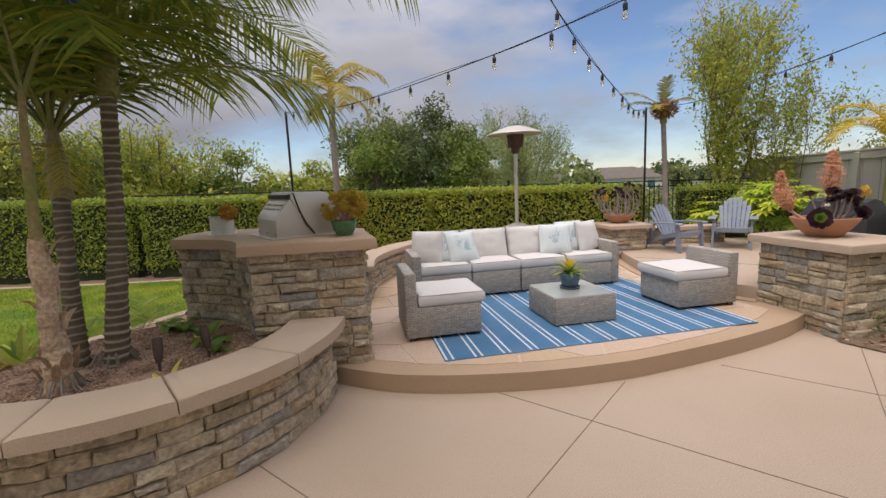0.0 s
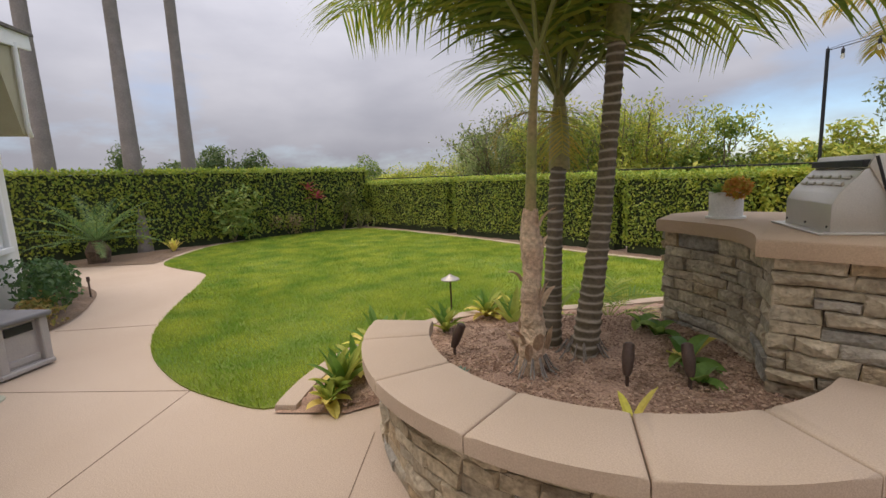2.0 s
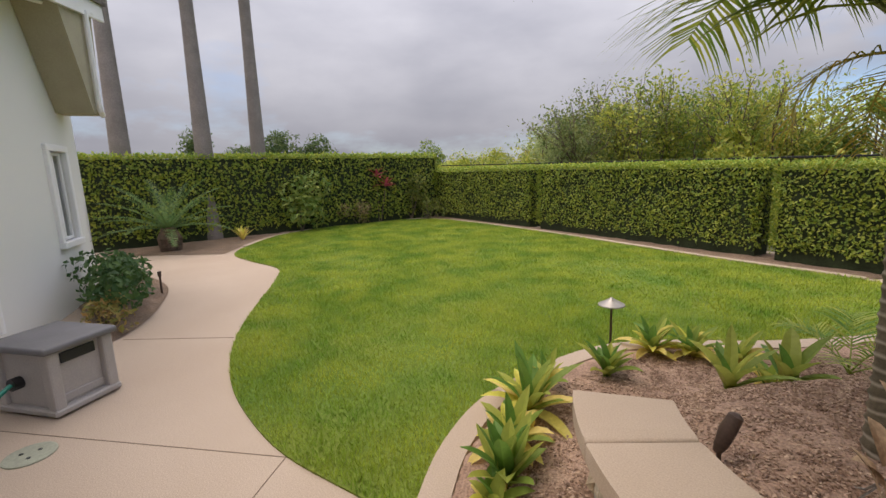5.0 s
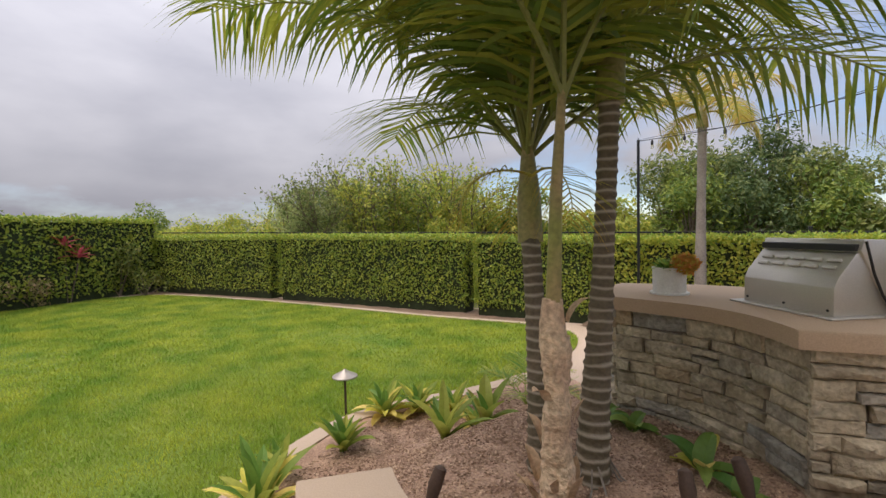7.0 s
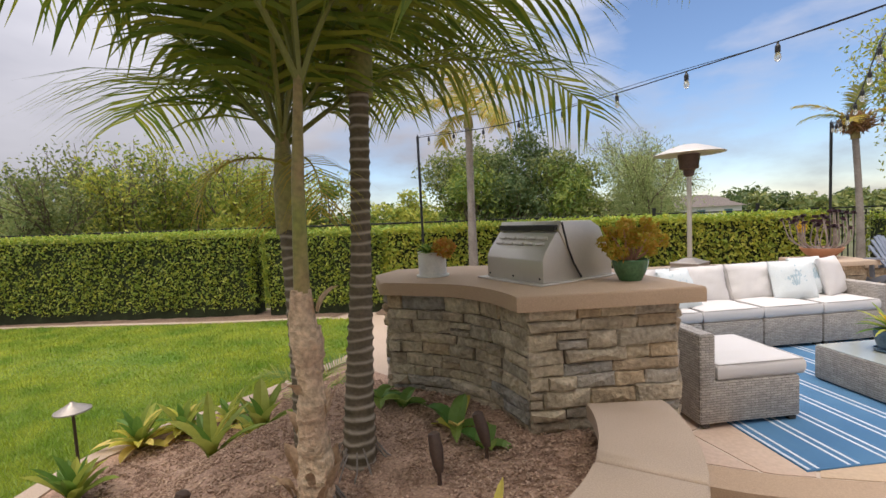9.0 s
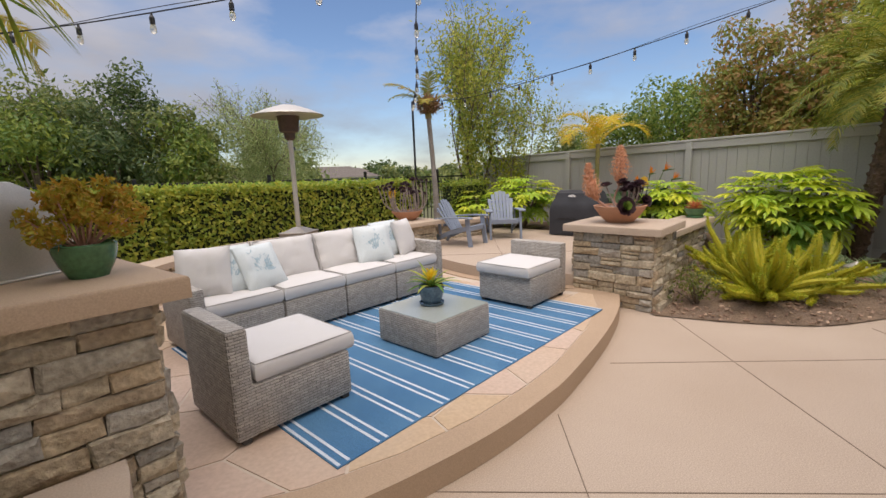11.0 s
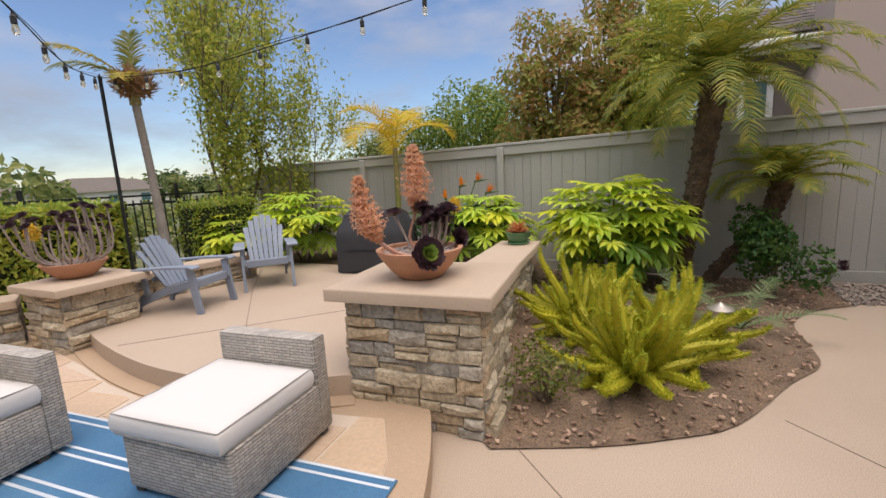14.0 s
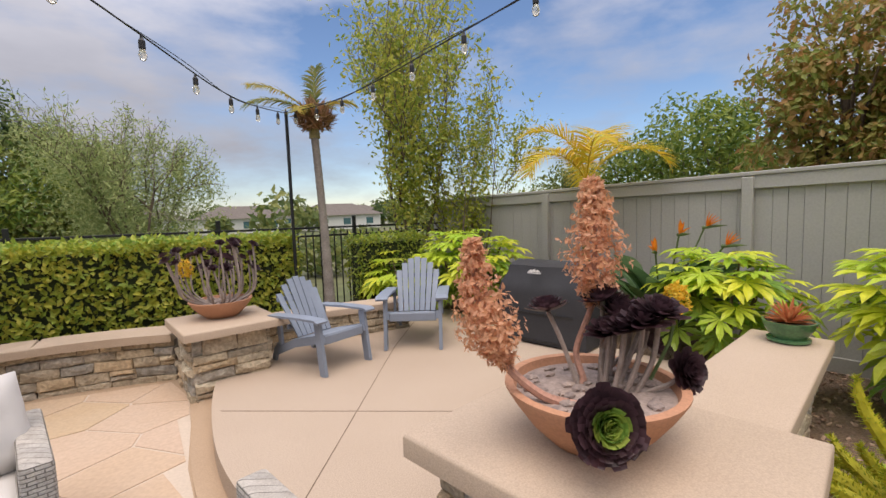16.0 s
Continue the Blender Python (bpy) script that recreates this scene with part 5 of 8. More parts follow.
# ---- hedges and shrubs ----
def shell_points(n, size, rng, top=1.0):
    """Points and outward ways on the sides and top of a box of that size centred on the origin, weighted by area."""
    sx, sy, sz = size
    areas = np.array([sx * sz, sx * sz, sy * sz, sy * sz, sx * sy * top])
    pick = rng.choice(5, n, p=areas / areas.sum())
    u, v = rng.uniform(-0.5, 0.5, n), rng.uniform(-0.5, 0.5, n)
    P, O = np.zeros((n, 3)), np.zeros((n, 3))
    for k, (ax, sg) in enumerate(((1, -1), (1, 1), (0, -1), (0, 1), (2, 1))):
        m = pick == k
        o = [a for a in range(3) if a != ax]
        P[m, ax] = sg * 0.5
        P[m, o[0]], P[m, o[1]] = u[m], v[m]
        O[m, ax] = sg
    return P * size, O


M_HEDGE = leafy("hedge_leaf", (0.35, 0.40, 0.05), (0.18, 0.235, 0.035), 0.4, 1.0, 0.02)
# yellower hedge leaf; its sunny brightness is put into the colour too
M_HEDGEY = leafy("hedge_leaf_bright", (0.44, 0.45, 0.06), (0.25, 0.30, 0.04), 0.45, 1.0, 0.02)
# near-black core colour: the shade between and below the leaves is painted in
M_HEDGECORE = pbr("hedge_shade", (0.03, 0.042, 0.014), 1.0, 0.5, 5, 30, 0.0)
M_NEWTIP = leafy("hedge_new_growth", (0.405, 0.459, 0.068), (0.217, 0.310, 0.047), 0.45)


def hedge(label, a, b, depth, h0, h1, seed, density=750, leaf=0.062, mat=None, z0=0.0, tips=0.6):
    """A clipped hedge between two points of its front foot."""
    A, B = Vector(a), Vector(b)
    L = (B - A).length
    yaw = math.atan2(B.y - A.y, B.x - A.x)
    hg = thing("hedge", label, "hedge", Matrix.Translation((A.x, A.y, z0)) @ Matrix.Rotation(yaw, 4, "Z"), "clipped hedges")
    rng = np.random.default_rng(seed)
    hm = (h0 + h1) / 2
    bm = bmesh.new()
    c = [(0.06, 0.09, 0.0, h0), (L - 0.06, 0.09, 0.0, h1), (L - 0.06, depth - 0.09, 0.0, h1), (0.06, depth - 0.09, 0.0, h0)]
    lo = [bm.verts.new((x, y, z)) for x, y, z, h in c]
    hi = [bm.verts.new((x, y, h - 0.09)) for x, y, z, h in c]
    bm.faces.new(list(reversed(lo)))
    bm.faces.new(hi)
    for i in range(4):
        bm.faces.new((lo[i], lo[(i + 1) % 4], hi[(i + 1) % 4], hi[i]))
    part("core", bm, M_HEDGECORE, hg, "near-black core standing for the shade inside the hedge")
    n = int((2 * L * hm + 2 * depth * hm + L * depth) * density)
    P, O = shell_points(n, (L, depth, hm), rng)
    P += (L / 2, depth / 2, hm / 2)
    P[:, 2] *= (h0 + (h1 - h0) * P[:, 0] / L) / hm
    lump = np.array([noise.noise((x * 1.3, z * 1.7, y * 2 + seed)) * 0.05 + noise.noise((x * 4, z * 4, y + seed)) * 0.03 for x, y, z in P])
    P += O * (lump - 0.03 + rng.uniform(-0.06, 0.03, n))[:, None]
    low = P[:, 2] < 0.13 + 0.12 * rng.uniform(0, 1, n)
    keep = ~low
    P, O = P[keep], O[keep]
    cloud_part("foliage", [leaf_cloud(P, O + (0, 0, 0.3), leaf, 0.55, 0.55, seed)], mat or M_HEDGE, hg)
    m = int(L * depth * density * tips) + 1
    T = np.stack([rng.uniform(0, L, m), rng.uniform(0, depth, m), np.zeros(m)], 1)
    T[:, 2] = h0 + (h1 - h0) * T[:, 0] / L + rng.uniform(-0.03, 0.05, m)
    cloud_part("new_growth", [leaf_cloud(T, np.tile((0, -0.3, 0.6), (m, 1)), leaf, 0.5, 0.8, seed + 9)], M_NEWTIP, hg)
    return hg


hedge("tall dense clipped hedge at the end of the lawn", (-15.25, 9.9), (-15.25, -2.5), 0.8, 2.12, 2.24, 1, 430, 0.085)
hedge("clipped hedge along the rear fence beside the lawn", (-15.1, 9.82), (-9.93, 9.70), 0.6, 1.62, 1.60, 2, 850, 0.06)
hedge("clipped hedge along the rear fence beside the lawn", (-9.62, 9.65), (-4.5, 9.29), 0.6, 1.60, 1.53, 3, 1050, 0.055)
hedge("clipped hedge along the rear fence beside the lawn", (-4.3, 9.20), (-2.15, 9.08), 0.6, 1.50, 1.47, 4, 1100, 0.053)
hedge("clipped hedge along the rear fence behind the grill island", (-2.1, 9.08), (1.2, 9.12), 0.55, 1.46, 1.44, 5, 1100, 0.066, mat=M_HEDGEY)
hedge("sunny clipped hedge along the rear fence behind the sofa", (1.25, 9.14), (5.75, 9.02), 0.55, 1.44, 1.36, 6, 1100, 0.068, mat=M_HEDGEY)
hedge("small dark clipped hedge block beside the chairs", (6.45, 8.75), (7.55, 8.6), 0.5, 1.05, 1.05, 7, 900, 0.05, z0=0.25)


def shrub(name, label, base, radii, n, leaf, mat, seed, aspect=0.5, category="shrub", lumps=7, shell=0.55, stems=6, group=""):
    """A bush: stems that fork from the ground into lumps of leaves with gaps between."""
    sh = thing(name, label, category, Matrix.Translation(base), group)
    rng = np.random.default_rng(seed)
    cs = rng.normal(0, 0.42, (lumps, 3)) * radii
    cs[:, 2] = np.abs(cs[:, 2]) * 0.8 + radii[2] * rng.uniform(0.5, 1.15, lumps)
    P, O = [], []
    per = n // lumps
    for c in cs:
        q = rng.normal(0, 1, (per, 3))
        q /= np.linalg.norm(q, axis=1)[:, None]
        r = rng.uniform(shell, 1.05, per) ** 0.5
        P.append(c + q * r[:, None] * np.array(radii) * 0.52)
        O.append(q)
    P, O = np.concatenate(P), np.concatenate(O)
    keep = P[:, 2] > 0.02
    cloud_part("foliage", [leaf_cloud(P[keep], O[keep] + (0, 0, 0.4), leaf, aspect, 0.6, seed)], mat, sh)
    bm = bmesh.new()
    for c in cs[:max(1, min(stems, lumps))]:
        tube(bm, [(0, 0, -0.02), tuple(c * (0.45, 0.45, 0.5)), tuple(c)], [0.018, 0.012, 0.005], 5)
    part("branchwork", bm, M_BARK, sh)
    return sh


def grow(bm, tips, p, d, length, r, depth, rng, fork=3, wide=0.55, up=0.15):
    q = p + d * length * 0.5 + Vector(rng.normal(0, 0.05, 3)) * length
    e = p + d * length + Vector(rng.normal(0, 0.07, 3)) * length
    tube(bm, [p, q, e], [r, r * 0.8, r * 0.6], 6 if depth > 1 else 4, False)
    tips.append((tuple(q), depth))
    tips.append((tuple(e), depth))
    if depth == 0:
        return
    for k in range(fork):
        nd = (d + Vector(rng.normal(0, wide, 3)) + Vector((0, 0, up))).normalized()
        grow(bm, tips, e if k else q.lerp(e, 0.7), nd, length * rng.uniform(0.55, 0.85), r * 0.55, depth - 1, rng, fork, wide, up)


def tree(label, base, height, seed, n, leaf, mat, aspect=0.45, trunk_r=0.09, stems=1, fork=3, wide=0.55, clump=0.28, depth=3, weep=0.0, lean=0.25, up=0.15, first=0.34):
    t = thing("tree", label, "tree", Matrix.Translation(base))
    rng = np.random.default_rng(seed)
    bm, tips = bmesh.new(), []
    for s in range(stems):
        a = s * 6.283 / stems + rng.uniform(0, 1)
        d = Vector((math.cos(a) * lean * (stems > 1), math.sin(a) * lean * (stems > 1), 1)).normalized()
        grow(bm, tips, Vector((0.06 * math.cos(a) * (stems > 1), 0.06 * math.sin(a) * (stems > 1), 0)), d, height * first, trunk_r, depth, rng, fork, wide, up)
    top = max(z for (x, y, z), _ in tips)
    k = height / top * 0.93
    for v in bm.verts:
        v.co *= k
    soften(part("trunk", bm, M_BARK, t, "trunk and limbs"), 60)
    ends = np.array([p for p, dpt in tips if dpt <= (2 if stems > 2 else 1)]) * k
    c = ends[rng.integers(0, len(ends), n)]
    if stems > 2:          # leafy side twigs lower down on the stems
        c = c * np.where(rng.random((n, 1)) < 0.5, 1.0, rng.uniform(0.36, 1.0, (n, 1)))
    off = rng.normal(0, clump, (n, 3)) * (1, 1, 0.8)
    P = c + off
    if weep:
        P[:, 2] -= np.abs(rng.exponential(weep, n))
        P = P[P[:, 2] > height * 0.12]
    P = P[P[:, 2] > 0.1]
    O = off[:len(P)] / (np.linalg.norm(off[:len(P)], axis=1)[:, None] + 1e-6)
    cloud_part("crown", [leaf_cloud(P, O + (0, 0, 0.3), leaf, aspect, 0.8, seed)], mat, t)
    return t


def canopy_tree(label, base, height, width, n, leaf, mat, seed, lumps=16, aspect=0.45, low=0.25, trunk=0.08):
    """A full-crowned tree: trunk and limbs that carry many uneven lumps of leaves, with gaps between."""
    t = thing("tree", label, "tree", Matrix.Translation(base))
    rng = np.random.default_rng(seed)
    c = rng.normal(0, 1, (lumps, 3))
    c /= np.linalg.norm(c, axis=1)[:, None]
    c *= rng.uniform(0.25, 0.95, (lumps, 1)) ** 0.6
    mid, hh = height * (1 + low) / 2, height * (1 - low) / 2
    cs = np.stack([c[:, 0] * width * 0.38, c[:, 1] * width * 0.38, mid + c[:, 2] * hh * 0.74], 1)
    P, O = [], []
    for k in range(lumps):
        m = int(n / lumps * rng.uniform(0.6, 1.4))
        q = rng.normal(0, 1, (m, 3))
        q /= np.linalg.norm(q, axis=1)[:, None]
        r = width * rng.uniform(0.13, 0.24)
        bumpy = 1 + 0.35 * np.array([noise.noise(tuple(v * 2.5 + k * 3.1)) for v in q])
        P.append(cs[k] + q * (r * bumpy * rng.uniform(0.45, 1.08, m) ** 0.5)[:, None] * (1, 1, 0.85))
        O.append(q)
    cloud_part("crown", [leaf_cloud(np.concatenate(P), np.concatenate(O) + (0, 0, 0.35), leaf, aspect, 0.6, seed)], mat, t)
    bm = bmesh.new()
    tube(bm, [(0, 0, 0), (0.04, 0.02, mid * 0.5), (0, 0, mid)], [trunk, trunk * 0.8, trunk * 0.5], 7)
    for k in range(lumps):
        tube(bm, [(0, 0, mid * 0.55), tuple(cs[k] * (0.5, 0.5, 0.8)), tuple(cs[k])], [trunk * 0.4, trunk * 0.25, trunk * 0.08], 5, False)
    part("trunk", bm, M_BARK, t, "trunk and limbs")
    return t

# ---- rear fence of black iron rails ----
iron = thing("wall_iron_fence", "black iron picket fence behind the hedges", "fence", kind="structure")
for x0, x1, z0, z1, y0, y1 in ((-15.2, -2.2, 1.76, 1.56, 10.55, 9.85), (-2.2, 8.8, 1.56, 1.40, 9.85, 9.75)):
    L = math.hypot(x1 - x0, y1 - y0)
    rot = Matrix.Rotation(math.atan2(y1 - y0, x1 - x0), 4, "Z") @ Matrix.Rotation(-math.atan2(z1 - z0, L), 4, "Y")
    for dz in (0.0, -0.12):
        part("rail", box_bm(((x0 + x1) / 2, (y0 + y1) / 2, (z0 + z1) / 2 + dz), (L, 0.03, 0.03), 0.003, rot), M_IRON, iron)
for k in range(12):
    x = -15 + 2.0 * k
    y = 10.55 - 0.7 * min(1, (x + 15.2) / 13) if x < -2.2 else 9.8
    part("post", box_bm((x, y, 0.80), (0.05, 0.05, 1.6 + 0.05 * (x < -6)), 0.004), M_IRON, iron)
picket = box_bm((0, 0, 0.70), (0.016, 0.016, 1.35))
pk = part("picket", picket, M_IRON, iron)
pk.location = (5.6, 9.78, 0)
for k in range(1, 26):
    o = new("picket", pk.data)
    o.parent = iron
    o.location = (5.6 + 0.115 * k, 9.78, 0)

# ---- planter bed plants ----
def clump(name, label, x, y, z, n, length, width, seed, mat, mat2=None, rise=(0.8, 1.5), droop=(0.1, 0.9), group="bed bromeliads"):
    c = thing(name, label, "plant", Matrix.Translation((x, y, z)), group)
    part("leaves", rosette(bmesh.new(), (0, 0, -0.01), n * 2 // 3 if mat2 else n, length, width, seed, rise, droop), mat, c)
    if mat2:
        part("old_leaves", rosette(bmesh.new(), (0, 0, -0.01), n * 2 // 3, length * 0.9, width * 1.1, seed + 50, (0.35, 1.2), (0.6, 1.5)), mat2, c, "yellowing outer leaves")
    return c


for i, (x, y, n, L, w, yel) in enumerate(((-3.42, 3.10, 20, 0.52, 0.06, True), (-3.02, 2.52, 18, 0.42, 0.07, False), (-2.92, 2.36, 12, 0.27, 0.06, True), (-3.22, 2.75, 16, 0.40, 0.065, True),
                                          (-3.42, 3.90, 18, 0.36, 0.06, False), (-3.46, 4.55, 20, 0.40, 0.06, True), (-3.22, 4.72, 18, 0.38, 0.06, True), (-2.92, 4.85, 14, 0.34, 0.055, True),
                                          (-2.66, 4.05, 9, 0.48, 0.07, False), (-2.46, 4.35, 8, 0.44, 0.08, False), (-2.62, 4.55, 8, 0.3, 0.07, True), (-3.6, 3.45, 12, 0.34, 0.05, False))):
    clump("bromeliad", "green strap-leaved bromeliad with some yellowed leaves in the bed" if yel else "dark green strap-leaved bromeliad in the mulch bed", x, y, planter_z(x, y), n, L * 0.88, w * 1.25, 30 + i, M_STRAP, M_STRAPY if yel else None)
clump("bromeliad", "small yellow-leaved seedling by the seat wall", -1.02, 2.93, planter_z(-1.02, 2.93), 4, 0.22, 0.05, 77, M_STRAPY, None, (0.5, 1.3))
clump("succulent", "small blue-green rosette succulent in mulch", -1.98, 2.78, planter_z(-1.98, 2.78), 26, 0.07, 0.018, 78, leafy("blue_succulent", (0.216, 0.324, 0.270), (0.155, 0.248, 0.186)), None, (0.2, 1.3), (-0.2, 0.2), "")
M_BROADLEAF = leafy("broad_leaf", (0.20, 0.32, 0.07), (0.10, 0.19, 0.04))
for i, (x, y, n, L) in enumerate(((-1.12, 3.82, 6, 0.27), (-0.98, 3.6, 4, 0.2), (-1.45, 4.18, 5, 0.2), (-1.62, 4.3, 5, 0.18))):
    clump("broadleaf_seedling", "broad-leaved green volunteer plant against the island", x, y, planter_z(x, y), n, L, 0.095, 90 + i, M_BROADLEAF, M_STRAPY if i == 0 else None, (0.6, 1.3), (0.9, 1.9), "seedlings")
yp = thing("young_palm", "small young palm with thin arching leaves in the bed", "plant", Matrix.Translation((-2.35, 5.15, 0.08)))
for i in range(7):
    frond(yp, (0, 0, 0.0), i * 2.4, 0.7 + 0.08 * i, 0.5, 1.1, 0.28, 14, M_STRAP, 500 + i, 0.7, 0.02, 0.35, 0.006)

# ---- fern bed and fence bed ----
M_FOX = leafy("foxtail_needle", (0.58, 0.56, 0.04), (0.27, 0.33, 0.03), 0.5)
def foxtail(x, y, z, n, length, seed, label):
    f = thing("foxtail_fern", label, "fern", Matrix.Translation((x, y, z)), "foxtail ferns")
    rnd, rng = random.Random(seed), np.random.default_rng(seed)
    for i in range(n):
        yaw, a = i * 2.39996 + rnd.uniform(-0.2, 0.2), 0.32 + 1.1 * (i / n) + rnd.uniform(-0.2, 0.2)
        L, droop = length * rnd.uniform(0.55, 1.1), rnd.uniform(-0.2, 1.15)
        twist = rnd.uniform(-0.7, 0.7)
        p, pts = np.array((0.04 * math.cos(yaw), 0.04 * math.sin(yaw), 0.0)), []
        for k in range(11):
            pts.append(p.copy())
            p = p + np.array((math.cos(yaw) * math.cos(a), math.sin(yaw) * math.cos(a), math.sin(a))) * L / 10
            a += -droop / 10 + (0.26 if k > 6 else 0)
            yaw += twist / 10
        pts = np.array(pts)
        m = 560
        t = rng.uniform(0.08, 1.0, m)
        c = np.stack([np.interp(t, np.linspace(0, 1, 11), pts[:, j]) for j in range(3)], 1)
        tg = np.stack([np.interp(t, np.linspace(0, 1, 11), np.gradient(pts[:, j])) for j in range(3)], 1)
        tg /= np.linalg.norm(tg, axis=1)[:, None]
        q = rng.normal(0, 1, (m, 3))
        q -= (q * tg).sum(1)[:, None] * tg
        q /= np.linalg.norm(q, axis=1)[:, None]
        w = 0.056 * np.sin(np.pi * np.clip(0.12 + 0.82 * t, 0, 1)) ** 0.5
        d = q * w[:, None] + tg * 0.02
        s = np.cross(d, q)
        s /= np.linalg.norm(s, axis=1)[:, None] + 1e-9
        s = np.where(rng.random((m, 1)) < 0.5, s, tg) * 0.006
        v = np.stack([c - s, c + s, c + d], 1).reshape(-1, 3)
        fc = np.arange(m * 3).reshape(-1, 3)
        bm = bmesh.new()
        tube(bm, [tuple(u) for u in pts], [0.034 * (0.45 + 0.55 * math.sin(math.pi * min(1, 0.15 + 0.85 * k / 10))) if k < 10 else 0.004 for k in range(11)], 6)
        bm.verts.index_update()
        v0 = np.array([u.co for u in bm.verts])
        f0 = [tuple(u.index for u in fa.verts) for fa in bm.faces]
        bm.free()
        raw_part("plume", np.concatenate([v, v0]).tolist(), fc.tolist() + [tuple(j + len(v) for j in fa) for fa in f0], M_FOX, f)
    return f


foxtail(5.42, 2.93, 0.06, 54, 0.76, 1, "large chartreuse foxtail fern with arching plumes")
foxtail(6.15, 3.35, 0.10, 46, 0.76, 2, "chartreuse foxtail fern behind the larger one")
foxtail(5.98, 2.62, 0.08, 34, 0.68, 3, "chartreuse foxtail fern with arching plumes")
M_SMALLLEAF = leafy("small_olive_leaf", (0.230, 0.243, 0.054), (0.109, 0.140, 0.031))
shrub("dwarf_shrub", "small yellow-green twiggy shrub at the pillar foot", (4.95, 3.42, 0.03), (0.24, 0.26, 0.24), 900, 0.03, M_SMALLLEAF, 5, 0.6, lumps=9)
shrub("clipped_shrub", "rounded dark green glossy shrub by the leaning palm", (7.9, 1.58, 0.05), (0.34, 0.34, 0.46), 2600, 0.06, leafy("glossy_leaf", (0.081, 0.162, 0.034), (0.039, 0.093, 0.023), 0.3), 6, 0.55, lumps=10)
M_SILVER = leafy("silver_green_leaf", (0.270, 0.338, 0.176), (0.155, 0.233, 0.109))
for i, (x, y) in enumerate(((6.55, 2.1), (6.9, 2.5), (6.3, 3.0))):
    c = thing("cycad", "grey-green cycad fronds low over the bed", "plant", Matrix.Translation((x, y, 0.06)), "low cycads")
    for k in range(7):
        frond(c, (0, 0, 0.05), k * 2.4 + i, 0.3 + 0.1 * k, 0.75, 0.9, 0.13, 26, M_SILVER, 700 + 10 * i + k, 0.2, 0.016, 0.12, 0.008, 0.2)

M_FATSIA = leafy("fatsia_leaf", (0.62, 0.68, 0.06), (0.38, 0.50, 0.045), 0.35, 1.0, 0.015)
# darker copy for the inner leaves, their shade put into the colour
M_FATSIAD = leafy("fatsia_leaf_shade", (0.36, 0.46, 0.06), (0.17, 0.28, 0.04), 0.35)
def lobed_leaf(bm, c, yaw, tilt, size, rnd):
    """A hand-shaped leaf with deep fingers, each folded along its middle."""
    m = Matrix.Translation(c) @ Matrix.Rotation(yaw, 4, "Z") @ Matrix.Rotation(tilt, 4, "Y")
    mid = bm.verts.new(m @ Vector((0, 0, 0)))
    for k in range(9):
        a = radians(-130 + 260 * k / 8 + rnd.uniform(-4, 4))
        L = size * (1.0 - 0.35 * abs(k - 4) / 4) * rnd.uniform(0.9, 1.08)
        d, s = Vector((math.cos(a), math.sin(a), 0)), Vector((-math.sin(a), math.cos(a), 0))
        z = Vector((0, 0, 1))
        p = [d * L * 0.45 + s * L * 0.11 + z * L * 0.05, d * L * 0.72 + s * L * 0.125 + z * L * 0.03, d * L - z * L * 0.12, d * L * 0.72 - s * L * 0.125 + z * L * 0.03, d * L * 0.45 - s * L * 0.11 + z * L * 0.05, d * L * 0.65 - z * L * 0.0]
        v = [bm.verts.new(m @ q) for q in p]
        for tri in ((mid, v[0], v[5]), (v[0], v[1], v[5]), (v[1], v[2], v[5]), (v[2], v[3], v[5]), (v[3], v[4], v[5]), (v[4], mid, v[5])):
            bm.faces.new(tri)


def fatsia(label, base, radii, n, size, seed):
    f = thing("fatsia_shrub", label, "shrub", Matrix.Translation(base), "fatsia shrubs")
    rnd = random.Random(seed)
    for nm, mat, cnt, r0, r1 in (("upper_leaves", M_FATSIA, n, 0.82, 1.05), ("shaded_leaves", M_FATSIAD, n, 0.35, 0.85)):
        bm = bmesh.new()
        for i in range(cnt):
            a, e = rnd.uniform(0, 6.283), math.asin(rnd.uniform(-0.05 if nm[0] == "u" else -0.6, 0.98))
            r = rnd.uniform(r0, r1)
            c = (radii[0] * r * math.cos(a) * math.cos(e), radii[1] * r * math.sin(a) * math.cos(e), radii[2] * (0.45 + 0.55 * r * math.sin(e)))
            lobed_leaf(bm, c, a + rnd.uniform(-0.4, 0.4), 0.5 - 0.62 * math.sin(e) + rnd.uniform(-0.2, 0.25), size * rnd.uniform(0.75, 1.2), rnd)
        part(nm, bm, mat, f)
    for k in range(7):
        a = k * 0.9
        bm = bmesh.new()
        tube(bm, [(0.05 * math.cos(a), 0.05 * math.sin(a), 0), (radii[0] * 0.4 * math.cos(a), radii[1] * 0.4 * math.sin(a), radii[2] * 0.5), (radii[0] * 0.6 * math.cos(a), radii[1] * 0.6 * math.sin(a), radii[2] * 0.8)], [0.02, 0.014, 0.008], 5)
        part("stem", bm, M_BARK, f)
    return f


fatsia("lime-green fatsia shrub with hand-shaped leaves by the fence", (7.85, 3.25, 0.1), (0.72, 0.85, 1.28), 130, 0.27, 1)
fatsia("lime-green fatsia shrub with hand-shaped leaves beside the low wall", (7.75, 4.75, 0.25), (0.52, 0.52, 1.05), 60, 0.24, 2)
fatsia("lime-green fatsia shrub with hand-shaped leaves behind the chairs", (7.55, 7.75, 0.25), (0.62, 0.85, 1.15), 80, 0.25, 3)
fatsia("lime-green fatsia shrub with hand-shaped leaves behind the chairs", (7.0, 8.45, 0.25), (0.5, 0.5, 0.9), 40, 0.23, 4)

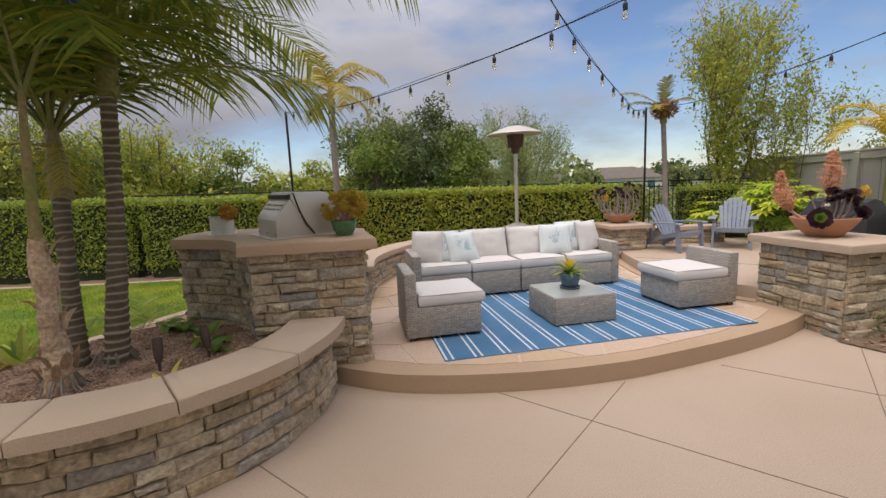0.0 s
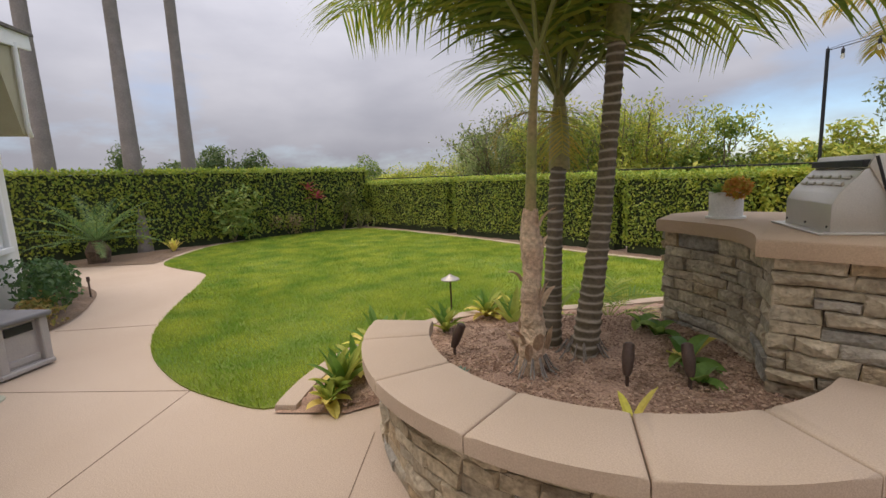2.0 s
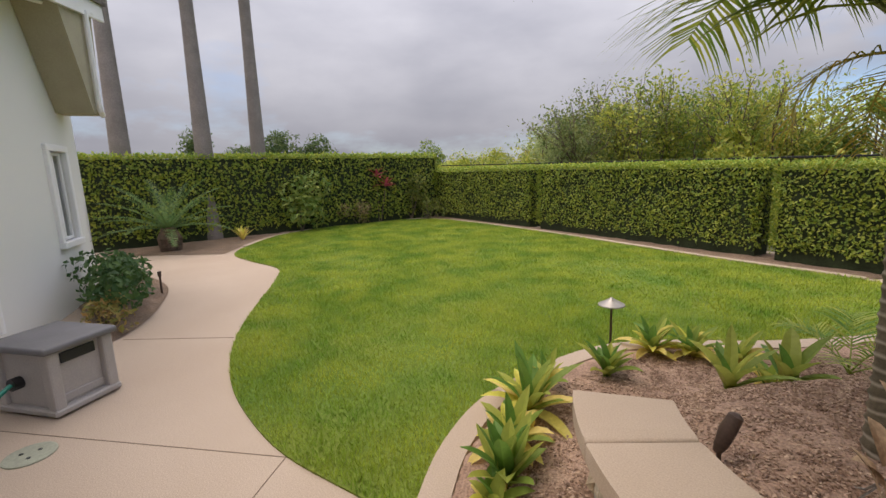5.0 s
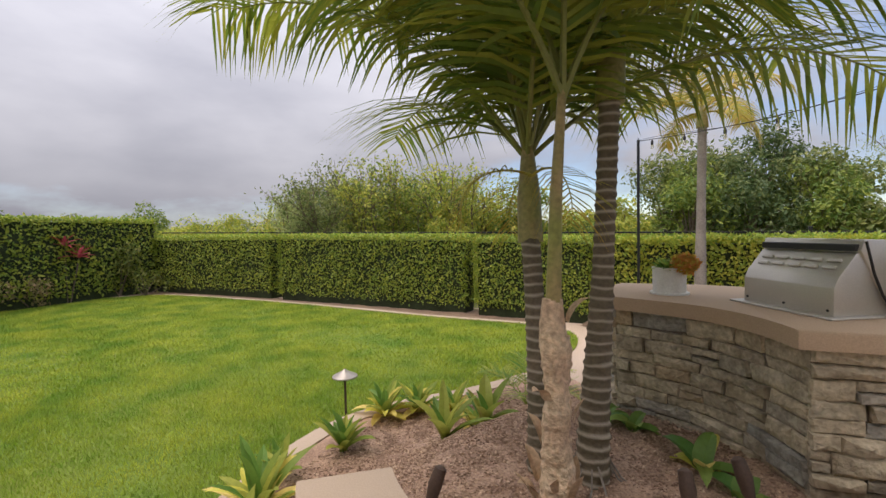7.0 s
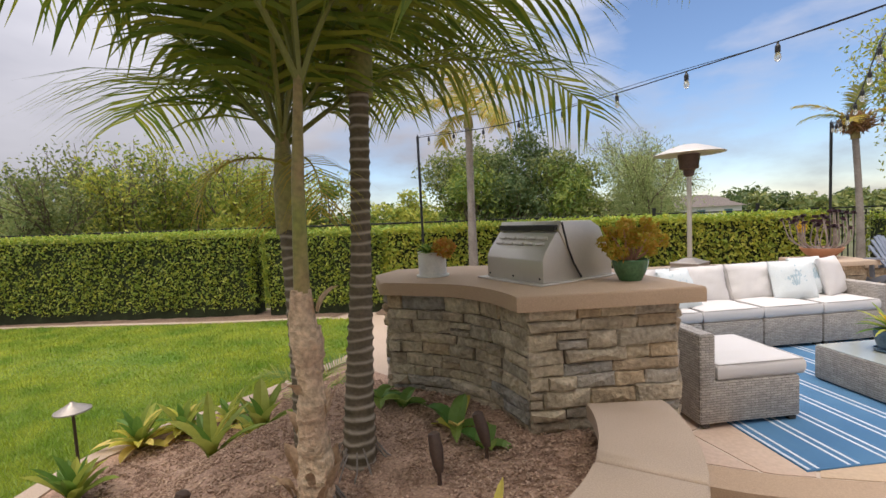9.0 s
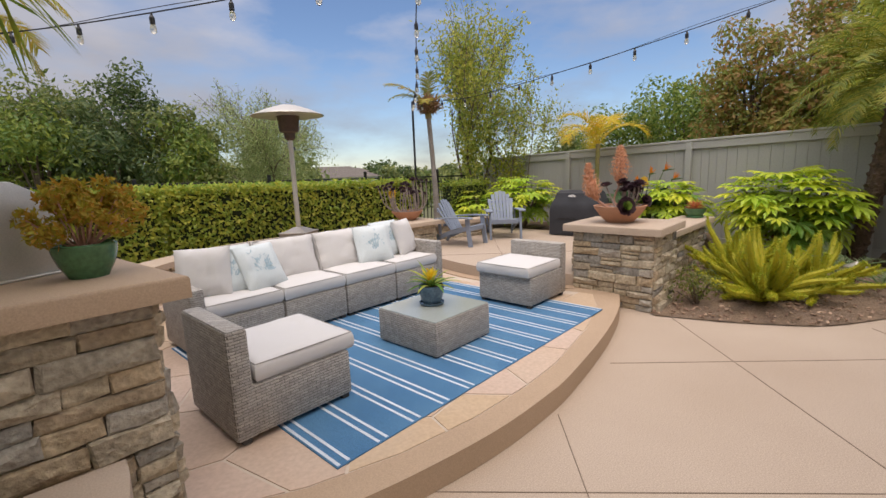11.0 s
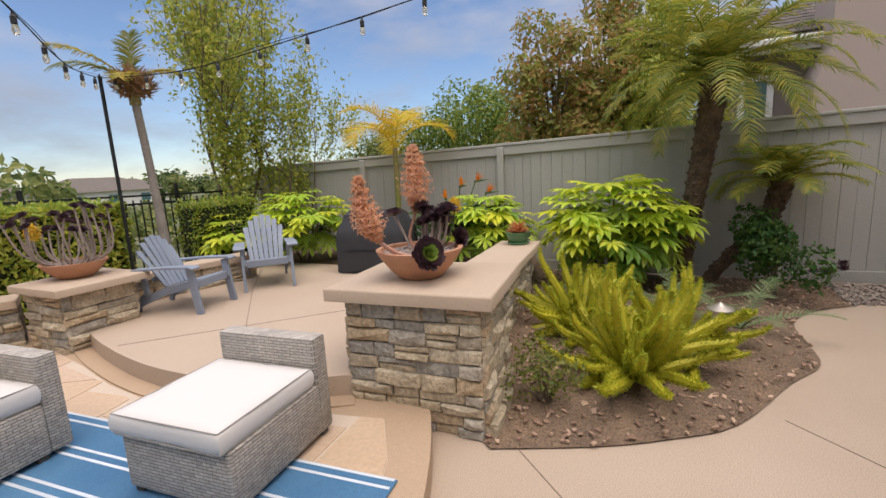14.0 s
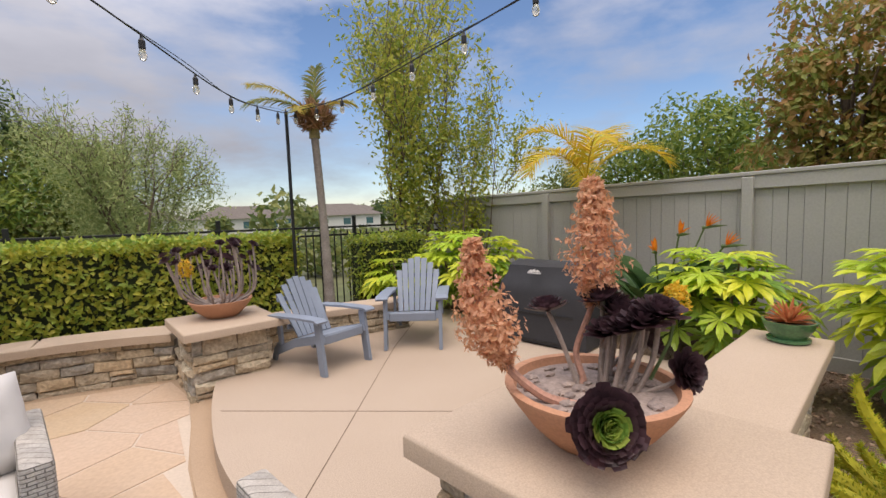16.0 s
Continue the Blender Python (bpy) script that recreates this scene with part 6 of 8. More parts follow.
M_PADDLE = leafy("paddle_leaf", (0.095, 0.165, 0.06), (0.06, 0.115, 0.045), 0.35)
M_ORANGE = leafy("strelitzia_petal", (0.850, 0.260, 0.030), (0.862, 0.184, 0.023), 0.4)
M_STALK = pbr("green_stalk", (0.10, 0.15, 0.05), 0.6, 0.2)
def strelitzia(label, base, n, height, seed, flowers):
    s = thing("bird_of_paradise", label, "plant", Matrix.Translation(base), "birds of paradise")
    rnd = random.Random(seed)
    bm, st = bmesh.new(), bmesh.new()
    for i in range(n):
        a, lean, h = i * 2.39996, rnd.uniform(0.2, 1.0), height * rnd.uniform(0.4, 0.8)
        d = Vector((math.cos(a), math.sin(a), 0))
        b0, b1 = Vector((0, 0, 0)) + d * 0.08, d * (0.08 + h * lean * 0.7) + Vector((0, 0, h * 0.75))
        tube(st, [b0, b0.lerp(b1, 0.5) + Vector((0, 0, 0.03)), b1], [0.012, 0.009, 0.007], 5)
        strap_leaf(bm, b1, a + rnd.uniform(-0.3, 0.3), 1.15 - lean * 0.5, height * rnd.uniform(0.4, 0.52), 0.21, rnd.uniform(0.2, 1.2), 6, 0.22)
    part("leaves", bm, M_PADDLE, s)
    part("leaf_stalks", st, M_STALK, s)
    for k, (a, r, h) in enumerate(flowers):
        d = Vector((math.cos(a), math.sin(a), 0))
        tip = d * r + Vector((0, 0, h))
        bm = bmesh.new()
        tube(bm, [d * 0.05, d * r * 0.5 + Vector((0, 0, h * 0.6)), tip], 0.008, 5)
        fl = part("flower_stalk", bm, M_STALK, s)
        bm = bmesh.new()
        tube(bm, [tip - d * 0.02, tip + d * 0.09 + Vector((0, 0, 0.015)), tip + d * 0.19 + Vector((0, 0, 0.02))], [0.016, 0.014, 0.001], 6)
        part("beak", bm, M_STALK, fl)
        bm = bmesh.new()
        for j in range(5):
            strap_leaf(bm, tip + d * 0.02, a + rnd.uniform(-0.6, 0.6), 1.5 - 0.22 * j, 0.15, 0.035, 0.2, 3, 0.3)
        part("petals", bm, M_ORANGE, fl, "bright orange petals")
    return s


strelitzia("bird of paradise with orange flowers beside the house wall", (5.95, -0.62, 0.03), 46, 1.05, 1, ((0.54, 0.80, 1.03), (0.56, 0.46, 1.02), (3.3, 0.12, 1.06), (1.0, 0.33, 0.55), (0.7, 0.2, 0.88)))
strelitzia("bird of paradise with orange flowers in front of the fence", (7.9, 5.35, 0.25), 34, 1.0, 2, ((4.0, 0.30, 1.1), (5.2, 0.35, 1.15), (3.4, 0.4, 0.95), (4.6, 0.55, 1.0)))
M_LIMELEAF = leafy("lime_leaf", (0.351, 0.405, 0.054), (0.155, 0.264, 0.039))
shrub("leafy_shrub", "yellow-green rounded shrub beside the house wall", (5.15, -0.72, 0.03), (0.36, 0.34, 0.42), 1500, 0.06, M_LIMELEAF, 8, 0.6, lumps=10)
tw = thing("dry_twigs", "bare pale twigs sticking up from the soil bed", "twigs", Matrix.Translation((5.75, -0.48, 0.03)))
bm = bmesh.new()
rr = random.Random(8)
for k in range(9):
    a = rr.uniform(0, 6.28)
    tube(bm, [(0.04 * math.cos(a), 0.04 * math.sin(a), 0), (0.1 * math.cos(a), 0.1 * math.sin(a), 0.13), (0.2 * math.cos(a + 0.3), 0.2 * math.sin(a + 0.3), rr.uniform(0.15, 0.3))], [0.006, 0.005, 0.002], 4)
part("branchwork", bm, M_PALMGREY, tw)

# pygmy date palms by the fence
M_DATEBARK = pbr("date_palm_bark", (0.16, 0.105, 0.07), 0.95, 0.5, 9, 30, 1.0, 0.03, tone=(0.07, 0.05, 0.035))
M_DATE = leafy("date_frond", (0.40, 0.375, 0.055), (0.14, 0.18, 0.03), 0.45)
def date_palm(label, line, r, n, L, seed, low=-0.25):
    p = thing("pygmy_date_palm", label, "palm tree", Matrix.Translation(line[0]), "pygmy date palms")
    rnd = random.Random(seed)
    o = Vector(line[0])
    pts = smooth_line([tuple(Vector(q) - o) for q in line], 8)
    bm = bmesh.new()
    tube(bm, pts, [r * (0.75 + 0.5 * i / len(pts)) for i in range(len(pts))], 10)
    k = 0
    for i, q in enumerate(pts[:-1]):
        for j in range(9):
            a = j * 0.698 + i * 0.35
            rr2 = r * (0.75 + 0.5 * i / len(pts))
            c = Vector(q) + Vector((math.cos(a), math.sin(a), 0)) * rr2 * 0.95 + Vector((0, 0, rnd.uniform(-0.03, 0.03)))
            add_box(bm, c, (0.035, 0.035, 0.05), 0, Matrix.Rotation(a, 4, "Z") @ Matrix.Rotation(0.6, 4, "Y"))
    part("trunk", bm, M_DATEBARK, p, "rough brown trunk with leaf bases")
    top = pts[-1]
    for i in range(n):
        frond(p, top, i * 2.39996, low + (1.35 - low) * i / n, L * rnd.uniform(0.85, 1.1), rnd.uniform(0.9, 1.9), 0.27, 42, M_DATE, seed * 100 + i, 0.9, 0.026, 0.1, 0.010, 0.25)
    return p


date_palm("pygmy date palm with rough brown trunk and feathery crown", [(8.3, 2.48, 0.05), (8.3, 2.37, 1.0), (8.3, 2.24, 2.0), (8.3, 2.20, 2.5)], 0.12, 58, 1.45, 1)
date_palm("leaning pygmy date palm with small feathery crown", [(8.3, 2.22, 0.05), (8.3, 1.92, 0.45), (8.3, 1.66, 0.75), (8.3, 1.54, 1.10), (8.3, 1.52, 1.26)], 0.085, 18, 0.8, 2, 0.15)
gp = thing("golden_palm", "golden cane palm with arching yellow fronds by the fence", "palm tree", Matrix.Translation((8.15, 6.35, 0.25)))
bm = bmesh.new()
tube(bm, [(0, 0, 0), (0, 0, 0.7), (0.02, 0, 1.7)], [0.05, 0.045, 0.04], 8)
part("trunk", bm, M_SHEATH, gp)
M_GOLD = leafy("golden_frond", (0.68, 0.47, 0.03), (0.48, 0.38, 0.03), 0.45)
for i in range(7):
    frond(gp, (0.02, 0, 1.67), i * 2.39996 + 0.6, 0.75 + 0.11 * i, 1.1, 2.2, 0.40, 46, M_GOLD, 900 + i, 0.8, 0.027, 0.2, 0.011)
sg = thing("black_aeonium", "nearly black aeonium rosettes at the fence foot", "succulent", Matrix.Translation((8.45, 0.98, 0.03)))
M_AEON = leafy("aeonium_dark", (0.085, 0.045, 0.052), (0.045, 0.026, 0.034), 0.35)
for k in range(5):
    part("rosette", rosette(bmesh.new(), (0.1 * math.cos(k * 1.3), 0.14 * math.sin(k * 1.3), 0.14 + 0.03 * k), 24, 0.085, 0.035, k, (0.1, 1.3), (-0.2, 0.2), 0.1, 3), M_AEON, sg)

# ---- left side: beds by path and hedge ----
M_SAGO = leafy("sago_leaf", (0.17, 0.26, 0.08), (0.09, 0.16, 0.05), 0.4)
sp = thing("sago_palm", "dark green sago palm with stout trunk before the hedge", "palm", Matrix.Translation((-13.35, 1.72, 0.0)))
bm = bmesh.new()
tube(bm, [(0, 0, 0), (0, 0, 0.3), (0, 0, 0.55)], [0.22, 0.26, 0.14], 12)
part("trunk", bm, M_DATEBARK, sp)
for i in range(26):
    frond(sp, (0, 0, 0.5), i * 2.39996, 0.1 + 1.1 * i / 26, 1.45, 0.7, 0.18, 36, M_SAGO, 1000 + i, 0.1, 0.022, 0.1, 0.012, 0.35)
shrub("broadleaf_shrub", "mid-green broad-leaved shrub before the tall hedge", (-14.3, 5.0, 0.0), (0.75, 0.8, 0.85), 1100, 0.17, leafy("shrub_leaf", (0.32, 0.38, 0.09), (0.15, 0.22, 0.05)), 11, 0.4, lumps=9)
shrub("flowering_shrub", "yellow-green shrub in the garden corner", (-14.5, 8.8, 0.0), (0.45, 0.45, 0.85), 1100, 0.09, M_SMALLLEAF, 12, 0.45, lumps=9)
shrub("dry_shrub", "small brownish dry shrub at the lawn's edge", (-14.6, 6.9, 0.0), (0.45, 0.45, 0.42), 500, 0.08, leafy("dry_leaf", (0.324, 0.230, 0.108), (0.217, 0.186, 0.078)), 13, 0.5)
shrub("dry_shrub", "small olive shrub at the lawn's edge", (-13.9, 9.1, 0.0), (0.5, 0.4, 0.4), 500, 0.08, M_SMALLLEAF, 14, 0.5)
cd = thing("cordyline", "pink-red cordyline on thin stems before the hedge", "plant", Matrix.Translation((-14.55, 7.6, 0.0)))
M_PINK = leafy("cordyline_leaf", (0.500, 0.100, 0.110), (0.322, 0.057, 0.069))
bm = bmesh.new()
for k, (dx, dy, h) in enumerate(((0, 0, 1.45), (0.1, 0.25, 1.15), (-0.1, -0.2, 0.95))):
    tube(bm, [(dx * 0.2, dy * 0.2, 0), (dx, dy, h)], 0.018, 5)
    part("leaf_head", rosette(bmesh.new(), (dx, dy, h), 18, 0.46, 0.075, 60 + k, (0.2, 1.4), (0.3, 1.2)), M_PINK if k < 2 else M_STRAP, cd)
part("branchwork", bm, M_BARK, cd)
clump("bromeliad", "yellow-leaved plant at the foot of a palm", -13.9, 3.35, 0.0, 18, 0.42, 0.07, 140, M_STRAPY)
shrub("ground_cover", "dark green leafy ground cover between house and path", (-8.45, 0.86, 0.02), (0.95, 0.42, 0.34), 1500, 0.085, leafy("cover_leaf", (0.081, 0.162, 0.041), (0.047, 0.093, 0.031)), 15, 0.6, lumps=14)
shrub("low_plant", "reddish-yellow low plant at the end of the bed", (-7.35, 0.72, 0.02), (0.3, 0.25, 0.2), 260, 0.08, leafy("russet_leaf", (0.405, 0.270, 0.081), (0.217, 0.217, 0.062)), 16, 0.4)
M_JADE = leafy("thin_olive_leaf", (0.40, 0.40, 0.09), (0.20, 0.23, 0.05))
tree("small open shrub with thin twigs and yellow-green leaves by the wall", (-3.42, 0.30, 0.0), 0.62, 33, 2200, 0.042, M_JADE, 0.4, 0.018, 5, 3, 0.5, 0.035, 3, 0, 0.35, 0.25)

# ---- trees beyond the fences ----
M_OLIVE = leafy("tree_olive", (0.27, 0.30, 0.09), (0.11, 0.145, 0.045))
M_MIDGREEN = leafy("tree_midgreen", (0.28, 0.35, 0.06), (0.11, 0.165, 0.035))
M_YELLOWGREEN = leafy("tree_yellowgreen", (0.50, 0.50, 0.08), (0.24, 0.29, 0.05))
M_DARKGREEN = leafy("tree_dark", (0.15, 0.20, 0.065), (0.06, 0.095, 0.032))
M_BRONZE_LEAF = leafy("tree_bronze", (0.42, 0.27, 0.09), (0.22, 0.24, 0.05), hue=0.03)
M_PALEGREEN = leafy("tree_pale", (0.40, 0.46, 0.20), (0.25, 0.30, 0.11))
tree("open multi-stemmed tree with pale bark and yellow-green leaves", (7.9, 9.45, 0.2), 5.3, 5, 11500, 0.085, M_YELLOWGREEN, 0.45, 0.05, 4, 3, 0.42, 0.075, 4, 0, 0.22, 0.5, 0.42)
tree("smaller open tree with sparse leaves beside the first", (8.65, 8.8, 0.2), 4.1, 8, 6500, 0.078, M_YELLOWGREEN, 0.45, 0.03, 4, 3, 0.40, 0.07, 4, 0, 0.22, 0.5, 0.42)
for i, (x, y, h, mat) in enumerate(((-4.5, 15.4, 3.9, M_MIDGREEN), (-3.3, 15.8, 3.5, M_YELLOWGREEN), (-5.7, 15.0, 3.4, M_MIDGREEN), (-6.6, 13.6, 3.3, M_YELLOWGREEN), (-1.9, 15.2, 3.4, M_YELLOWGREEN), (-2.6, 15.4, 3.0, M_MIDGREEN), (-7.5, 16.8, 4.3, M_YELLOWGREEN), (-9.2, 17.4, 4.7, M_MIDGREEN))):
    canopy_tree("upright leafy tree just beyond the rear hedge", (x, y, -0.5), h, 1.7, 2600, 0.13, mat, 40 + i, 18, 0.5, 0.1)
for i, (x, y, h, mat) in enumerate(((-0.6, 17.5, 5.2, M_OLIVE), (0.6, 17.6, 6.0, M_OLIVE), (2.2, 17.6, 6.2, M_DARKGREEN), (3.3, 16.9, 4.9, M_OLIVE), (0.0, 16.2, 4.4, M_MIDGREEN), (1.5, 16.2, 4.6, M_DARKGREEN), (3.0, 15.8, 4.1, M_MIDGREEN), (3.9, 15.6, 3.4, M_OLIVE))):
    canopy_tree("dense dark olive tree behind the rear hedge", (x, y, -0.5), h, 3.0, 4600, 0.15, mat, 60 + i, 22, 0.42, 0.1)
for i, (x, y, h) in enumerate(((4.55, 12.9, 4.6),)):
    tree("airy weeping pale green tree behind the rear hedge", (x, y, -0.5), h, 80 + i, 26000, 0.085, M_PALEGREEN, 0.25, 0.06, 4, 3, 0.45, 0.065, 4, 0.32, 0.22, 0.3, 0.36)
for i, (x, y, h, mat) in enumerate(((-15.0, 18.6, 5.6, M_OLIVE), (-13.4, 18.4, 5.2, M_MIDGREEN), (-11.8, 18.4, 5.4, M_OLIVE), (-10.4, 17.6, 4.8, M_YELLOWGREEN), (-18.0, 18.7, 4.3, M_PALEGREEN), (-20.0, 17.2, 3.6, M_YELLOWGREEN), (-23.4, 15.2, 4.0, M_MIDGREEN), (-25.0, 12.8, 3.8, M_OLIVE), (-21.8, 16.2, 3.4, M_YELLOWGREEN), (-16.5, 16.5, 3.0, M_YELLOWGREEN), (-13.0, 15.8, 2.7, M_YELLOWGREEN), (-19.0, 14.0, 2.9, M_YELLOWGREEN), (-6.4, 17.0, 3.6, M_YELLOWGREEN))):
    canopy_tree("sunlit leafy tree beyond the lawn hedge", (x, y, -0.5), h, 2.5, 2800, 0.16, mat, 100 + i, 18, 0.42, 0.12)
for i, (x, y, h) in enumerate(((-30.4, 9.2, 5.0), (-29.4, 11.0, 4.6), (-31.2, 7.6, 4.5))):
    canopy_tree("grey-green spreading tree far behind the hedge", (x, y, -0.5), h, 3.4, 2200, 0.24, M_DARKGREEN, 120 + i, 14, 0.4, 0.3)
tree("narrow dark cypress far behind the hedge", (-36.0, 4.9, -0.5), 5.6, 130, 1200, 0.3, M_DARKGREEN, 0.3, 0.1, 1, 3, 0.15, 0.35, 3, 0, 0.1, 0.8)
for i, (x, y, h, w, mat) in enumerate(((10.7, 4.45, 5.2, 2.1, M_BRONZE_LEAF), (10.9, 3.55, 5.5, 2.1, M_BRONZE_LEAF), (10.8, 2.55, 5.3, 2.0, M_YELLOWGREEN), (11.8, 3.0, 5.6, 2.3, M_OLIVE), (10.3, 2.9, 3.4, 1.5, M_YELLOWGREEN), (10.5, 3.9, 3.5, 1.4, M_BRONZE_LEAF))):
    canopy_tree("bushy bronze-and-green tree over the neighbour's fence", (x, y, -0.2), h, w, 7000, 0.10, mat, 140 + i, 20, 0.5, 0.15)
for i, (x, y, h, w, mat) in enumerate(((15.6, 8.1, 4.8, 3.8, M_MIDGREEN), (14.4, 7.0, 4.7, 3.2, M_MIDGREEN), (17.6, 13.0, 3.9, 3.0, M_OLIVE), (16.2, 9.9, 4.3, 3.6, M_MIDGREEN))):
    canopy_tree("rounded dark green tree beyond the grey fence", (x, y, -0.3), h, w, 5200, 0.15, mat, 150 + i, 22, 0.45, 0.1)

for i, (x, y, h, mat) in enumerate(((-11.4, 12.6, 3.6, M_PALEGREEN), (-10.3, 13.0, 5.0, M_OLIVE), (-9.2, 13.5, 4.9, M_YELLOWGREEN), (-8.1, 14.2, 4.6, M_MIDGREEN), (-7.0, 14.6, 4.7, M_YELLOWGREEN), (-5.9, 15.2, 4.3, M_YELLOWGREEN), (-12.8, 13.4, 3.2, M_YELLOWGREEN), (-14.6, 12.6, 2.7, M_YELLOWGREEN))):
    tree("airy yellow-green tree beyond the lawn hedge", (x, y, -0.5), h, 170 + i, 5200, 0.12, mat, 0.42, 0.06, 4, 3, 0.36, 0.19, 3, 0, 0.28, 0.3, 0.38)

# low scrub and far woods on the hillside
rng = np.random.default_rng(77)
def woods(name, label, a0, a1, d0, d1, n, h, mat, leaf, seed, tall=1.0):
    """Far bushes and trees: many leaf clumps standing on the ground over a sector seen from the garden."""
    rng = np.random.default_rng(seed)
    P, O = [], []
    for k in range(n):
        a, d = radians(rng.uniform(a0, a1)), math.sqrt(rng.uniform(d0 ** 2, d1 ** 2))
        c = np.array((math.sin(a) * d, math.cos(a) * d, -0.5))
        if c[1] < 12.2 and c[0] > -18.0:
            continue
        hh = h * rng.uniform(0.5, 1.15)
        m = 260
        q = rng.normal(0, 1, (m, 3))
        q /= np.linalg.norm(q, axis=1)[:, None]
        lump = 1 + 0.35 * np.array([noise.noise(tuple(v * 2.3 + k)) for v in q])
        P.append(c + (0, 0, hh * 0.5) + q * lump[:, None] * (hh * 0.6, hh * 0.6, hh * 0.5) * rng.uniform(0.6, 1.0, (m, 1)))
        O.append(q)
    o = cloud_part(name, [leaf_cloud(np.concatenate(P), np.concatenate(O) + (0, 0, 0.3), leaf, 0.6, 0.6, seed)], mat)
    tagged(o, label, "woods", kind="stuff")


woods("scrub", "yellow-green scrub on the slope beyond the hedge", -70, -5, 13.5, 24, 70, 2.1, M_YELLOWGREEN, 0.2, 1)
woods("scrub_olive", "olive scrub on the slope beyond the hedge", -75, 45, 15, 30, 70, 2.0, M_OLIVE, 0.24, 2)
woods("far_woods", "distant dark trees on the horizon", -80, 60, 60, 160, 90, 5.0, M_DARKGREEN, 0.9, 3)
woods("far_woods_olive", "distant olive trees on the horizon", -80, 75, 40, 120, 90, 3.6, M_OLIVE, 0.7, 4)

# ---- neighbour's house beyond the grey fence ----
nb = thing("neighbour_house", "taupe stucco house with shingle roof and broad chimney", "house", Matrix.Translation((13.0, 0, -0.3)))
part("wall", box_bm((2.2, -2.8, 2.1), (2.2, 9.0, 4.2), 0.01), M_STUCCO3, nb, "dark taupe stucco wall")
bm = bmesh.new()
ch = [(0.12, 0.3), (0.12, 3.1), (-0.08, 3.72), (-0.08, 7.4), (-1.74, 7.4), (-1.74, 4.05), (-2.13, 3.7), (-2.13, 0.3)]
a = [bm.verts.new((0.0, y, z)) for y, z in ch]
b = [bm.verts.new((1.15, y, z)) for y, z in ch]
bm.faces.new(a)
bm.faces.new(list(reversed(b)))
for i in range(len(ch)):
    bm.faces.new((a[i], a[(i + 1) % len(ch)], b[(i + 1) % len(ch)], b[i]))
bmesh.ops.recalc_face_normals(bm, faces=bm.faces)
part("chimney", bm, M_STUCCO2, nb, "broad stepped taupe stucco chimney")
rv, rfc = [], []
for k in range(9):
    for j in range(58):
        y0 = -7.4 + 0.16 * j + (0.08 if k % 2 else 0)
        x0, z0 = 0.55 + 0.24 * k, 4.18 + 0.115 * k
        i0 = len(rv)
        rv += [(x0, y0, z0 + 0.02), (x0, y0 + 0.155, z0 + 0.02), (x0 + 0.27, y0 + 0.155, z0 + 0.135), (x0 + 0.27, y0, z0 + 0.135), (x0, y0, z0), (x0, y0 + 0.155, z0)]
        rfc += [(i0, i0 + 3, i0 + 2, i0 + 1), (i0, i0 + 1, i0 + 5, i0 + 4)]
raw_part("roof_shingles", rv, rfc, M_SHINGLE, nb, "weathered brown shingle roof")["kind"] = "stuff"
bm = bmesh.new()
pts = [(0.5, 4.12), (2.9, 5.27), (2.9, 5.1), (0.5, 4.0)]
a = [bm.verts.new((x, -7.45, z)) for x, z in pts]
b = [bm.verts.new((x, 1.9, z)) for x, z in pts]
bm.faces.new(a)
bm.faces.new(list(reversed(b)))
for i in range(4):
    bm.faces.new((a[i], a[(i + 1) % 4], b[(i + 1) % 4], b[i]))
bmesh.ops.recalc_face_normals(bm, faces=bm.faces)
part("roof_deck", bm, M_SHINGLE, nb)
part("gutter", box_bm((0.52, -2.8, 4.04), (0.12, 9.2, 0.14), 0.03), M_STUCCO, nb)
part("fascia", box_bm((0.62, -2.8, 3.92), (0.05, 9.2, 0.14), 0.01), M_STUCCO, nb)
M_TEAL = pbr("teal_blind", (0.09, 0.19, 0.20), 0.25, 0.1)
for y0, y1, z0, z1 in ((-3.55, -2.55, 2.35, 3.55), (0.55, 1.15, 2.2, 3.5)):
    w = part("window", box_bm((1.08, (y0 + y1) / 2, (z0 + z1) / 2), (0.06, y1 - y0 - 0.2, z1 - z0 - 0.2)), M_TEAL, nb, "window with teal blind")
    for c, s in (((1.05, y0 + 0.05, (z0 + z1) / 2), (0.1, 0.12, z1 - z0)), ((1.05, y1 - 0.05, (z0 + z1) / 2), (0.1, 0.12, z1 - z0)), ((1.05, (y0 + y1) / 2, z1 - 0.05), (0.1, y1 - y0 - 0.22, 0.12)), ((1.05, (y0 + y1) / 2, z0 + 0.05), (0.1, y1 - y0 - 0.22, 0.12))):
        part("window_frame", box_bm(c, s, 0.008), M_TRIM, w)

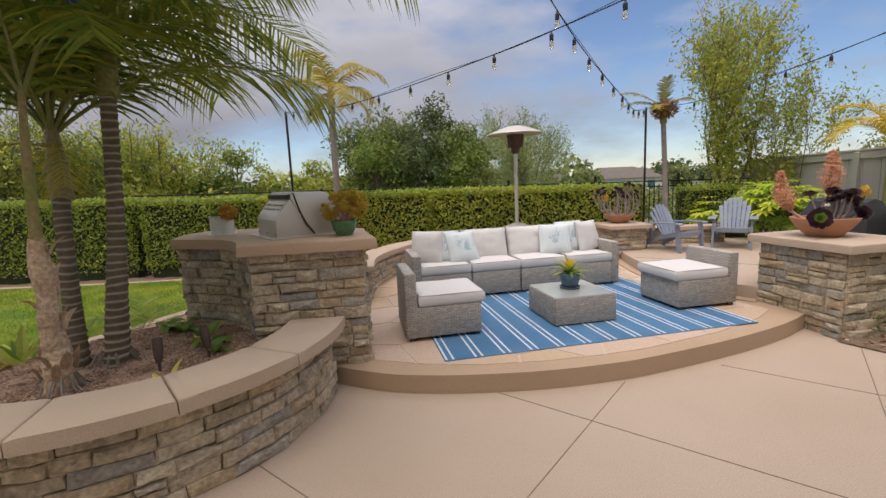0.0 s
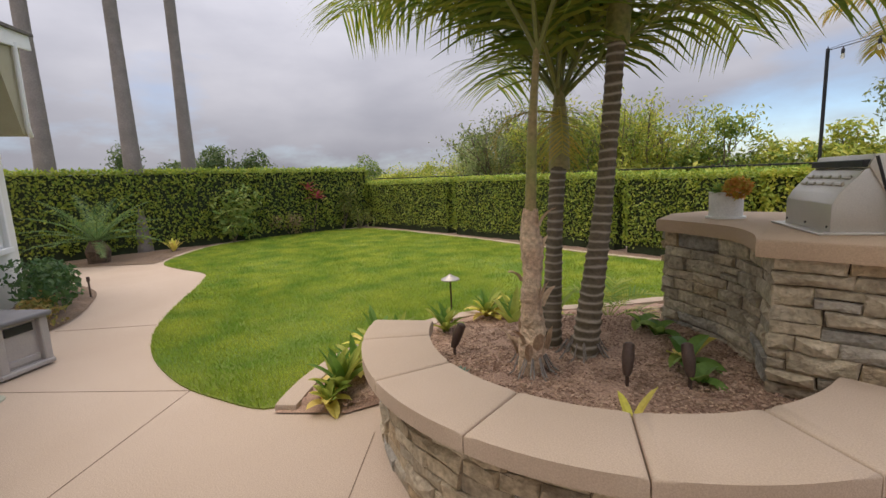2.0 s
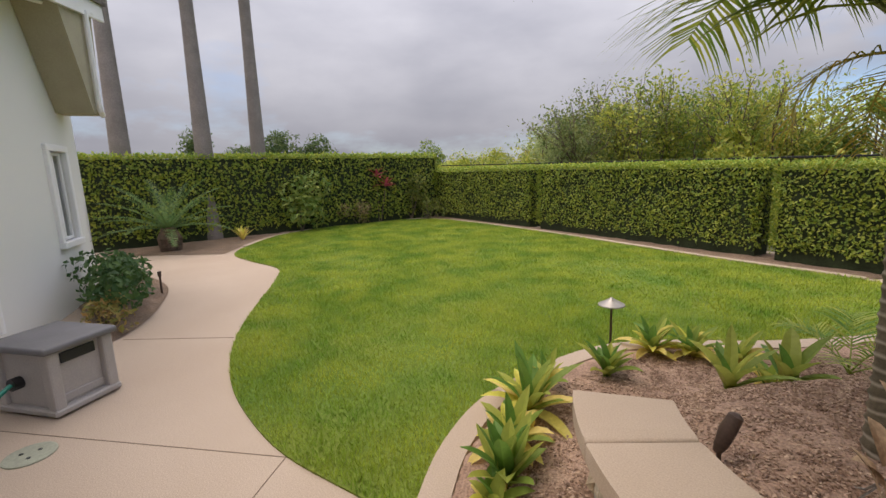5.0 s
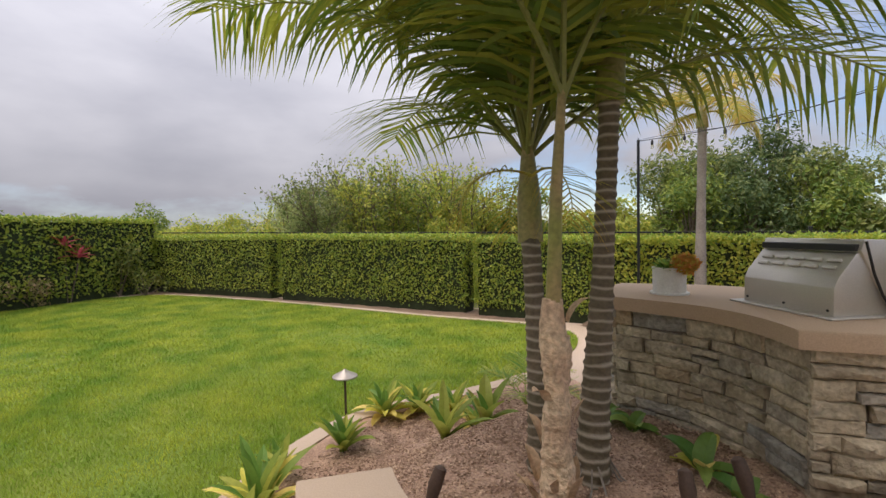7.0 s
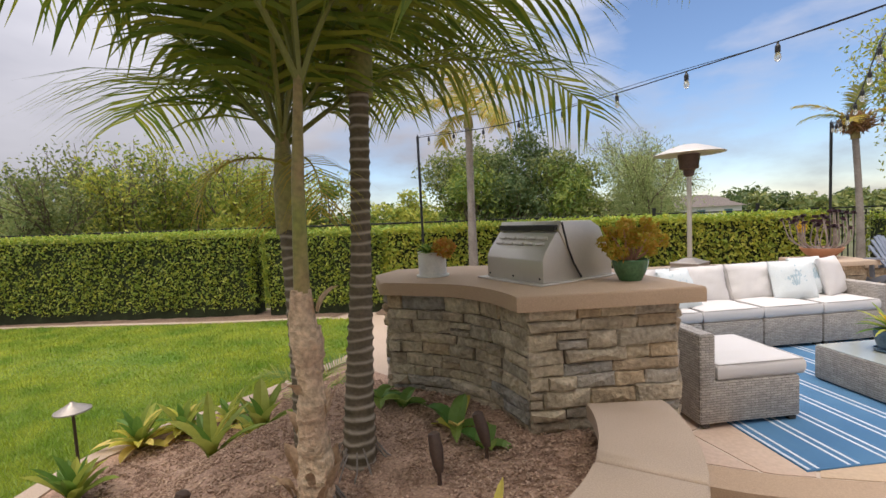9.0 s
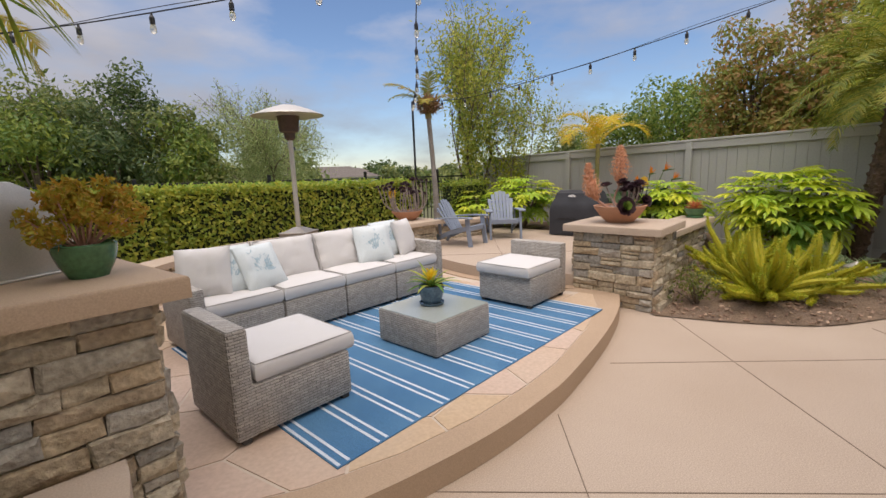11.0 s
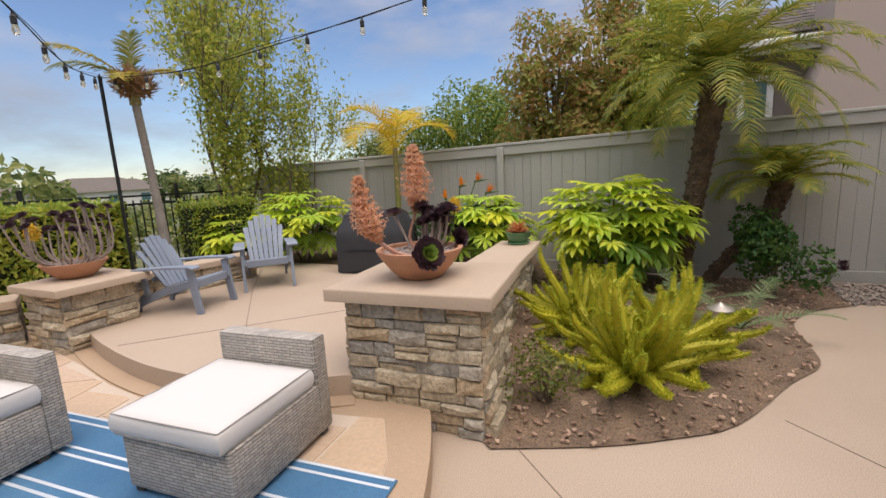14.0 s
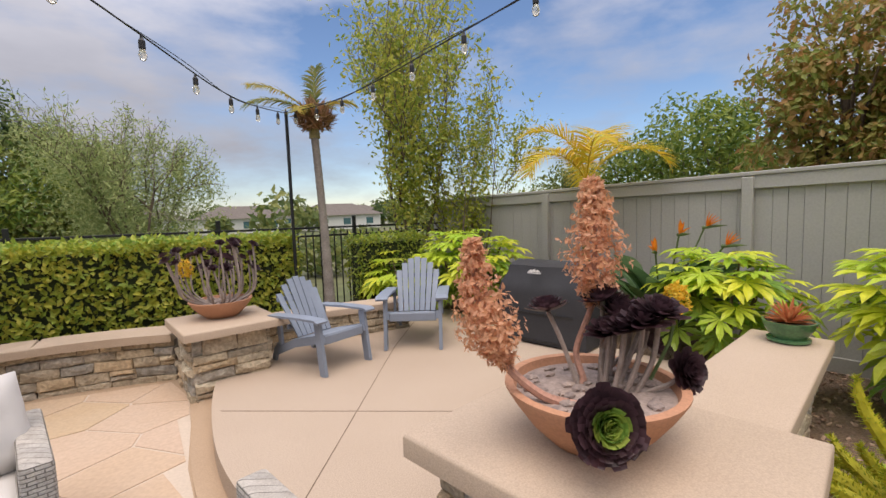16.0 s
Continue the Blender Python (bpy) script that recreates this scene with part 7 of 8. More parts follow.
# low roofs of houses down the slope
for i, (x, y, w, d) in enumerate(((20, 62, 9, 6), (31, 58, 10, 6), (26, 76, 12, 7), (40, 70, 10, 6), (12, 80, 10, 6))):
    h = thing("distant_house", "low distant house with grey hipped roof", "house", Matrix.Translation((x, y, -0.5)), "distant houses")
    part("wall", box_bm((0, 0, 0.9), (w, d, 1.8)), M_STUCCO, h)
    bm = bmesh.new()
    lo = [bm.verts.new(q) for q in ((-w / 2 - 0.4, -d / 2 - 0.4, 1.8), (w / 2 + 0.4, -d / 2 - 0.4, 1.8), (w / 2 + 0.4, d / 2 + 0.4, 1.8), (-w / 2 - 0.4, d / 2 + 0.4, 1.8))]
    r = [bm.verts.new(q) for q in ((-w / 4, 0, 3.3), (w / 4, 0, 3.3))]
    for f in ((lo[0], lo[1], r[1], r[0]), (lo[2], lo[3], r[0], r[1]), (lo[1], lo[2], r[1]), (lo[3], lo[0], r[0])):
        bm.faces.new(f)
    part("roof", bm, M_SHINGLE, h)
    for k in range(3):
        part("window", box_bm((-w / 3 + k * w / 3, -d / 2 - 0.02, 1.0), (1.0, 0.06, 0.8)), M_TEAL, h)

# ---- string lights ----
M_BULB = bpy.data.materials.new("bulb_glass")
M_BULB.use_nodes = True
q = M_BULB.node_tree.nodes["Principled BSDF"]
q.inputs["Base Color"].default_value, q.inputs["Roughness"].default_value, q.inputs["Transmission Weight"].default_value = (0.85, 0.82, 0.72, 1), 0.08, 0.75
for x, y, z0, z1 in ((-1.42, 9.02, 0.1, 3.02), (5.68, 8.98, 0.1, 2.92)):
    p = thing("light_pole", "thin black metal pole holding the string lights", "pole", Matrix.Translation((x, y, z0)), "string light poles")
    bm = bmesh.new()
    tube(bm, [(0, 0, 0), (0, 0, z1 - z0)], 0.022, 8)
    part("pole", bm, M_IRON, p)
    bm = bmesh.new()
    tube(bm, [(0, -0.03, z1 - z0 - 0.03), (0, 0.0, z1 - z0 + 0.03), (0, 0.03, z1 - z0 - 0.03)], 0.006, 5)
    part("hook", bm, M_IRON, p)


def strand(pts, n, label):
    s = thing("string_lights", label, "string lights")
    line = smooth_line(pts, 14)
    bm = bmesh.new()
    tube(bm, line, 0.0055, 5)
    tube(bm, [(x, y, z + 0.012 + 0.02 * math.sin(i * 0.35)) for i, (x, y, z) in enumerate(line)], 0.003, 4)
    part("cable", bm, M_BLACK, s)
    L = np.array(line)
    cum = np.concatenate([[0], np.cumsum(np.linalg.norm(np.diff(L, axis=0), axis=1))])
    for k in range(n):
        d = cum[-1] * (k + 0.5) / n
        p = [float(np.interp(d, cum, L[:, c])) for c in range(3)]
        bm = bmesh.new()
        lathe(bm, [(0.008, -0.085), (0.019, -0.08), (0.019, -0.035), (0.010, -0.02), (0.006, 0.0)], 10, p)
        so = part("socket", bm, M_BLACK, s)
        bm = bmesh.new()
        lathe(bm, [(0.004, -0.152), (0.018, -0.142), (0.024, -0.12), (0.019, -0.095), (0.013, -0.082)], 10, p)
        soften(part("bulb", bm, M_BULB, so, "clear glass bulb"))
    return s


strand([(-1.42, 9.02, 3.0), (-0.1, 7.1, 2.80), (1.40, 5.0, 2.84), (2.7, 3.1, 3.0), (3.9, 1.3, 3.25), (5.2, -0.5, 3.62)], 17, "black string lights from the pole by the island to the house")
strand([(5.68, 8.98, 2.9), (4.75, 7.8, 2.72), (3.85, 6.6, 2.76), (2.40, 4.8, 2.96), (0.9, 2.7, 3.2), (-0.9, 0.2, 3.5), (-1.6, -0.8, 3.6)], 19, "black string lights from the far pole to the house")
strand([(5.68, 8.98, 2.9), (5.66, 7.4, 2.78), (5.65, 5.6, 2.86), (5.75, 3.5, 3.08), (5.98, 1.6, 3.4), (6.15, -0.46, 3.75)], 16, "black string lights from the far pole to the gable")
strand([(6.15, -0.46, 3.72), (6.9, -0.44, 3.42), (7.8, -0.42, 3.05)], 5, "black string lights pinned along the rake board")

# ---- Adirondack chairs ----
def slat_bm(pts, w, th):
    """A thin board bent along points in the x-z plane."""
    bm = bmesh.new()
    rows = []
    for i, (x, z) in enumerate(pts):
        a, b = pts[max(0, i - 1)], pts[min(len(pts) - 1, i + 1)]
        d = Vector((b[0] - a[0], 0, b[1] - a[1])).normalized()
        nrm = Vector((-d.z, 0, d.x)) * th / 2
        c = Vector((x, 0, z))
        rows.append([bm.verts.new(c + nrm + Vector((0, -w / 2, 0))), bm.verts.new(c + nrm + Vector((0, w / 2, 0))), bm.verts.new(c - nrm + Vector((0, w / 2, 0))), bm.verts.new(c - nrm + Vector((0, -w / 2, 0)))])
    for r, s in zip(rows, rows[1:]):
        for k in range(4):
            bm.faces.new((r[k], r[(k + 1) % 4], s[(k + 1) % 4], s[k]))
    bm.faces.new(list(reversed(rows[0])))
    bm.faces.new(rows[-1])
    bmesh.ops.recalc_face_normals(bm, faces=bm.faces)
    return bm


def adirondack(m, label):
    """Faces +x: fan back of slats, sloped slat seat, broad arms."""
    c = thing("adirondack_chair", label, "chair", m, "adirondack chairs")
    for k in range(7):
        o = k - 3
        top = 0.60 - 0.018 * o * o
        pts = [(-0.02 - 0.29 * t, 0.30 + t * top) for t in (0, 0.35, 0.7, 1.0)]
        bm = slat_bm(pts, 0.062, 0.016)
        for v in bm.verts:
            t = (v.co.z - 0.30) / 0.6
            v.co.y = v.co.y * (0.85 + 0.3 * t) + o * (0.062 + 0.018 * t)
            v.co.x += 0.006 * abs(o)
        part("back_slat", bm, M_CHAIR, c)
    for z, w in ((0.40, 0.50), (0.68, 0.53)):
        part("back_rail", box_bm((-0.06 - 0.29 * (z - 0.3) / 0.6 - 0.03, 0, z), (0.022, w, 0.05), 0.005), M_CHAIR, c)
    for k in range(6):
        x = 0.0 + 0.088 * k
        part("seat_slat", box_bm((x, 0, 0.285 + 0.10 * k / 5), (0.078, 0.50, 0.018), 0.005, Matrix.Rotation(radians(-11), 4, "Y")), M_CHAIR, c)
    part("front_apron", box_bm((0.475, 0, 0.345), (0.02, 0.50, 0.09), 0.006), M_CHAIR, c)
    for s in (-1, 1):
        part("side_rail", slat_bm([(-0.36, 0.10), (0.0, 0.25), (0.49, 0.37)], 0.022, 0.085), M_CHAIR, c).location = (0, s * 0.262, 0)
        bm = slat_bm([(0.505, 0.0), (0.475, 0.22), (0.44, 0.54)], 0.035, 0.085)
        part("front_leg", bm, M_CHAIR, c).location = (0, s * 0.292, 0)
        part("back_leg", slat_bm([(-0.40, 0.0), (-0.36, 0.12), (-0.27, 0.20)], 0.03, 0.06), M_CHAIR, c).location = (0, s * 0.25, 0)
        part("armrest", slat_bm([(-0.28, 0.53), (0.2, 0.56), (0.50, 0.565), (0.545, 0.545)], 0.13, 0.022), M_CHAIR, c).location = (0, s * 0.315, 0)
        part("arm_post", slat_bm([(-0.20, 0.22), (-0.22, 0.53)], 0.028, 0.06), M_CHAIR, c).location = (0, s * 0.285, 0)
    return c


adirondack(Matrix.Translation((5.16, 7.30, U_Z)) @ Matrix.Rotation(math.atan2(-0.97, 0.22), 4, "Z") @ Matrix.Scale(0.85, 4), "weathered blue-grey resin Adirondack chair beside the low wall")
adirondack(Matrix.Translation((6.28, 7.22, U_Z)) @ Matrix.Rotation(math.atan2(-0.74, -0.67), 4, "Z") @ Matrix.Scale(0.92, 4), "weathered blue-grey resin Adirondack chair on the upper patio")

# ---- covered barbecue ----
bq = thing("covered_barbecue", "barbecue under a fitted charcoal cover with white emblem", "barbecue", Matrix.Translation((7.16, 6.12, U_Z)) @ Matrix.Rotation(radians(8), 4, "Z") @ Matrix.Diagonal((0.82, 0.74, 0.9, 1)))
bm = bmesh.new()
bmesh.ops.create_cube(bm, size=1.0)
bmesh.ops.subdivide_edges(bm, edges=bm.edges[:], cuts=7, use_grid_fill=True)
for v in bm.verts:
    x, y, z = v.co.x * 2, v.co.y * 2, v.co.z + 0.5
    top = 1 - 0.35 * ramp(abs(x), 0.3, 1.0) * ramp(z, 0.62, 0.9)
    w = 1 + 0.05 * (1 - z) + 0.02 * noise.noise((x * 3, y * 4, z * 3)) - 0.16 * ramp(z, 0.65, 1.0) * (abs(y) > 0.2)
    v.co = (x * 0.31 * w * (1 - 0.25 * ramp(z, 0.6, 1)), y * 0.62 * w, 0.02 + z * 0.88 * (1 - 0.06 * abs(x) * ramp(z, 0.6, 1)) + 0.012 * noise.noise((x * 4, y * 5, z * 5)))
soften(part("cover", bm, M_COVER, bq, "draped charcoal fabric cover"), 50)
for k, (y, z, w) in enumerate(((0.0, 0.60, 0.26), (0.0, 0.30, 0.2))):
    part("strap" if k else "hem", box_bm((-0.33, y, z - 0.25), (0.012, w * 3.6, 0.012)), M_BLACK, bq)
bm = bmesh.new()
for k in range(3):
    vs = [bm.verts.new((-0.303, 0.02 + 0.05 * k + d, 0.795 + h)) for d, h in ((-0.045, 0), (0, 0.032 + 0.01 * (k == 1)), (0.045, 0))]
    bm.faces.new(vs)
add_box(bm, (-0.303, 0.07, 0.785), (0.004, 0.20, 0.010))
part("emblem", bm, M_TRIM, bq, "white peak-shaped emblem")
for k in range(2):
    for s in (-1, 1):
        part("foot", box_bm((0.22 * (2 * k - 1), s * 0.5, 0.015), (0.06, 0.06, 0.03), 0.005), M_BLACK, bq)

# ---- bowls of succulents on the pillars ----
def bowl(name, label, m, r, h, seed):
    b = thing(name, label, "planter bowl", m, "terracotta bowls")
    bm = bmesh.new()
    lathe(bm, [(r * 0.42, 0.0), (r * 0.5, 0.004), (r * 0.72, h * 0.35), (r * 0.90, h * 0.72), (r, h * 0.97), (r, h), (r * 0.90, h), (r * 0.86, h * 0.84)], 40)
    soften(part("bowl", bm, M_TERRA, b, "shallow terracotta bowl"))
    bm = bmesh.new()
    lathe(bm, [(r * 0.84, h * 0.70), (r * 0.87, h * 0.86)], 24)
    part("soil", bm, M_PEBBLE, b)
    rnd = random.Random(seed)
    for k in range(70):
        a, q = rnd.uniform(0, 6.28), math.sqrt(rnd.random()) * r * 0.78
        bm = bmesh.new()
        bmesh.ops.create_icosphere(bm, subdivisions=1, radius=0.016 * rnd.uniform(0.6, 1.4), matrix=Matrix.Translation((q * math.cos(a), q * math.sin(a), h * 0.885)) @ Matrix.Diagonal((1.5, 1, 0.6, 1)))
        part("pebble", bm, M_PEBBLE, b)
    return b


M_PEBBLE = pbr("pebble_mauve", (0.42, 0.33, 0.285), 0.85, 0.3, 30, 90, 0.3, tone=(0.20, 0.16, 0.15), per="object", spread=0.6)
M_STEM = pbr("succulent_stem", (0.34, 0.28, 0.25), 0.85, 0.3, 20, 80, 0.4)
M_STEMPINK = pbr("flower_stem", (0.50, 0.27, 0.20), 0.75, 0.3, 15, 80, 0.3)
M_PLUME = leafy("dried_flower", (0.74, 0.45, 0.28), (0.58, 0.29, 0.18), 0.7, 1.0, 0.015)
M_YELLOWFL = leafy("yellow_flower", (0.720, 0.470, 0.030), (0.632, 0.437, 0.046))
M_AEONG = leafy("aeonium_green_heart", (0.270, 0.365, 0.068), (0.202, 0.310, 0.062))
bn = bowl("succulent_bowl", "terracotta bowl with dark aeoniums and dried orange flower spikes", Matrix.Translation((4.75, 4.20, 0.892)), 0.285, 0.19, 2)


def spike(parent, line, r, head, seed):
    """A dried flower spike: a thick stem and a tapering head of short branchlets."""
    ln = smooth_line(line, 8)
    bm = bmesh.new()
    tube(bm, ln, [r * (1 - 0.4 * i / len(ln)) for i in range(len(ln))], 7)
    st = part("flower_stem", bm, M_STEMPINK, parent, "curved pinkish stem")
    rng = np.random.default_rng(seed)
    n = 2600
    i0 = int(len(ln) * head[0])
    seg = np.array(ln[i0:])
    t = rng.uniform(0, 1, n)
    c = np.stack([np.interp(t, np.linspace(0, 1, len(seg)), seg[:, k]) for k in range(3)], 1)
    ax = (seg[-1] - seg[0]) / np.linalg.norm(seg[-1] - seg[0])
    q = rng.normal(0, 1, (n, 3))
    q -= (q @ ax)[:, None] * ax
    q /= np.linalg.norm(q, axis=1)[:, None]
    ang = np.round(np.arctan2(q[:, 1], q[:, 0]) * 2.4) / 2.4
    w = head[1] * np.clip(np.minimum(t / 0.28, 1) ** 0.7 * (1.06 - t) ** 0.75, 0.05, 1) * rng.uniform(0.25, 1, n) ** 0.5
    w *= 0.78 + 0.3 * np.sin(t * 62 + ang)
    p = c + q * w[:, None] + np.array((0, 0, 1)) * (w * 0.35)[:, None]
    cloud_part("flower_head", [leaf_cloud(p, q + ax * 0.5, 0.022, 0.5, 0.6, seed)], M_PLUME, st, "dried orange-brown flower head")
    return st


spike(bn, [(-0.12, -0.02, 0.15), (-0.20, 0.06, 0.19), (-0.27, 0.16, 0.30), (-0.31, 0.20, 0.46), (-0.32, 0.22, 0.66)], 0.017, (0.45, 0.14), 1)
spike(bn, [(-0.02, 0.10, 0.15), (0.02, 0.05, 0.17), (0.06, 0.10, 0.26), (0.10, 0.06, 0.44), (0.11, 0.06, 0.66), (0.10, 0.06, 0.84)], 0.013, (0.58, 0.145), 2)


def aeonium(parent, stem, r, seed, mat, n=70, face=(0, 0, 1), heart=None):
    """A rosette of spoon leaves on a bare stem."""
    bm = bmesh.new()
    tube(bm, smooth_line(stem, 5), 0.0085, 6)
    st = part("stem", bm, M_STEM, parent)
    for nm, k0, k1, m2 in (("rosette", 0, n, mat),) if heart is None else (("rosette", 0, int(n * 0.55), mat), ("rosette_heart", int(n * 0.55), n, heart)):
        bm = bmesh.new()
        rnd = random.Random(seed)
        for i in range(k0, k1):
            f = i / n
            strap_leaf(bm, (0, 0, 0.01 * f), i * 2.39996, 0.12 + 1.25 * f ** 1.3, r * (1.0 - 0.55 * f) * rnd.uniform(0.9, 1.05), r * 0.62 * (1 - 0.4 * f), -0.35, 5, 0.10, r * 0.3)
        bmesh.ops.transform(bm, matrix=Matrix.Translation(stem[-1]) @ Vector((0, 0, 1)).rotation_difference(Vector(face)).to_matrix().to_4x4(), verts=bm.verts)
        part(nm, bm, m2, st)["kind"] = "stuff"
    return st


aeonium(bn, [(-0.06, -0.06, 0.15), (-0.18, -0.15, 0.24), (-0.25, -0.18, 0.20)], 0.115, 3, M_AEON, 110, (-0.6, -0.75, 0.25), M_AEONG)
aeonium(bn, [(0.04, -0.02, 0.15), (0.05, 0.0, 0.26), (0.12, -0.02, 0.38)], 0.10, 4, M_AEON, 50, (0.2, -0.2, 1))
aeonium(bn, [(0.06, -0.05, 0.15), (0.12, -0.06, 0.25), (0.20, -0.06, 0.34)], 0.11, 5, M_AEON, 50, (0.6, 0.1, 0.7))
aeonium(bn, [(0.08, -0.10, 0.15), (0.15, -0.18, 0.19), (0.19, -0.20, 0.23)], 0.085, 6, M_AEON, 60, (-0.3, -0.9, 0.3))
aeonium(bn, [(0.0, 0.05, 0.15), (0.0, 0.12, 0.30), (-0.02, 0.16, 0.40)], 0.09, 7, M_AEON, 50, (0, 0.2, 1))
aeonium(bn, [(0.10, 0.02, 0.15), (0.20, 0.03, 0.2), (0.27, -0.05, 0.26)], 0.075, 8, M_AEON, 40, (0.7, -0.5, 0.4))
for k in range(9):         # upright blackish aeoniums behind the open one
    a = 0.55 * k
    x, y = 0.13 + 0.09 * math.cos(a), -0.06 + 0.09 * math.sin(a)
    aeonium(bn, [(x * 0.7, y * 0.7, 0.15), (x, y, 0.27), (x * 1.1, y * 1.1, 0.34 + 0.025 * (k % 5))], 0.075 + 0.008 * (k % 3), 60 + k, M_AEON, 40, (0.3 * math.cos(a), 0.3 * math.sin(a), 1))
bm = bmesh.new()
tube(bm, [(0.16, -0.10, 0.15), (0.24, -0.14, 0.30), (0.26, -0.15, 0.40)], 0.006, 5)
yf = part("flower_stem", bm, M_STALK, bn)
q = rng.normal(0, 1, (300, 3))
q /= np.linalg.norm(q, axis=1)[:, None]
cloud_part("yellow_flower", [leaf_cloud(q * (0.035, 0.035, 0.05) + (0.26, -0.15, 0.44), q, 0.02, 0.5, 0.5, 4)], M_YELLOWFL, yf, "yellow flower head")

b2 = bowl("succulent_bowl", "terracotta bowl with leggy pale stems and black aeonium heads", Matrix.Translation((4.50, 7.80, 0.75)), 0.265, 0.155, 5)
rr = random.Random(21)
for k in range(30):
    a, L = k * 2.39996, rr.uniform(0.32, 0.60)
    d = Vector((math.cos(a), math.sin(a), 0))
    s = rr.uniform(0.1, 0.75)
    pts = [tuple(d * 0.12 + Vector((0, 0, 0.12))), tuple(d * (0.12 + L * s * 0.6) + Vector((rr.uniform(-0.05, 0.05), rr.uniform(-0.05, 0.05), 0.14 + L * 0.2))), tuple(d * (0.08 + L * s * 0.9) + Vector((0, 0, 0.17 + L * (1.0 - s * 0.42))))]
    aeonium(b2, pts, rr.uniform(0.05, 0.075), 30 + k, M_AEON, 34, tuple(d * 0.6 + Vector((0, 0, 1))))
q = rng.normal(0, 1, (260, 3))
q /= np.linalg.norm(q, axis=1)[:, None]
cloud_part("yellow_flower", [leaf_cloud(q * (0.05, 0.05, 0.07) + (-0.25, 0.05, 0.46), q, 0.03, 0.5, 0.5, 6)], M_YELLOWFL, b2, "yellow flower head")

# small pot at the end of the wing wall
wp = thing("succulent_pot", "small dark green pot of orange-tipped succulents on the wall", "potted plant", Matrix.Translation((7.02, 4.16, 0.722)))
bm = bmesh.new()
lathe(bm, [(0.10, 0.0), (0.12, 0.01), (0.12, 0.025), (0.095, 0.03), (0.14, 0.10), (0.15, 0.14), (0.135, 0.14), (0.13, 0.12)], 26)
soften(part("pot", bm, M_GLAZEG, wp))
bm = bmesh.new()
lathe(bm, [(0.125, 0.11), (0.13, 0.125)], 18)
part("soil", bm, M_POTSOIL, wp)
part("leaves", rosette(bmesh.new(), (0, 0, 0.12), 70, 0.17, 0.022, 9, (0.1, 1.2), (-0.2, 0.5)), leafy("orange_succulent", (0.500, 0.200, 0.060), (0.402, 0.138, 0.069)), wp, "orange pencil-like leaves")

# pots on the island
pw = thing("succulent_pot", "white drum pot with trailing orange and green succulents", "potted plant", Matrix.Translation((-1.22, 4.70, 1.187)))
bm = bmesh.new()
lathe(bm, [(0.125, 0.0), (0.125, 0.012), (0.105, 0.014), (0.107, 0.17), (0.112, 0.175), (0.112, 0.185), (0.098, 0.185), (0.096, 0.16)], 30)
soften(part("pot", bm, M_POTWHITE, pw))
bm = bmesh.new()
lathe(bm, [(0.09, 0.15), (0.095, 0.165)], 18)
part("soil", bm, M_POTSOIL, pw)
for i, (a, r, n, mt) in enumerate(((0.3, 0.05, 26, M_STRAP), (2.4, 0.05, 26, M_STRAP), (4.4, 0.05, 24, M_AEONG))):
    part("leaves", rosette(bmesh.new(), (r * math.cos(a), r * math.sin(a), 0.165), n, 0.10, 0.03, 150 + i, (0.1, 1.2), (-0.2, 0.8)), mt, pw)
q = rng.normal(0, 1, (700, 3))
q /= np.linalg.norm(q, axis=1)[:, None]
M_RUSTLEAF = leafy("rust_succulent", (0.550, 0.240, 0.050), (0.460, 0.322, 0.057))
cloud_part("trailing_growth", [leaf_cloud(q * (0.075, 0.075, 0.06) + (0.09, -0.08, 0.215), q, 0.03, 0.5, 0.5, 8)], M_RUSTLEAF, pw, "orange trailing succulent")
pg = thing("succulent_pot", "round green glazed pot with bushy amber succulent", "potted plant", Matrix.Translation((0.0, 4.02, 1.187)))
bm = bmesh.new()
lathe(bm, [(0.065, 0.0), (0.07, 0.012), (0.09, 0.05), (0.103, 0.095), (0.107, 0.125), (0.098, 0.132), (0.092, 0.11)], 30)
soften(part("pot", bm, M_GLAZEG, pg, "green glazed pot"))
bm = bmesh.new()
lathe(bm, [(0.085, 0.10), (0.09, 0.115)], 18)
part("soil", bm, M_POTSOIL, pg)
bm = bmesh.new()
P, O = [], []
rr = random.Random(5)
for k in range(26):
    a, e, L = rr.uniform(0, 6.28), rr.uniform(0.35, 1.45), rr.uniform(0.12, 0.25)
    d = Vector((math.cos(a) * math.cos(e), math.sin(a) * math.cos(e), math.sin(e)))
    tip = Vector((0, 0, 0.12)) + d * L
    tube(bm, [(0.02 * math.cos(a), 0.02 * math.sin(a), 0.11), tuple(tip)], 0.004, 4)
    v = rng.normal(0, 1, (120, 3))
    v /= np.linalg.norm(v, axis=1)[:, None]
    P.append(v * 0.035 + np.array(tip))
    O.append(v)
part("branchwork", bm, M_STEMPINK, pg)
cloud_part("foliage", [leaf_cloud(np.concatenate(P), np.concatenate(O), 0.026, 0.5, 0.6, 9)], leafy("amber_succulent", (0.460, 0.270, 0.030), (0.345, 0.276, 0.034)), pg, "amber and olive foliage")

# ---- garden lights ----
def path_light(x, y, z, h):
    p = thing("path_light", "bronze path light with shallow cone hat", "garden light", Matrix.Translation((x, y, z)), "path lights")
    bm = bmesh.new()
    tube(bm, [(0, 0, -0.02), (0, 0, h)], 0.009, 8)
    part("stake", bm, M_BRONZE, p)
    bm = bmesh.new()
    lathe(bm, [(0.10, h - 0.005), (0.098, h + 0.003), (0.05, h + 0.028), (0.018, h + 0.045), (0.008, h + 0.058), (0.012, h + 0.035), (0.06, h + 0.012)], 28)
    soften(part("hat", bm, M_STEEL2, p, "weathered cone hat"))


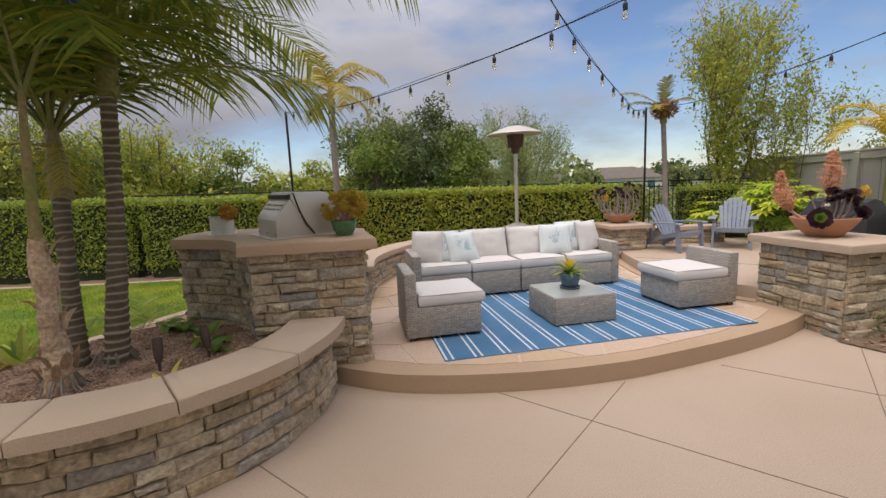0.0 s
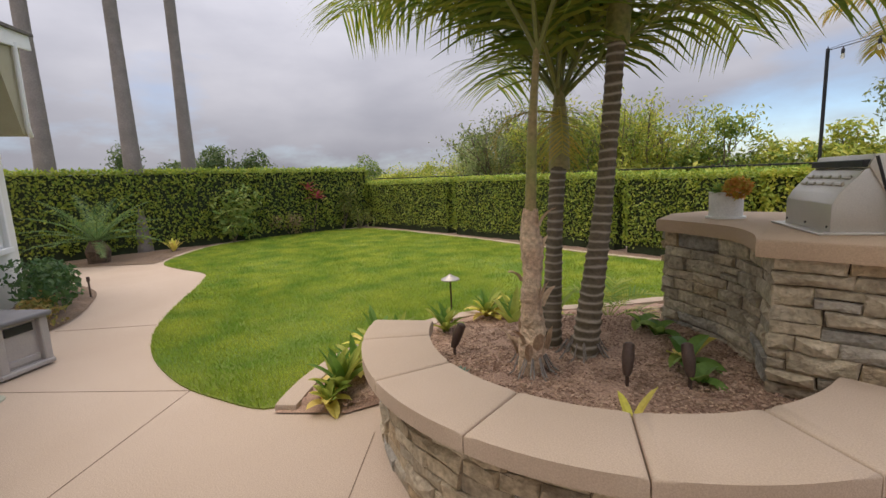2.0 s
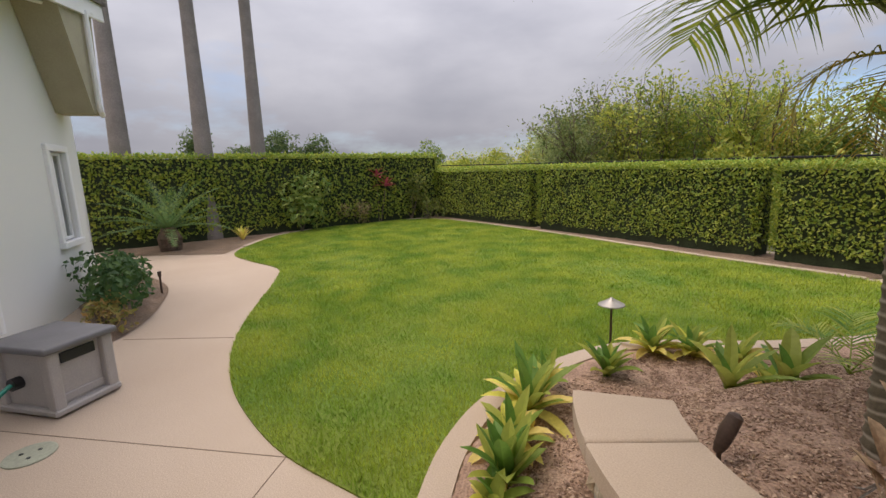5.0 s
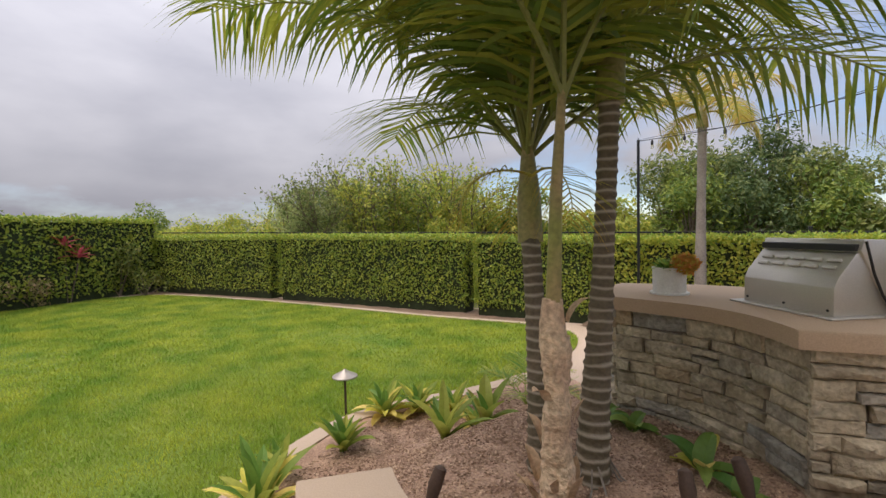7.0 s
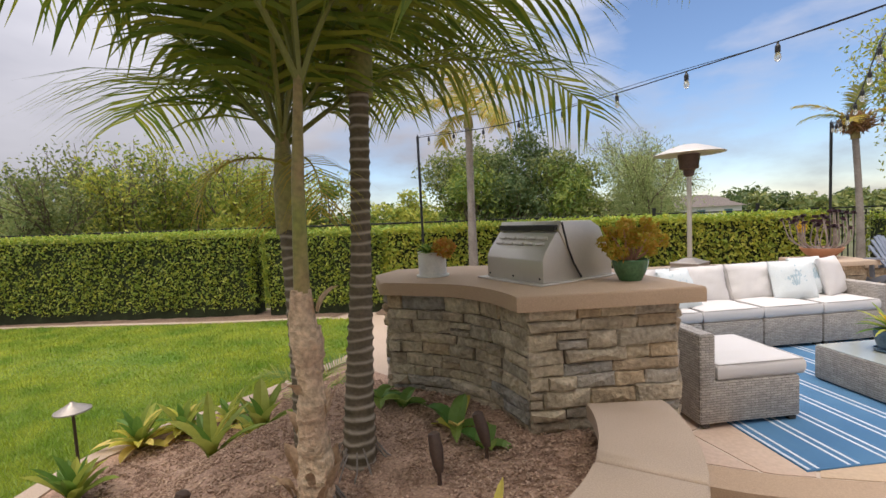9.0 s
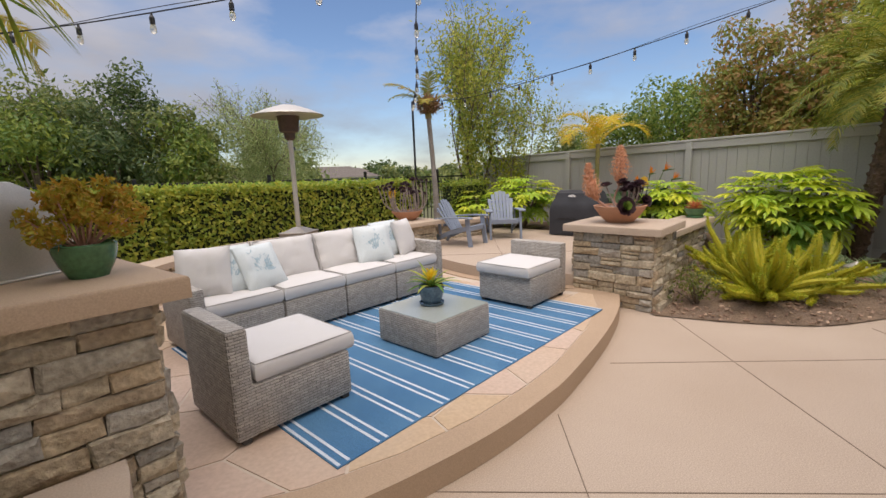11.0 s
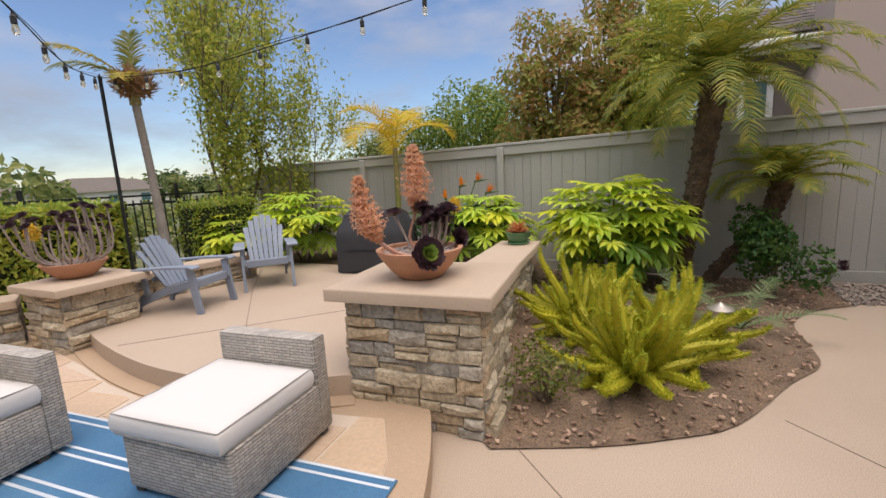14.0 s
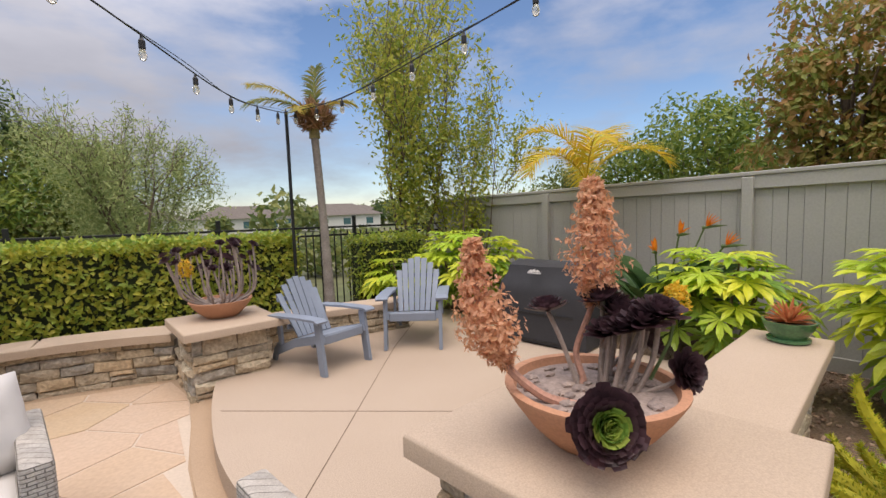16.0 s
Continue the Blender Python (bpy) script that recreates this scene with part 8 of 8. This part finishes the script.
path_light(-3.53, 4.09, 0.03, 0.50)
path_light(6.25, 2.30, 0.06, 0.30)
pst = thing("path_light", "thin short bronze stake light beside the path", "garden light", Matrix.Translation((-8.9, 1.33, 0.0)), "path lights")
bm = bmesh.new()
tube(bm, [(0, 0, 0), (0, 0, 0.28)], 0.014, 8)
part("stake", bm, M_BRONZE, pst)
bm = bmesh.new()
tube(bm, [(0, 0, 0.26), (0, 0, 0.33)], 0.024, 8)
part("cap", bm, M_BRONZE, pst)


def spot(x, y, z, yaw):
    s = thing("spotlight", "rusty bronze bullet spotlight in the mulch", "garden light", Matrix.Translation((x, y, z)) @ Matrix.Rotation(yaw, 4, "Z"), "garden spotlights")
    bm = bmesh.new()
    tube(bm, [(0, 0, -0.03), (0, 0, 0.09)], 0.010, 7)
    part("stake", bm, M_BRONZE, s)
    bm = bmesh.new()
    tube(bm, [(-0.01, 0, 0.08), (0.005, 0, 0.11), (0.025, 0, 0.17), (0.055, 0, 0.235), (0.058, 0, 0.245)], [0.016, 0.026, 0.033, 0.028, 0.012], 12)
    soften(part("barrel", bm, M_BRONZE, s))


spot(-2.26, 2.98, 0.36, 0.9)
spot(-1.22, 3.28, 0.39, 1.9)
spot(-0.98, 3.48, 0.39, 2.3)

# ---- hose box, hose, valve cover by the house ----
M_RESINL = pbr("taupe_resin", (0.42, 0.385, 0.365), 0.6, 0.12, 4, 90, 0.15, 0.002)
M_RESIND = pbr("grey_resin_lid", (0.16, 0.155, 0.165), 0.55, 0.12, 4, 90, 0.15, 0.002)
M_HOSE = pbr("green_hose", (0.02, 0.26, 0.19), 0.4, 0.15)
HOSE_AT = Matrix.Translation((-5.73, 0.55, 0.0)) @ Matrix.Rotation(radians(41), 4, "Z")
hb = thing("hose_box", "taupe resin hose reel box with grey lid by the wall", "storage box", HOSE_AT)
W, D = 0.55, 0.46
part("body", box_bm((0, -0.02, 0.26), (W - 0.10, D - 0.10, 0.42), 0.012, seg=2), M_RESINL, hb)
part("base", box_bm((0, 0, 0.04), (W + 0.02, D + 0.02, 0.05), 0.012), M_RESINL, hb)
for x in (-1, 1):
    for y in (-1, 1):
        part("corner_post", box_bm((x * (W / 2 - 0.04), y * (D / 2 - 0.04), 0.24), (0.08, 0.08, 0.46), 0.015, seg=2), M_RESINL, hb)
soften(part("lid", box_bm((0, 0, 0.495), (W + 0.06, D + 0.06, 0.05), 0.018, seg=3), M_RESIND, hb, "dark grey lid"))
for x in (-1, 1):
    part("slot", box_bm((x * (W / 2 - 0.048), 0, 0.40), (0.02, D - 0.22, 0.075), 0.004), M_BLACK, hb, "dark hose slot")
for y in (-1, 1):
    part("panel_rail", box_bm((0, y * (D / 2 - 0.055), 0.11), (W - 0.16, 0.03, 0.06), 0.006), M_RESINL, hb)
    part("panel_rail", box_bm((y * (W / 2 - 0.055), 0, 0.11), (0.03, D - 0.16, 0.06), 0.006), M_RESINL, hb)
bm = bmesh.new()
tube(bm, [(-0.06, 0.06 - D / 2, 0.24), (-0.06, -0.03 - D / 2, 0.24)], 0.045, 12)
part("hose_port", bm, M_BLACK, hb)
hs = thing("garden_hose", "green garden hose lying from the reel box along the wall", "hose")
bm = bmesh.new()
port = HOSE_AT @ Vector((-0.06, -0.03 - D / 2, 0.24))
tube(bm, smooth_line([tuple(port), (port.x + 0.07, port.y - 0.07, 0.19), (-5.42, 0.10, 0.03), (-5.15, 0.14, 0.018), (-4.79, 0.22, 0.018), (-4.45, 0.24, 0.018), (-4.18, 0.26, 0.018)], 6), 0.016, 8)
soften(part("hose", bm, M_HOSE, hs))
vc = thing("valve_cover", "round pale green irrigation valve cover flush in concrete", "valve cover", Matrix.Translation((-4.96, 0.47, 0.0)))
bm = bmesh.new()
lathe(bm, [(0.13, 0.0005), (0.13, 0.008), (0.12, 0.010)], 30)
part("lid", bm, pbr("pale_green_lid", (0.33, 0.34, 0.26), 0.8, 0.2), vc)
for k in range(3):
    bm = bmesh.new()
    lathe(bm, [(0.012, 0.009), (0.012, 0.0125)], 10, (0.05 * math.cos(k * 2.1), 0.05 * math.sin(k * 2.1), 0))
    part("plug", bm, M_IRON, vc)

# ---- by the gable wall: wall lamp, leaning screen, skateboard, gravel edge ----
fl = thing("wall_fixture", "white box-shaped outdoor speaker on a wall bracket", "wall speaker", Matrix.Translation((6.60, -0.98, 2.66)))
part("bracket", box_bm((-0.14, 0.06, 0.10), (0.16, 0.12, 0.05), 0.008), M_TRIM, fl)
soften(part("cabinet", profile_bm([(-0.13, 0.12), (0.20, 0.08), (0.20, -0.10), (0.06, -0.20), (-0.02, -0.18), (-0.13, 0.04)], 0.10, 0.30, 0.02), M_TRIM, fl, "white tapered cabinet"))
sc = thing("screen_panel", "aluminium-framed screen panel leaning beside the house corner", "screen panel", Matrix.Translation((7.95, -0.98, 0.0)) @ Matrix.Rotation(radians(-6), 4, "X"))
for c, s in (((0, 0, 0.86), (0.045, 0.04, 1.70)), ((0.42, 0, 0.86), (0.045, 0.04, 1.70)), ((0.21, 0, 1.69), (0.375, 0.04, 0.045)), ((0.21, 0, 0.04), (0.375, 0.04, 0.045))):
    part("frame", box_bm(c, s, 0.005), M_STEEL, sc)
part("mesh", box_bm((0.21, -0.005, 0.86), (0.375, 0.006, 1.6)), pbr("insect_mesh", (0.27, 0.27, 0.27), 0.8, 0.2, 30, 300, 0.3), sc, "dark insect mesh")
part("handle", box_bm((0.05, 0.03, 1.45), (0.02, 0.04, 0.14), 0.005), M_BLACK, sc)
sk = thing("skateboard", "dark skateboard with black wheels at the house corner", "skateboard", Matrix.Translation((7.66, -0.72, 0.0)) @ Matrix.Rotation(radians(118), 4, "Z"))
bm = slat_bm([(-0.36, 0.15), (-0.27, 0.105), (0.27, 0.105), (0.36, 0.15)], 0.20, 0.014)
soften(part("deck", bm, M_RESIND, sk))
for x in (-0.2, 0.2):
    t = part("truck", box_bm((x, 0, 0.075), (0.05, 0.14, 0.035), 0.006), M_STEEL2, sk)
    for y in (-1, 1):
        bm = bmesh.new()
        tube(bm, [(x, y * 0.075, 0.038), (x, y * 0.115, 0.038)], 0.036, 14)
        part("wheel", bm, M_BLACK, t)
bag = thing("tool_caddy", "small black and red tool caddy hanging on the panel", "caddy", Matrix.Translation((7.92, -0.86, 0.62)))
part("pouch", box_bm((0, 0, 0.1), (0.10, 0.06, 0.22), 0.015, seg=2), M_BLACK, bag)
part("band", box_bm((0, 0.0, -0.06), (0.09, 0.05, 0.10), 0.012, seg=2), pbr("red_fabric", (0.35, 0.03, 0.03), 0.8, 0.2), bag)

# ---- pieces: ledge stones ----
def stone_mesh(k):
    """A split stone of unit size: x along the wall, y outwards, z up; rough face, worn edges."""
    r = random.Random(900 + k)
    v, f = [], []
    j = lambda a: r.uniform(-a, a)
    for y, sx, sz, jj in ((-1.0, 0.5, 0.5, 0.0), (0.2, 0.5, 0.49, 0.06), (0.55, 0.465, 0.39, 0.09)):
        for x, z in ((-1, -1), (0, -1), (1, -1), (1, 1), (0, 1), (-1, 1)):
            v.append((x * sx + j(jj * 0.5), y + j(0.12 if jj else 0), z * sz + j(jj)))
    v.append((j(0.15), 0.75 + j(0.2), j(0.1)))
    for a in (0, 6):
        for i in range(6):
            f.append((a + i, a + (i + 1) % 6, a + 6 + (i + 1) % 6, a + 6 + i))
    for i in range(6):
        f.append((12 + i, 12 + (i + 1) % 6, 18))
    me = bpy.data.meshes.new("stone")
    me.from_pydata(v, [], f)
    bm = bmesh.new()
    bm.from_mesh(me)
    bmesh.ops.recalc_face_normals(bm, faces=bm.faces)
    bm.to_mesh(me)
    bm.free()
    me.materials.append(M_STONE)
    return me


STONES = [stone_mesh(k) for k in range(14)]


def lay_stones(parent, line, z0, z1, seed):
    """Courses of random stones along a line, faces to the right of its run."""
    r = random.Random(seed)
    L = np.array(line, float)
    cum = np.concatenate([[0], np.cumsum(np.linalg.norm(np.diff(L, axis=0), axis=1))])
    total, z = cum[-1], z0
    while z < z1 - 0.03:
        h = r.uniform(0.062, 0.105)
        if z1 - z - h < 0.05:
            h = z1 - z
        s = -r.uniform(0.0, 0.08)
        while s < total - 0.02:
            w = min(r.uniform(0.13, 0.36), 0.9 * total + 0.1)
            if total - s - w < 0.10:
                w = total - s
            a, b = max(s, 0.0), min(s + w, total)
            split = h > 0.085 and w < 0.26 and r.random() < 0.35
            for zz, hh in (((z, h * 0.48), (z + h * 0.52, h * 0.48)) if split else ((z, h),)):
                mid = (a + b) / 2
                p = [float(np.interp(mid, cum, L[:, c])) for c in range(2)]
                q0 = [float(np.interp(a, cum, L[:, c])) for c in range(2)]
                q1 = [float(np.interp(b, cum, L[:, c])) for c in range(2)]
                t = Vector((q1[0] - q0[0], q1[1] - q0[1]))
                if t.length < 0.02:
                    continue
                yaw = math.atan2(t.y, t.x)
                o = new("stone", r.choice(STONES))
                o.parent = parent
                flip = r.random() < 0.5
                o.location = (p[0], p[1], zz + hh / 2)
                o.rotation_euler = (r.uniform(-0.04, 0.04), r.uniform(-0.035, 0.035), yaw + math.pi + r.uniform(-0.03, 0.03))
                o.scale = (max(0.03, t.length * r.uniform(0.965, 1.01)), r.uniform(0.02, 0.075), max(0.02, hh * r.uniform(0.92, 1.07)))
            s += w
        z += h


for job in STONE_JOBS:
    lay_stones(*job)

# small footing stones at the foot of the near pillar
STONE_FOOT = thing("footing_stones", "two flat ledge stones at the pillar's front corner", "stones")
for x, y, w in ((4.60, 3.645, 0.26), (4.86, 3.67, 0.2)):
    o = new("stone", STONES[3])
    o.parent, o.location, o.scale, o.rotation_euler = STONE_FOOT, (x, y, 0.045), (w, 0.05, 0.085), (0, 0, math.pi + 0.09)

# ---- flagstones of the platform ----
def clip(poly, nx, ny, d):
    """The part of a convex polygon where nx * x + ny * y <= d."""
    out = []
    for (ax, ay), (bx, by) in zip(poly, poly[1:] + poly[:1]):
        sa, sb = nx * ax + ny * ay - d, nx * bx + ny * by - d
        if sa <= 0:
            out.append((ax, ay))
        if sa * sb < 0:
            t = sa / (sa - sb)
            out.append((ax + (bx - ax) * t, ay + (by - ay) * t))
    return out


INNER = [(0.20, 3.78), (0.60, 3.60), (1.05, 3.49), (1.55, 3.45), (2.05, 3.47), (2.45, 3.52), (3.25, 3.73), (3.90, 4.00), (4.22, 4.22), (4.12, 4.75), (3.96, 5.2), (3.87, 5.9), (3.92, 6.4), (4.05, 7.0), (4.15, 7.6), (4.1, 8.1), (2.9, 8.5), (1.8, 8.36), (0.95, 7.9), (0.45, 7.2), (0.14, 6.4), (0.10, 5.6), (0.10, 4.4)]
r = random.Random(17)
seeds = []
for k in range(9000):
    c = (r.uniform(-0.1, 4.5), r.uniform(3.3, 8.7))
    if inside(*c, INNER) and all((c[0] - s[0]) ** 2 + (c[1] - s[1]) ** 2 > 0.42 ** 2 for s in seeds):
        seeds.append(c)
platform_flags = thing("floor_flagstone", "irregular buff and peach flagstone paving on the platform", "paving", kind="structure")
bm = bmesh.new()
prism(bm, INNER, P_Z - 0.003, P_Z + 0.0015)
part("grout", bm, M_GROUT, platform_flags, "pale grout between the flagstones")
for i, c in enumerate(seeds):
    poly = [(c[0] - 1, c[1] - 1), (c[0] + 1, c[1] - 1), (c[0] + 1, c[1] + 1), (c[0] - 1, c[1] + 1)]
    for s in seeds:
        if s is c or (c[0] - s[0]) ** 2 + (c[1] - s[1]) ** 2 > 3:
            continue
        nx, ny = s[0] - c[0], s[1] - c[1]
        ln = math.hypot(nx, ny)
        nx, ny = nx / ln, ny / ln
        poly = clip(poly, nx, ny, nx * (c[0] + s[0]) / 2 + ny * (c[1] + s[1]) / 2 - 0.009)
    for (ax, ay), (bx, by) in zip(INNER, INNER[1:] + INNER[:1]):
        nx, ny = by - ay, ax - bx
        ln = math.hypot(nx, ny)
        along = max(0.0, min(1.0, ((c[0] - ax) * (bx - ax) + (c[1] - ay) * (by - ay)) / ln ** 2))
        if math.hypot(c[0] - ax - along * (bx - ax), c[1] - ay - along * (by - ay)) < 0.62 and len(poly) > 2:
            poly = clip(poly, nx / ln, ny / ln, (nx * ax + ny * ay) / ln - 0.004)
    if len(poly) < 3:
        continue
    bm = bmesh.new()
    prism(bm, poly, P_Z + 0.001, P_Z + 0.0065)
    part("flagstone", bm, M_FLAG, platform_flags)

# ---- fence boards ----
board_w = 0.152
y = -2.55
r = random.Random(4)
bmesh_board = box_bm((0, 0, 0.5), (0.018, 1.0, 1.0))
bd = part("board", bmesh_board, M_FENCE, fence)
first = True
while y < 9.85:
    o = bd if first else new("board", bd.data)
    first = False
    o.parent = fence
    wv = board_w * r.choice((0.82, 1.0, 1.0, 1.12))
    o.location = (8.848 + r.uniform(-0.003, 0.003), y + wv / 2, 0.04)
    o.scale = (1.0, wv - 0.004, fence_top(y) - 0.06)
    o.rotation_euler = (0, 0, r.uniform(-0.006, 0.006))
    y += wv
part("backing", box_bm((8.885, 3.65, 0.9), (0.02, 12.4, 1.7)), M_FENCE, fence, "backing seen in the gaps between the boards")

# ---- lawn blades ----
M_GRASS = leafy("grass_blade", (0.10, 0.215, 0.013), (0.34, 0.385, 0.04), 0.55, 0.3, 0.02, 0.3, 0.48, 1.8)
rng = np.random.default_rng(9)
LN = np.array(LAWN)


def inside_np(P, poly):
    x, y = P[:, 0], P[:, 1]
    hit = np.zeros(len(P), bool)
    for (ax, ay), (bx, by) in zip(poly, np.roll(poly, -1, 0)):
        c = ((ay > y) != (by > y)) & (x < (bx - ax) * (y - ay) / (by - ay + 1e-12) + ax)
        hit ^= c
    return hit


parts_g = []
for x0, x1, y0, y1, dens, hgt, wid in ((-7.0, -2.2, 1.5, 6.0, 6500, 0.04, 0.006), (-15.2, -7.0, 1.5, 6.0, 3000, 0.04, 0.012), (-15.2, -2.2, 6.0, 9.5, 3000, 0.04, 0.012)):
    n = int((x1 - x0) * (y1 - y0) * dens)
    P = np.stack([rng.uniform(x0, x1, n), rng.uniform(y0, y1, n), np.full(n, 0.008)], 1)
    P = P[inside_np(P, LN)]
    n = len(P)
    lush = np.array([noise.noise((x * 0.8, y * 0.8, 2.0)) for x, y, _ in P])
    a = rng.uniform(0, 6.283, n)
    d = np.stack([np.cos(a) * 0.6, np.sin(a) * 0.6, np.ones(n)], 1) * (hgt * (1 + 0.6 * lush) * rng.uniform(0.6, 1.3, n))[:, None]
    s = np.stack([-np.sin(a), np.cos(a), np.zeros(n)], 1) * wid / 2
    v = np.stack([P - s, P + s, P + d], 1).reshape(-1, 3)
    parts_g.append((v, np.arange(n * 3).reshape(-1, 3)))
o = cloud_part("grass", parts_g, M_GRASS)
tagged(o, "short green grass blades of the mown lawn", "grass", kind="stuff")

# ---- mulch chips, gravel ----
def chips(name, label, region, count, size, z, mat, seed, flat=0.35):
    rng = np.random.default_rng(seed)
    P = []
    xs, ys = [p[0] for p in region], [p[1] for p in region]
    while len(P) < count:
        x, y = rng.uniform(min(xs), max(xs)), rng.uniform(min(ys), max(ys))
        if inside(x, y, region):
            P.append((x, y, z(x, y)))
    P = np.array(P)
    cube = np.array([(x, y, w) for x in (-1, 1) for y in (-1, 1) for w in (-1, 1)], float)
    faces = np.array([(0, 1, 3, 2), (4, 6, 7, 5), (0, 4, 5, 1), (2, 3, 7, 6), (0, 2, 6, 4), (1, 5, 7, 3)])
    V = []
    for p in P:
        q = cube * (size * rng.uniform(0.5, 1.4), size * rng.uniform(0.3, 0.8), size * flat) * rng.uniform(0.7, 1.1, (8, 3))
        R = np.array(Euler((rng.uniform(-0.5, 0.5), rng.uniform(-0.5, 0.5), rng.uniform(0, 6.28))).to_matrix())
        V.append(q @ R.T + p)
    F = (np.arange(count)[:, None, None] * 8 + faces).reshape(-1, 4)
    o = raw_part(name, np.concatenate(V).tolist(), F.tolist(), mat)
    return tagged(o, label, "ground cover", kind="stuff")


M_CHIP = pbr("bark_chip", (0.62, 0.45, 0.33), 0.95, 0.3, 20, 90, 0.3, tone=(0.24, 0.15, 0.105), per="island", spread=0.9)
M_GRAVEL = pbr("gravel", (0.42, 0.36, 0.31), 0.9, 0.3, 20, 90, 0.3, tone=(0.20, 0.17, 0.15), per="island", spread=0.8, hue=0.02)
chips("mulch_chips", "loose red-brown bark chips in the planter", arc(-1.55, 3.65, 1.2, 214, 360, 20) + [(0.0, 4.1), (-0.3, 4.9), (-1.5, 5.4), (-2.2, 6.0), (-2.7, 5.4), (-3.38, 4.6), (-3.55, 4.08), (-3.5, 3.1), (-3.25, 2.6), (-3.0, 2.3), (-2.75, 2.45)], 24000, 0.008, lambda x, y: planter_z(x, y) + 0.008, M_CHIP, 1)
chips("soil_litter", "dry leaf litter and bark on the fern bed", FERN_BED, 1500, 0.018, lambda x, y: 0.03 + 0.1 * ramp(math.hypot(x - 6.6, y - 3.4), 2.1, 0.6), M_CHIP, 2)
chips("gravel_strip", "loose grey-pink gravel along the fence foot", [(8.02, 0.55), (7.86, 0.96), (8.80, 0.96), (8.80, -1.6), (8.30, -1.6), (8.3, -0.76)], 900, 0.028, lambda x, y: 0.012, M_GRAVEL, 3, 0.6)
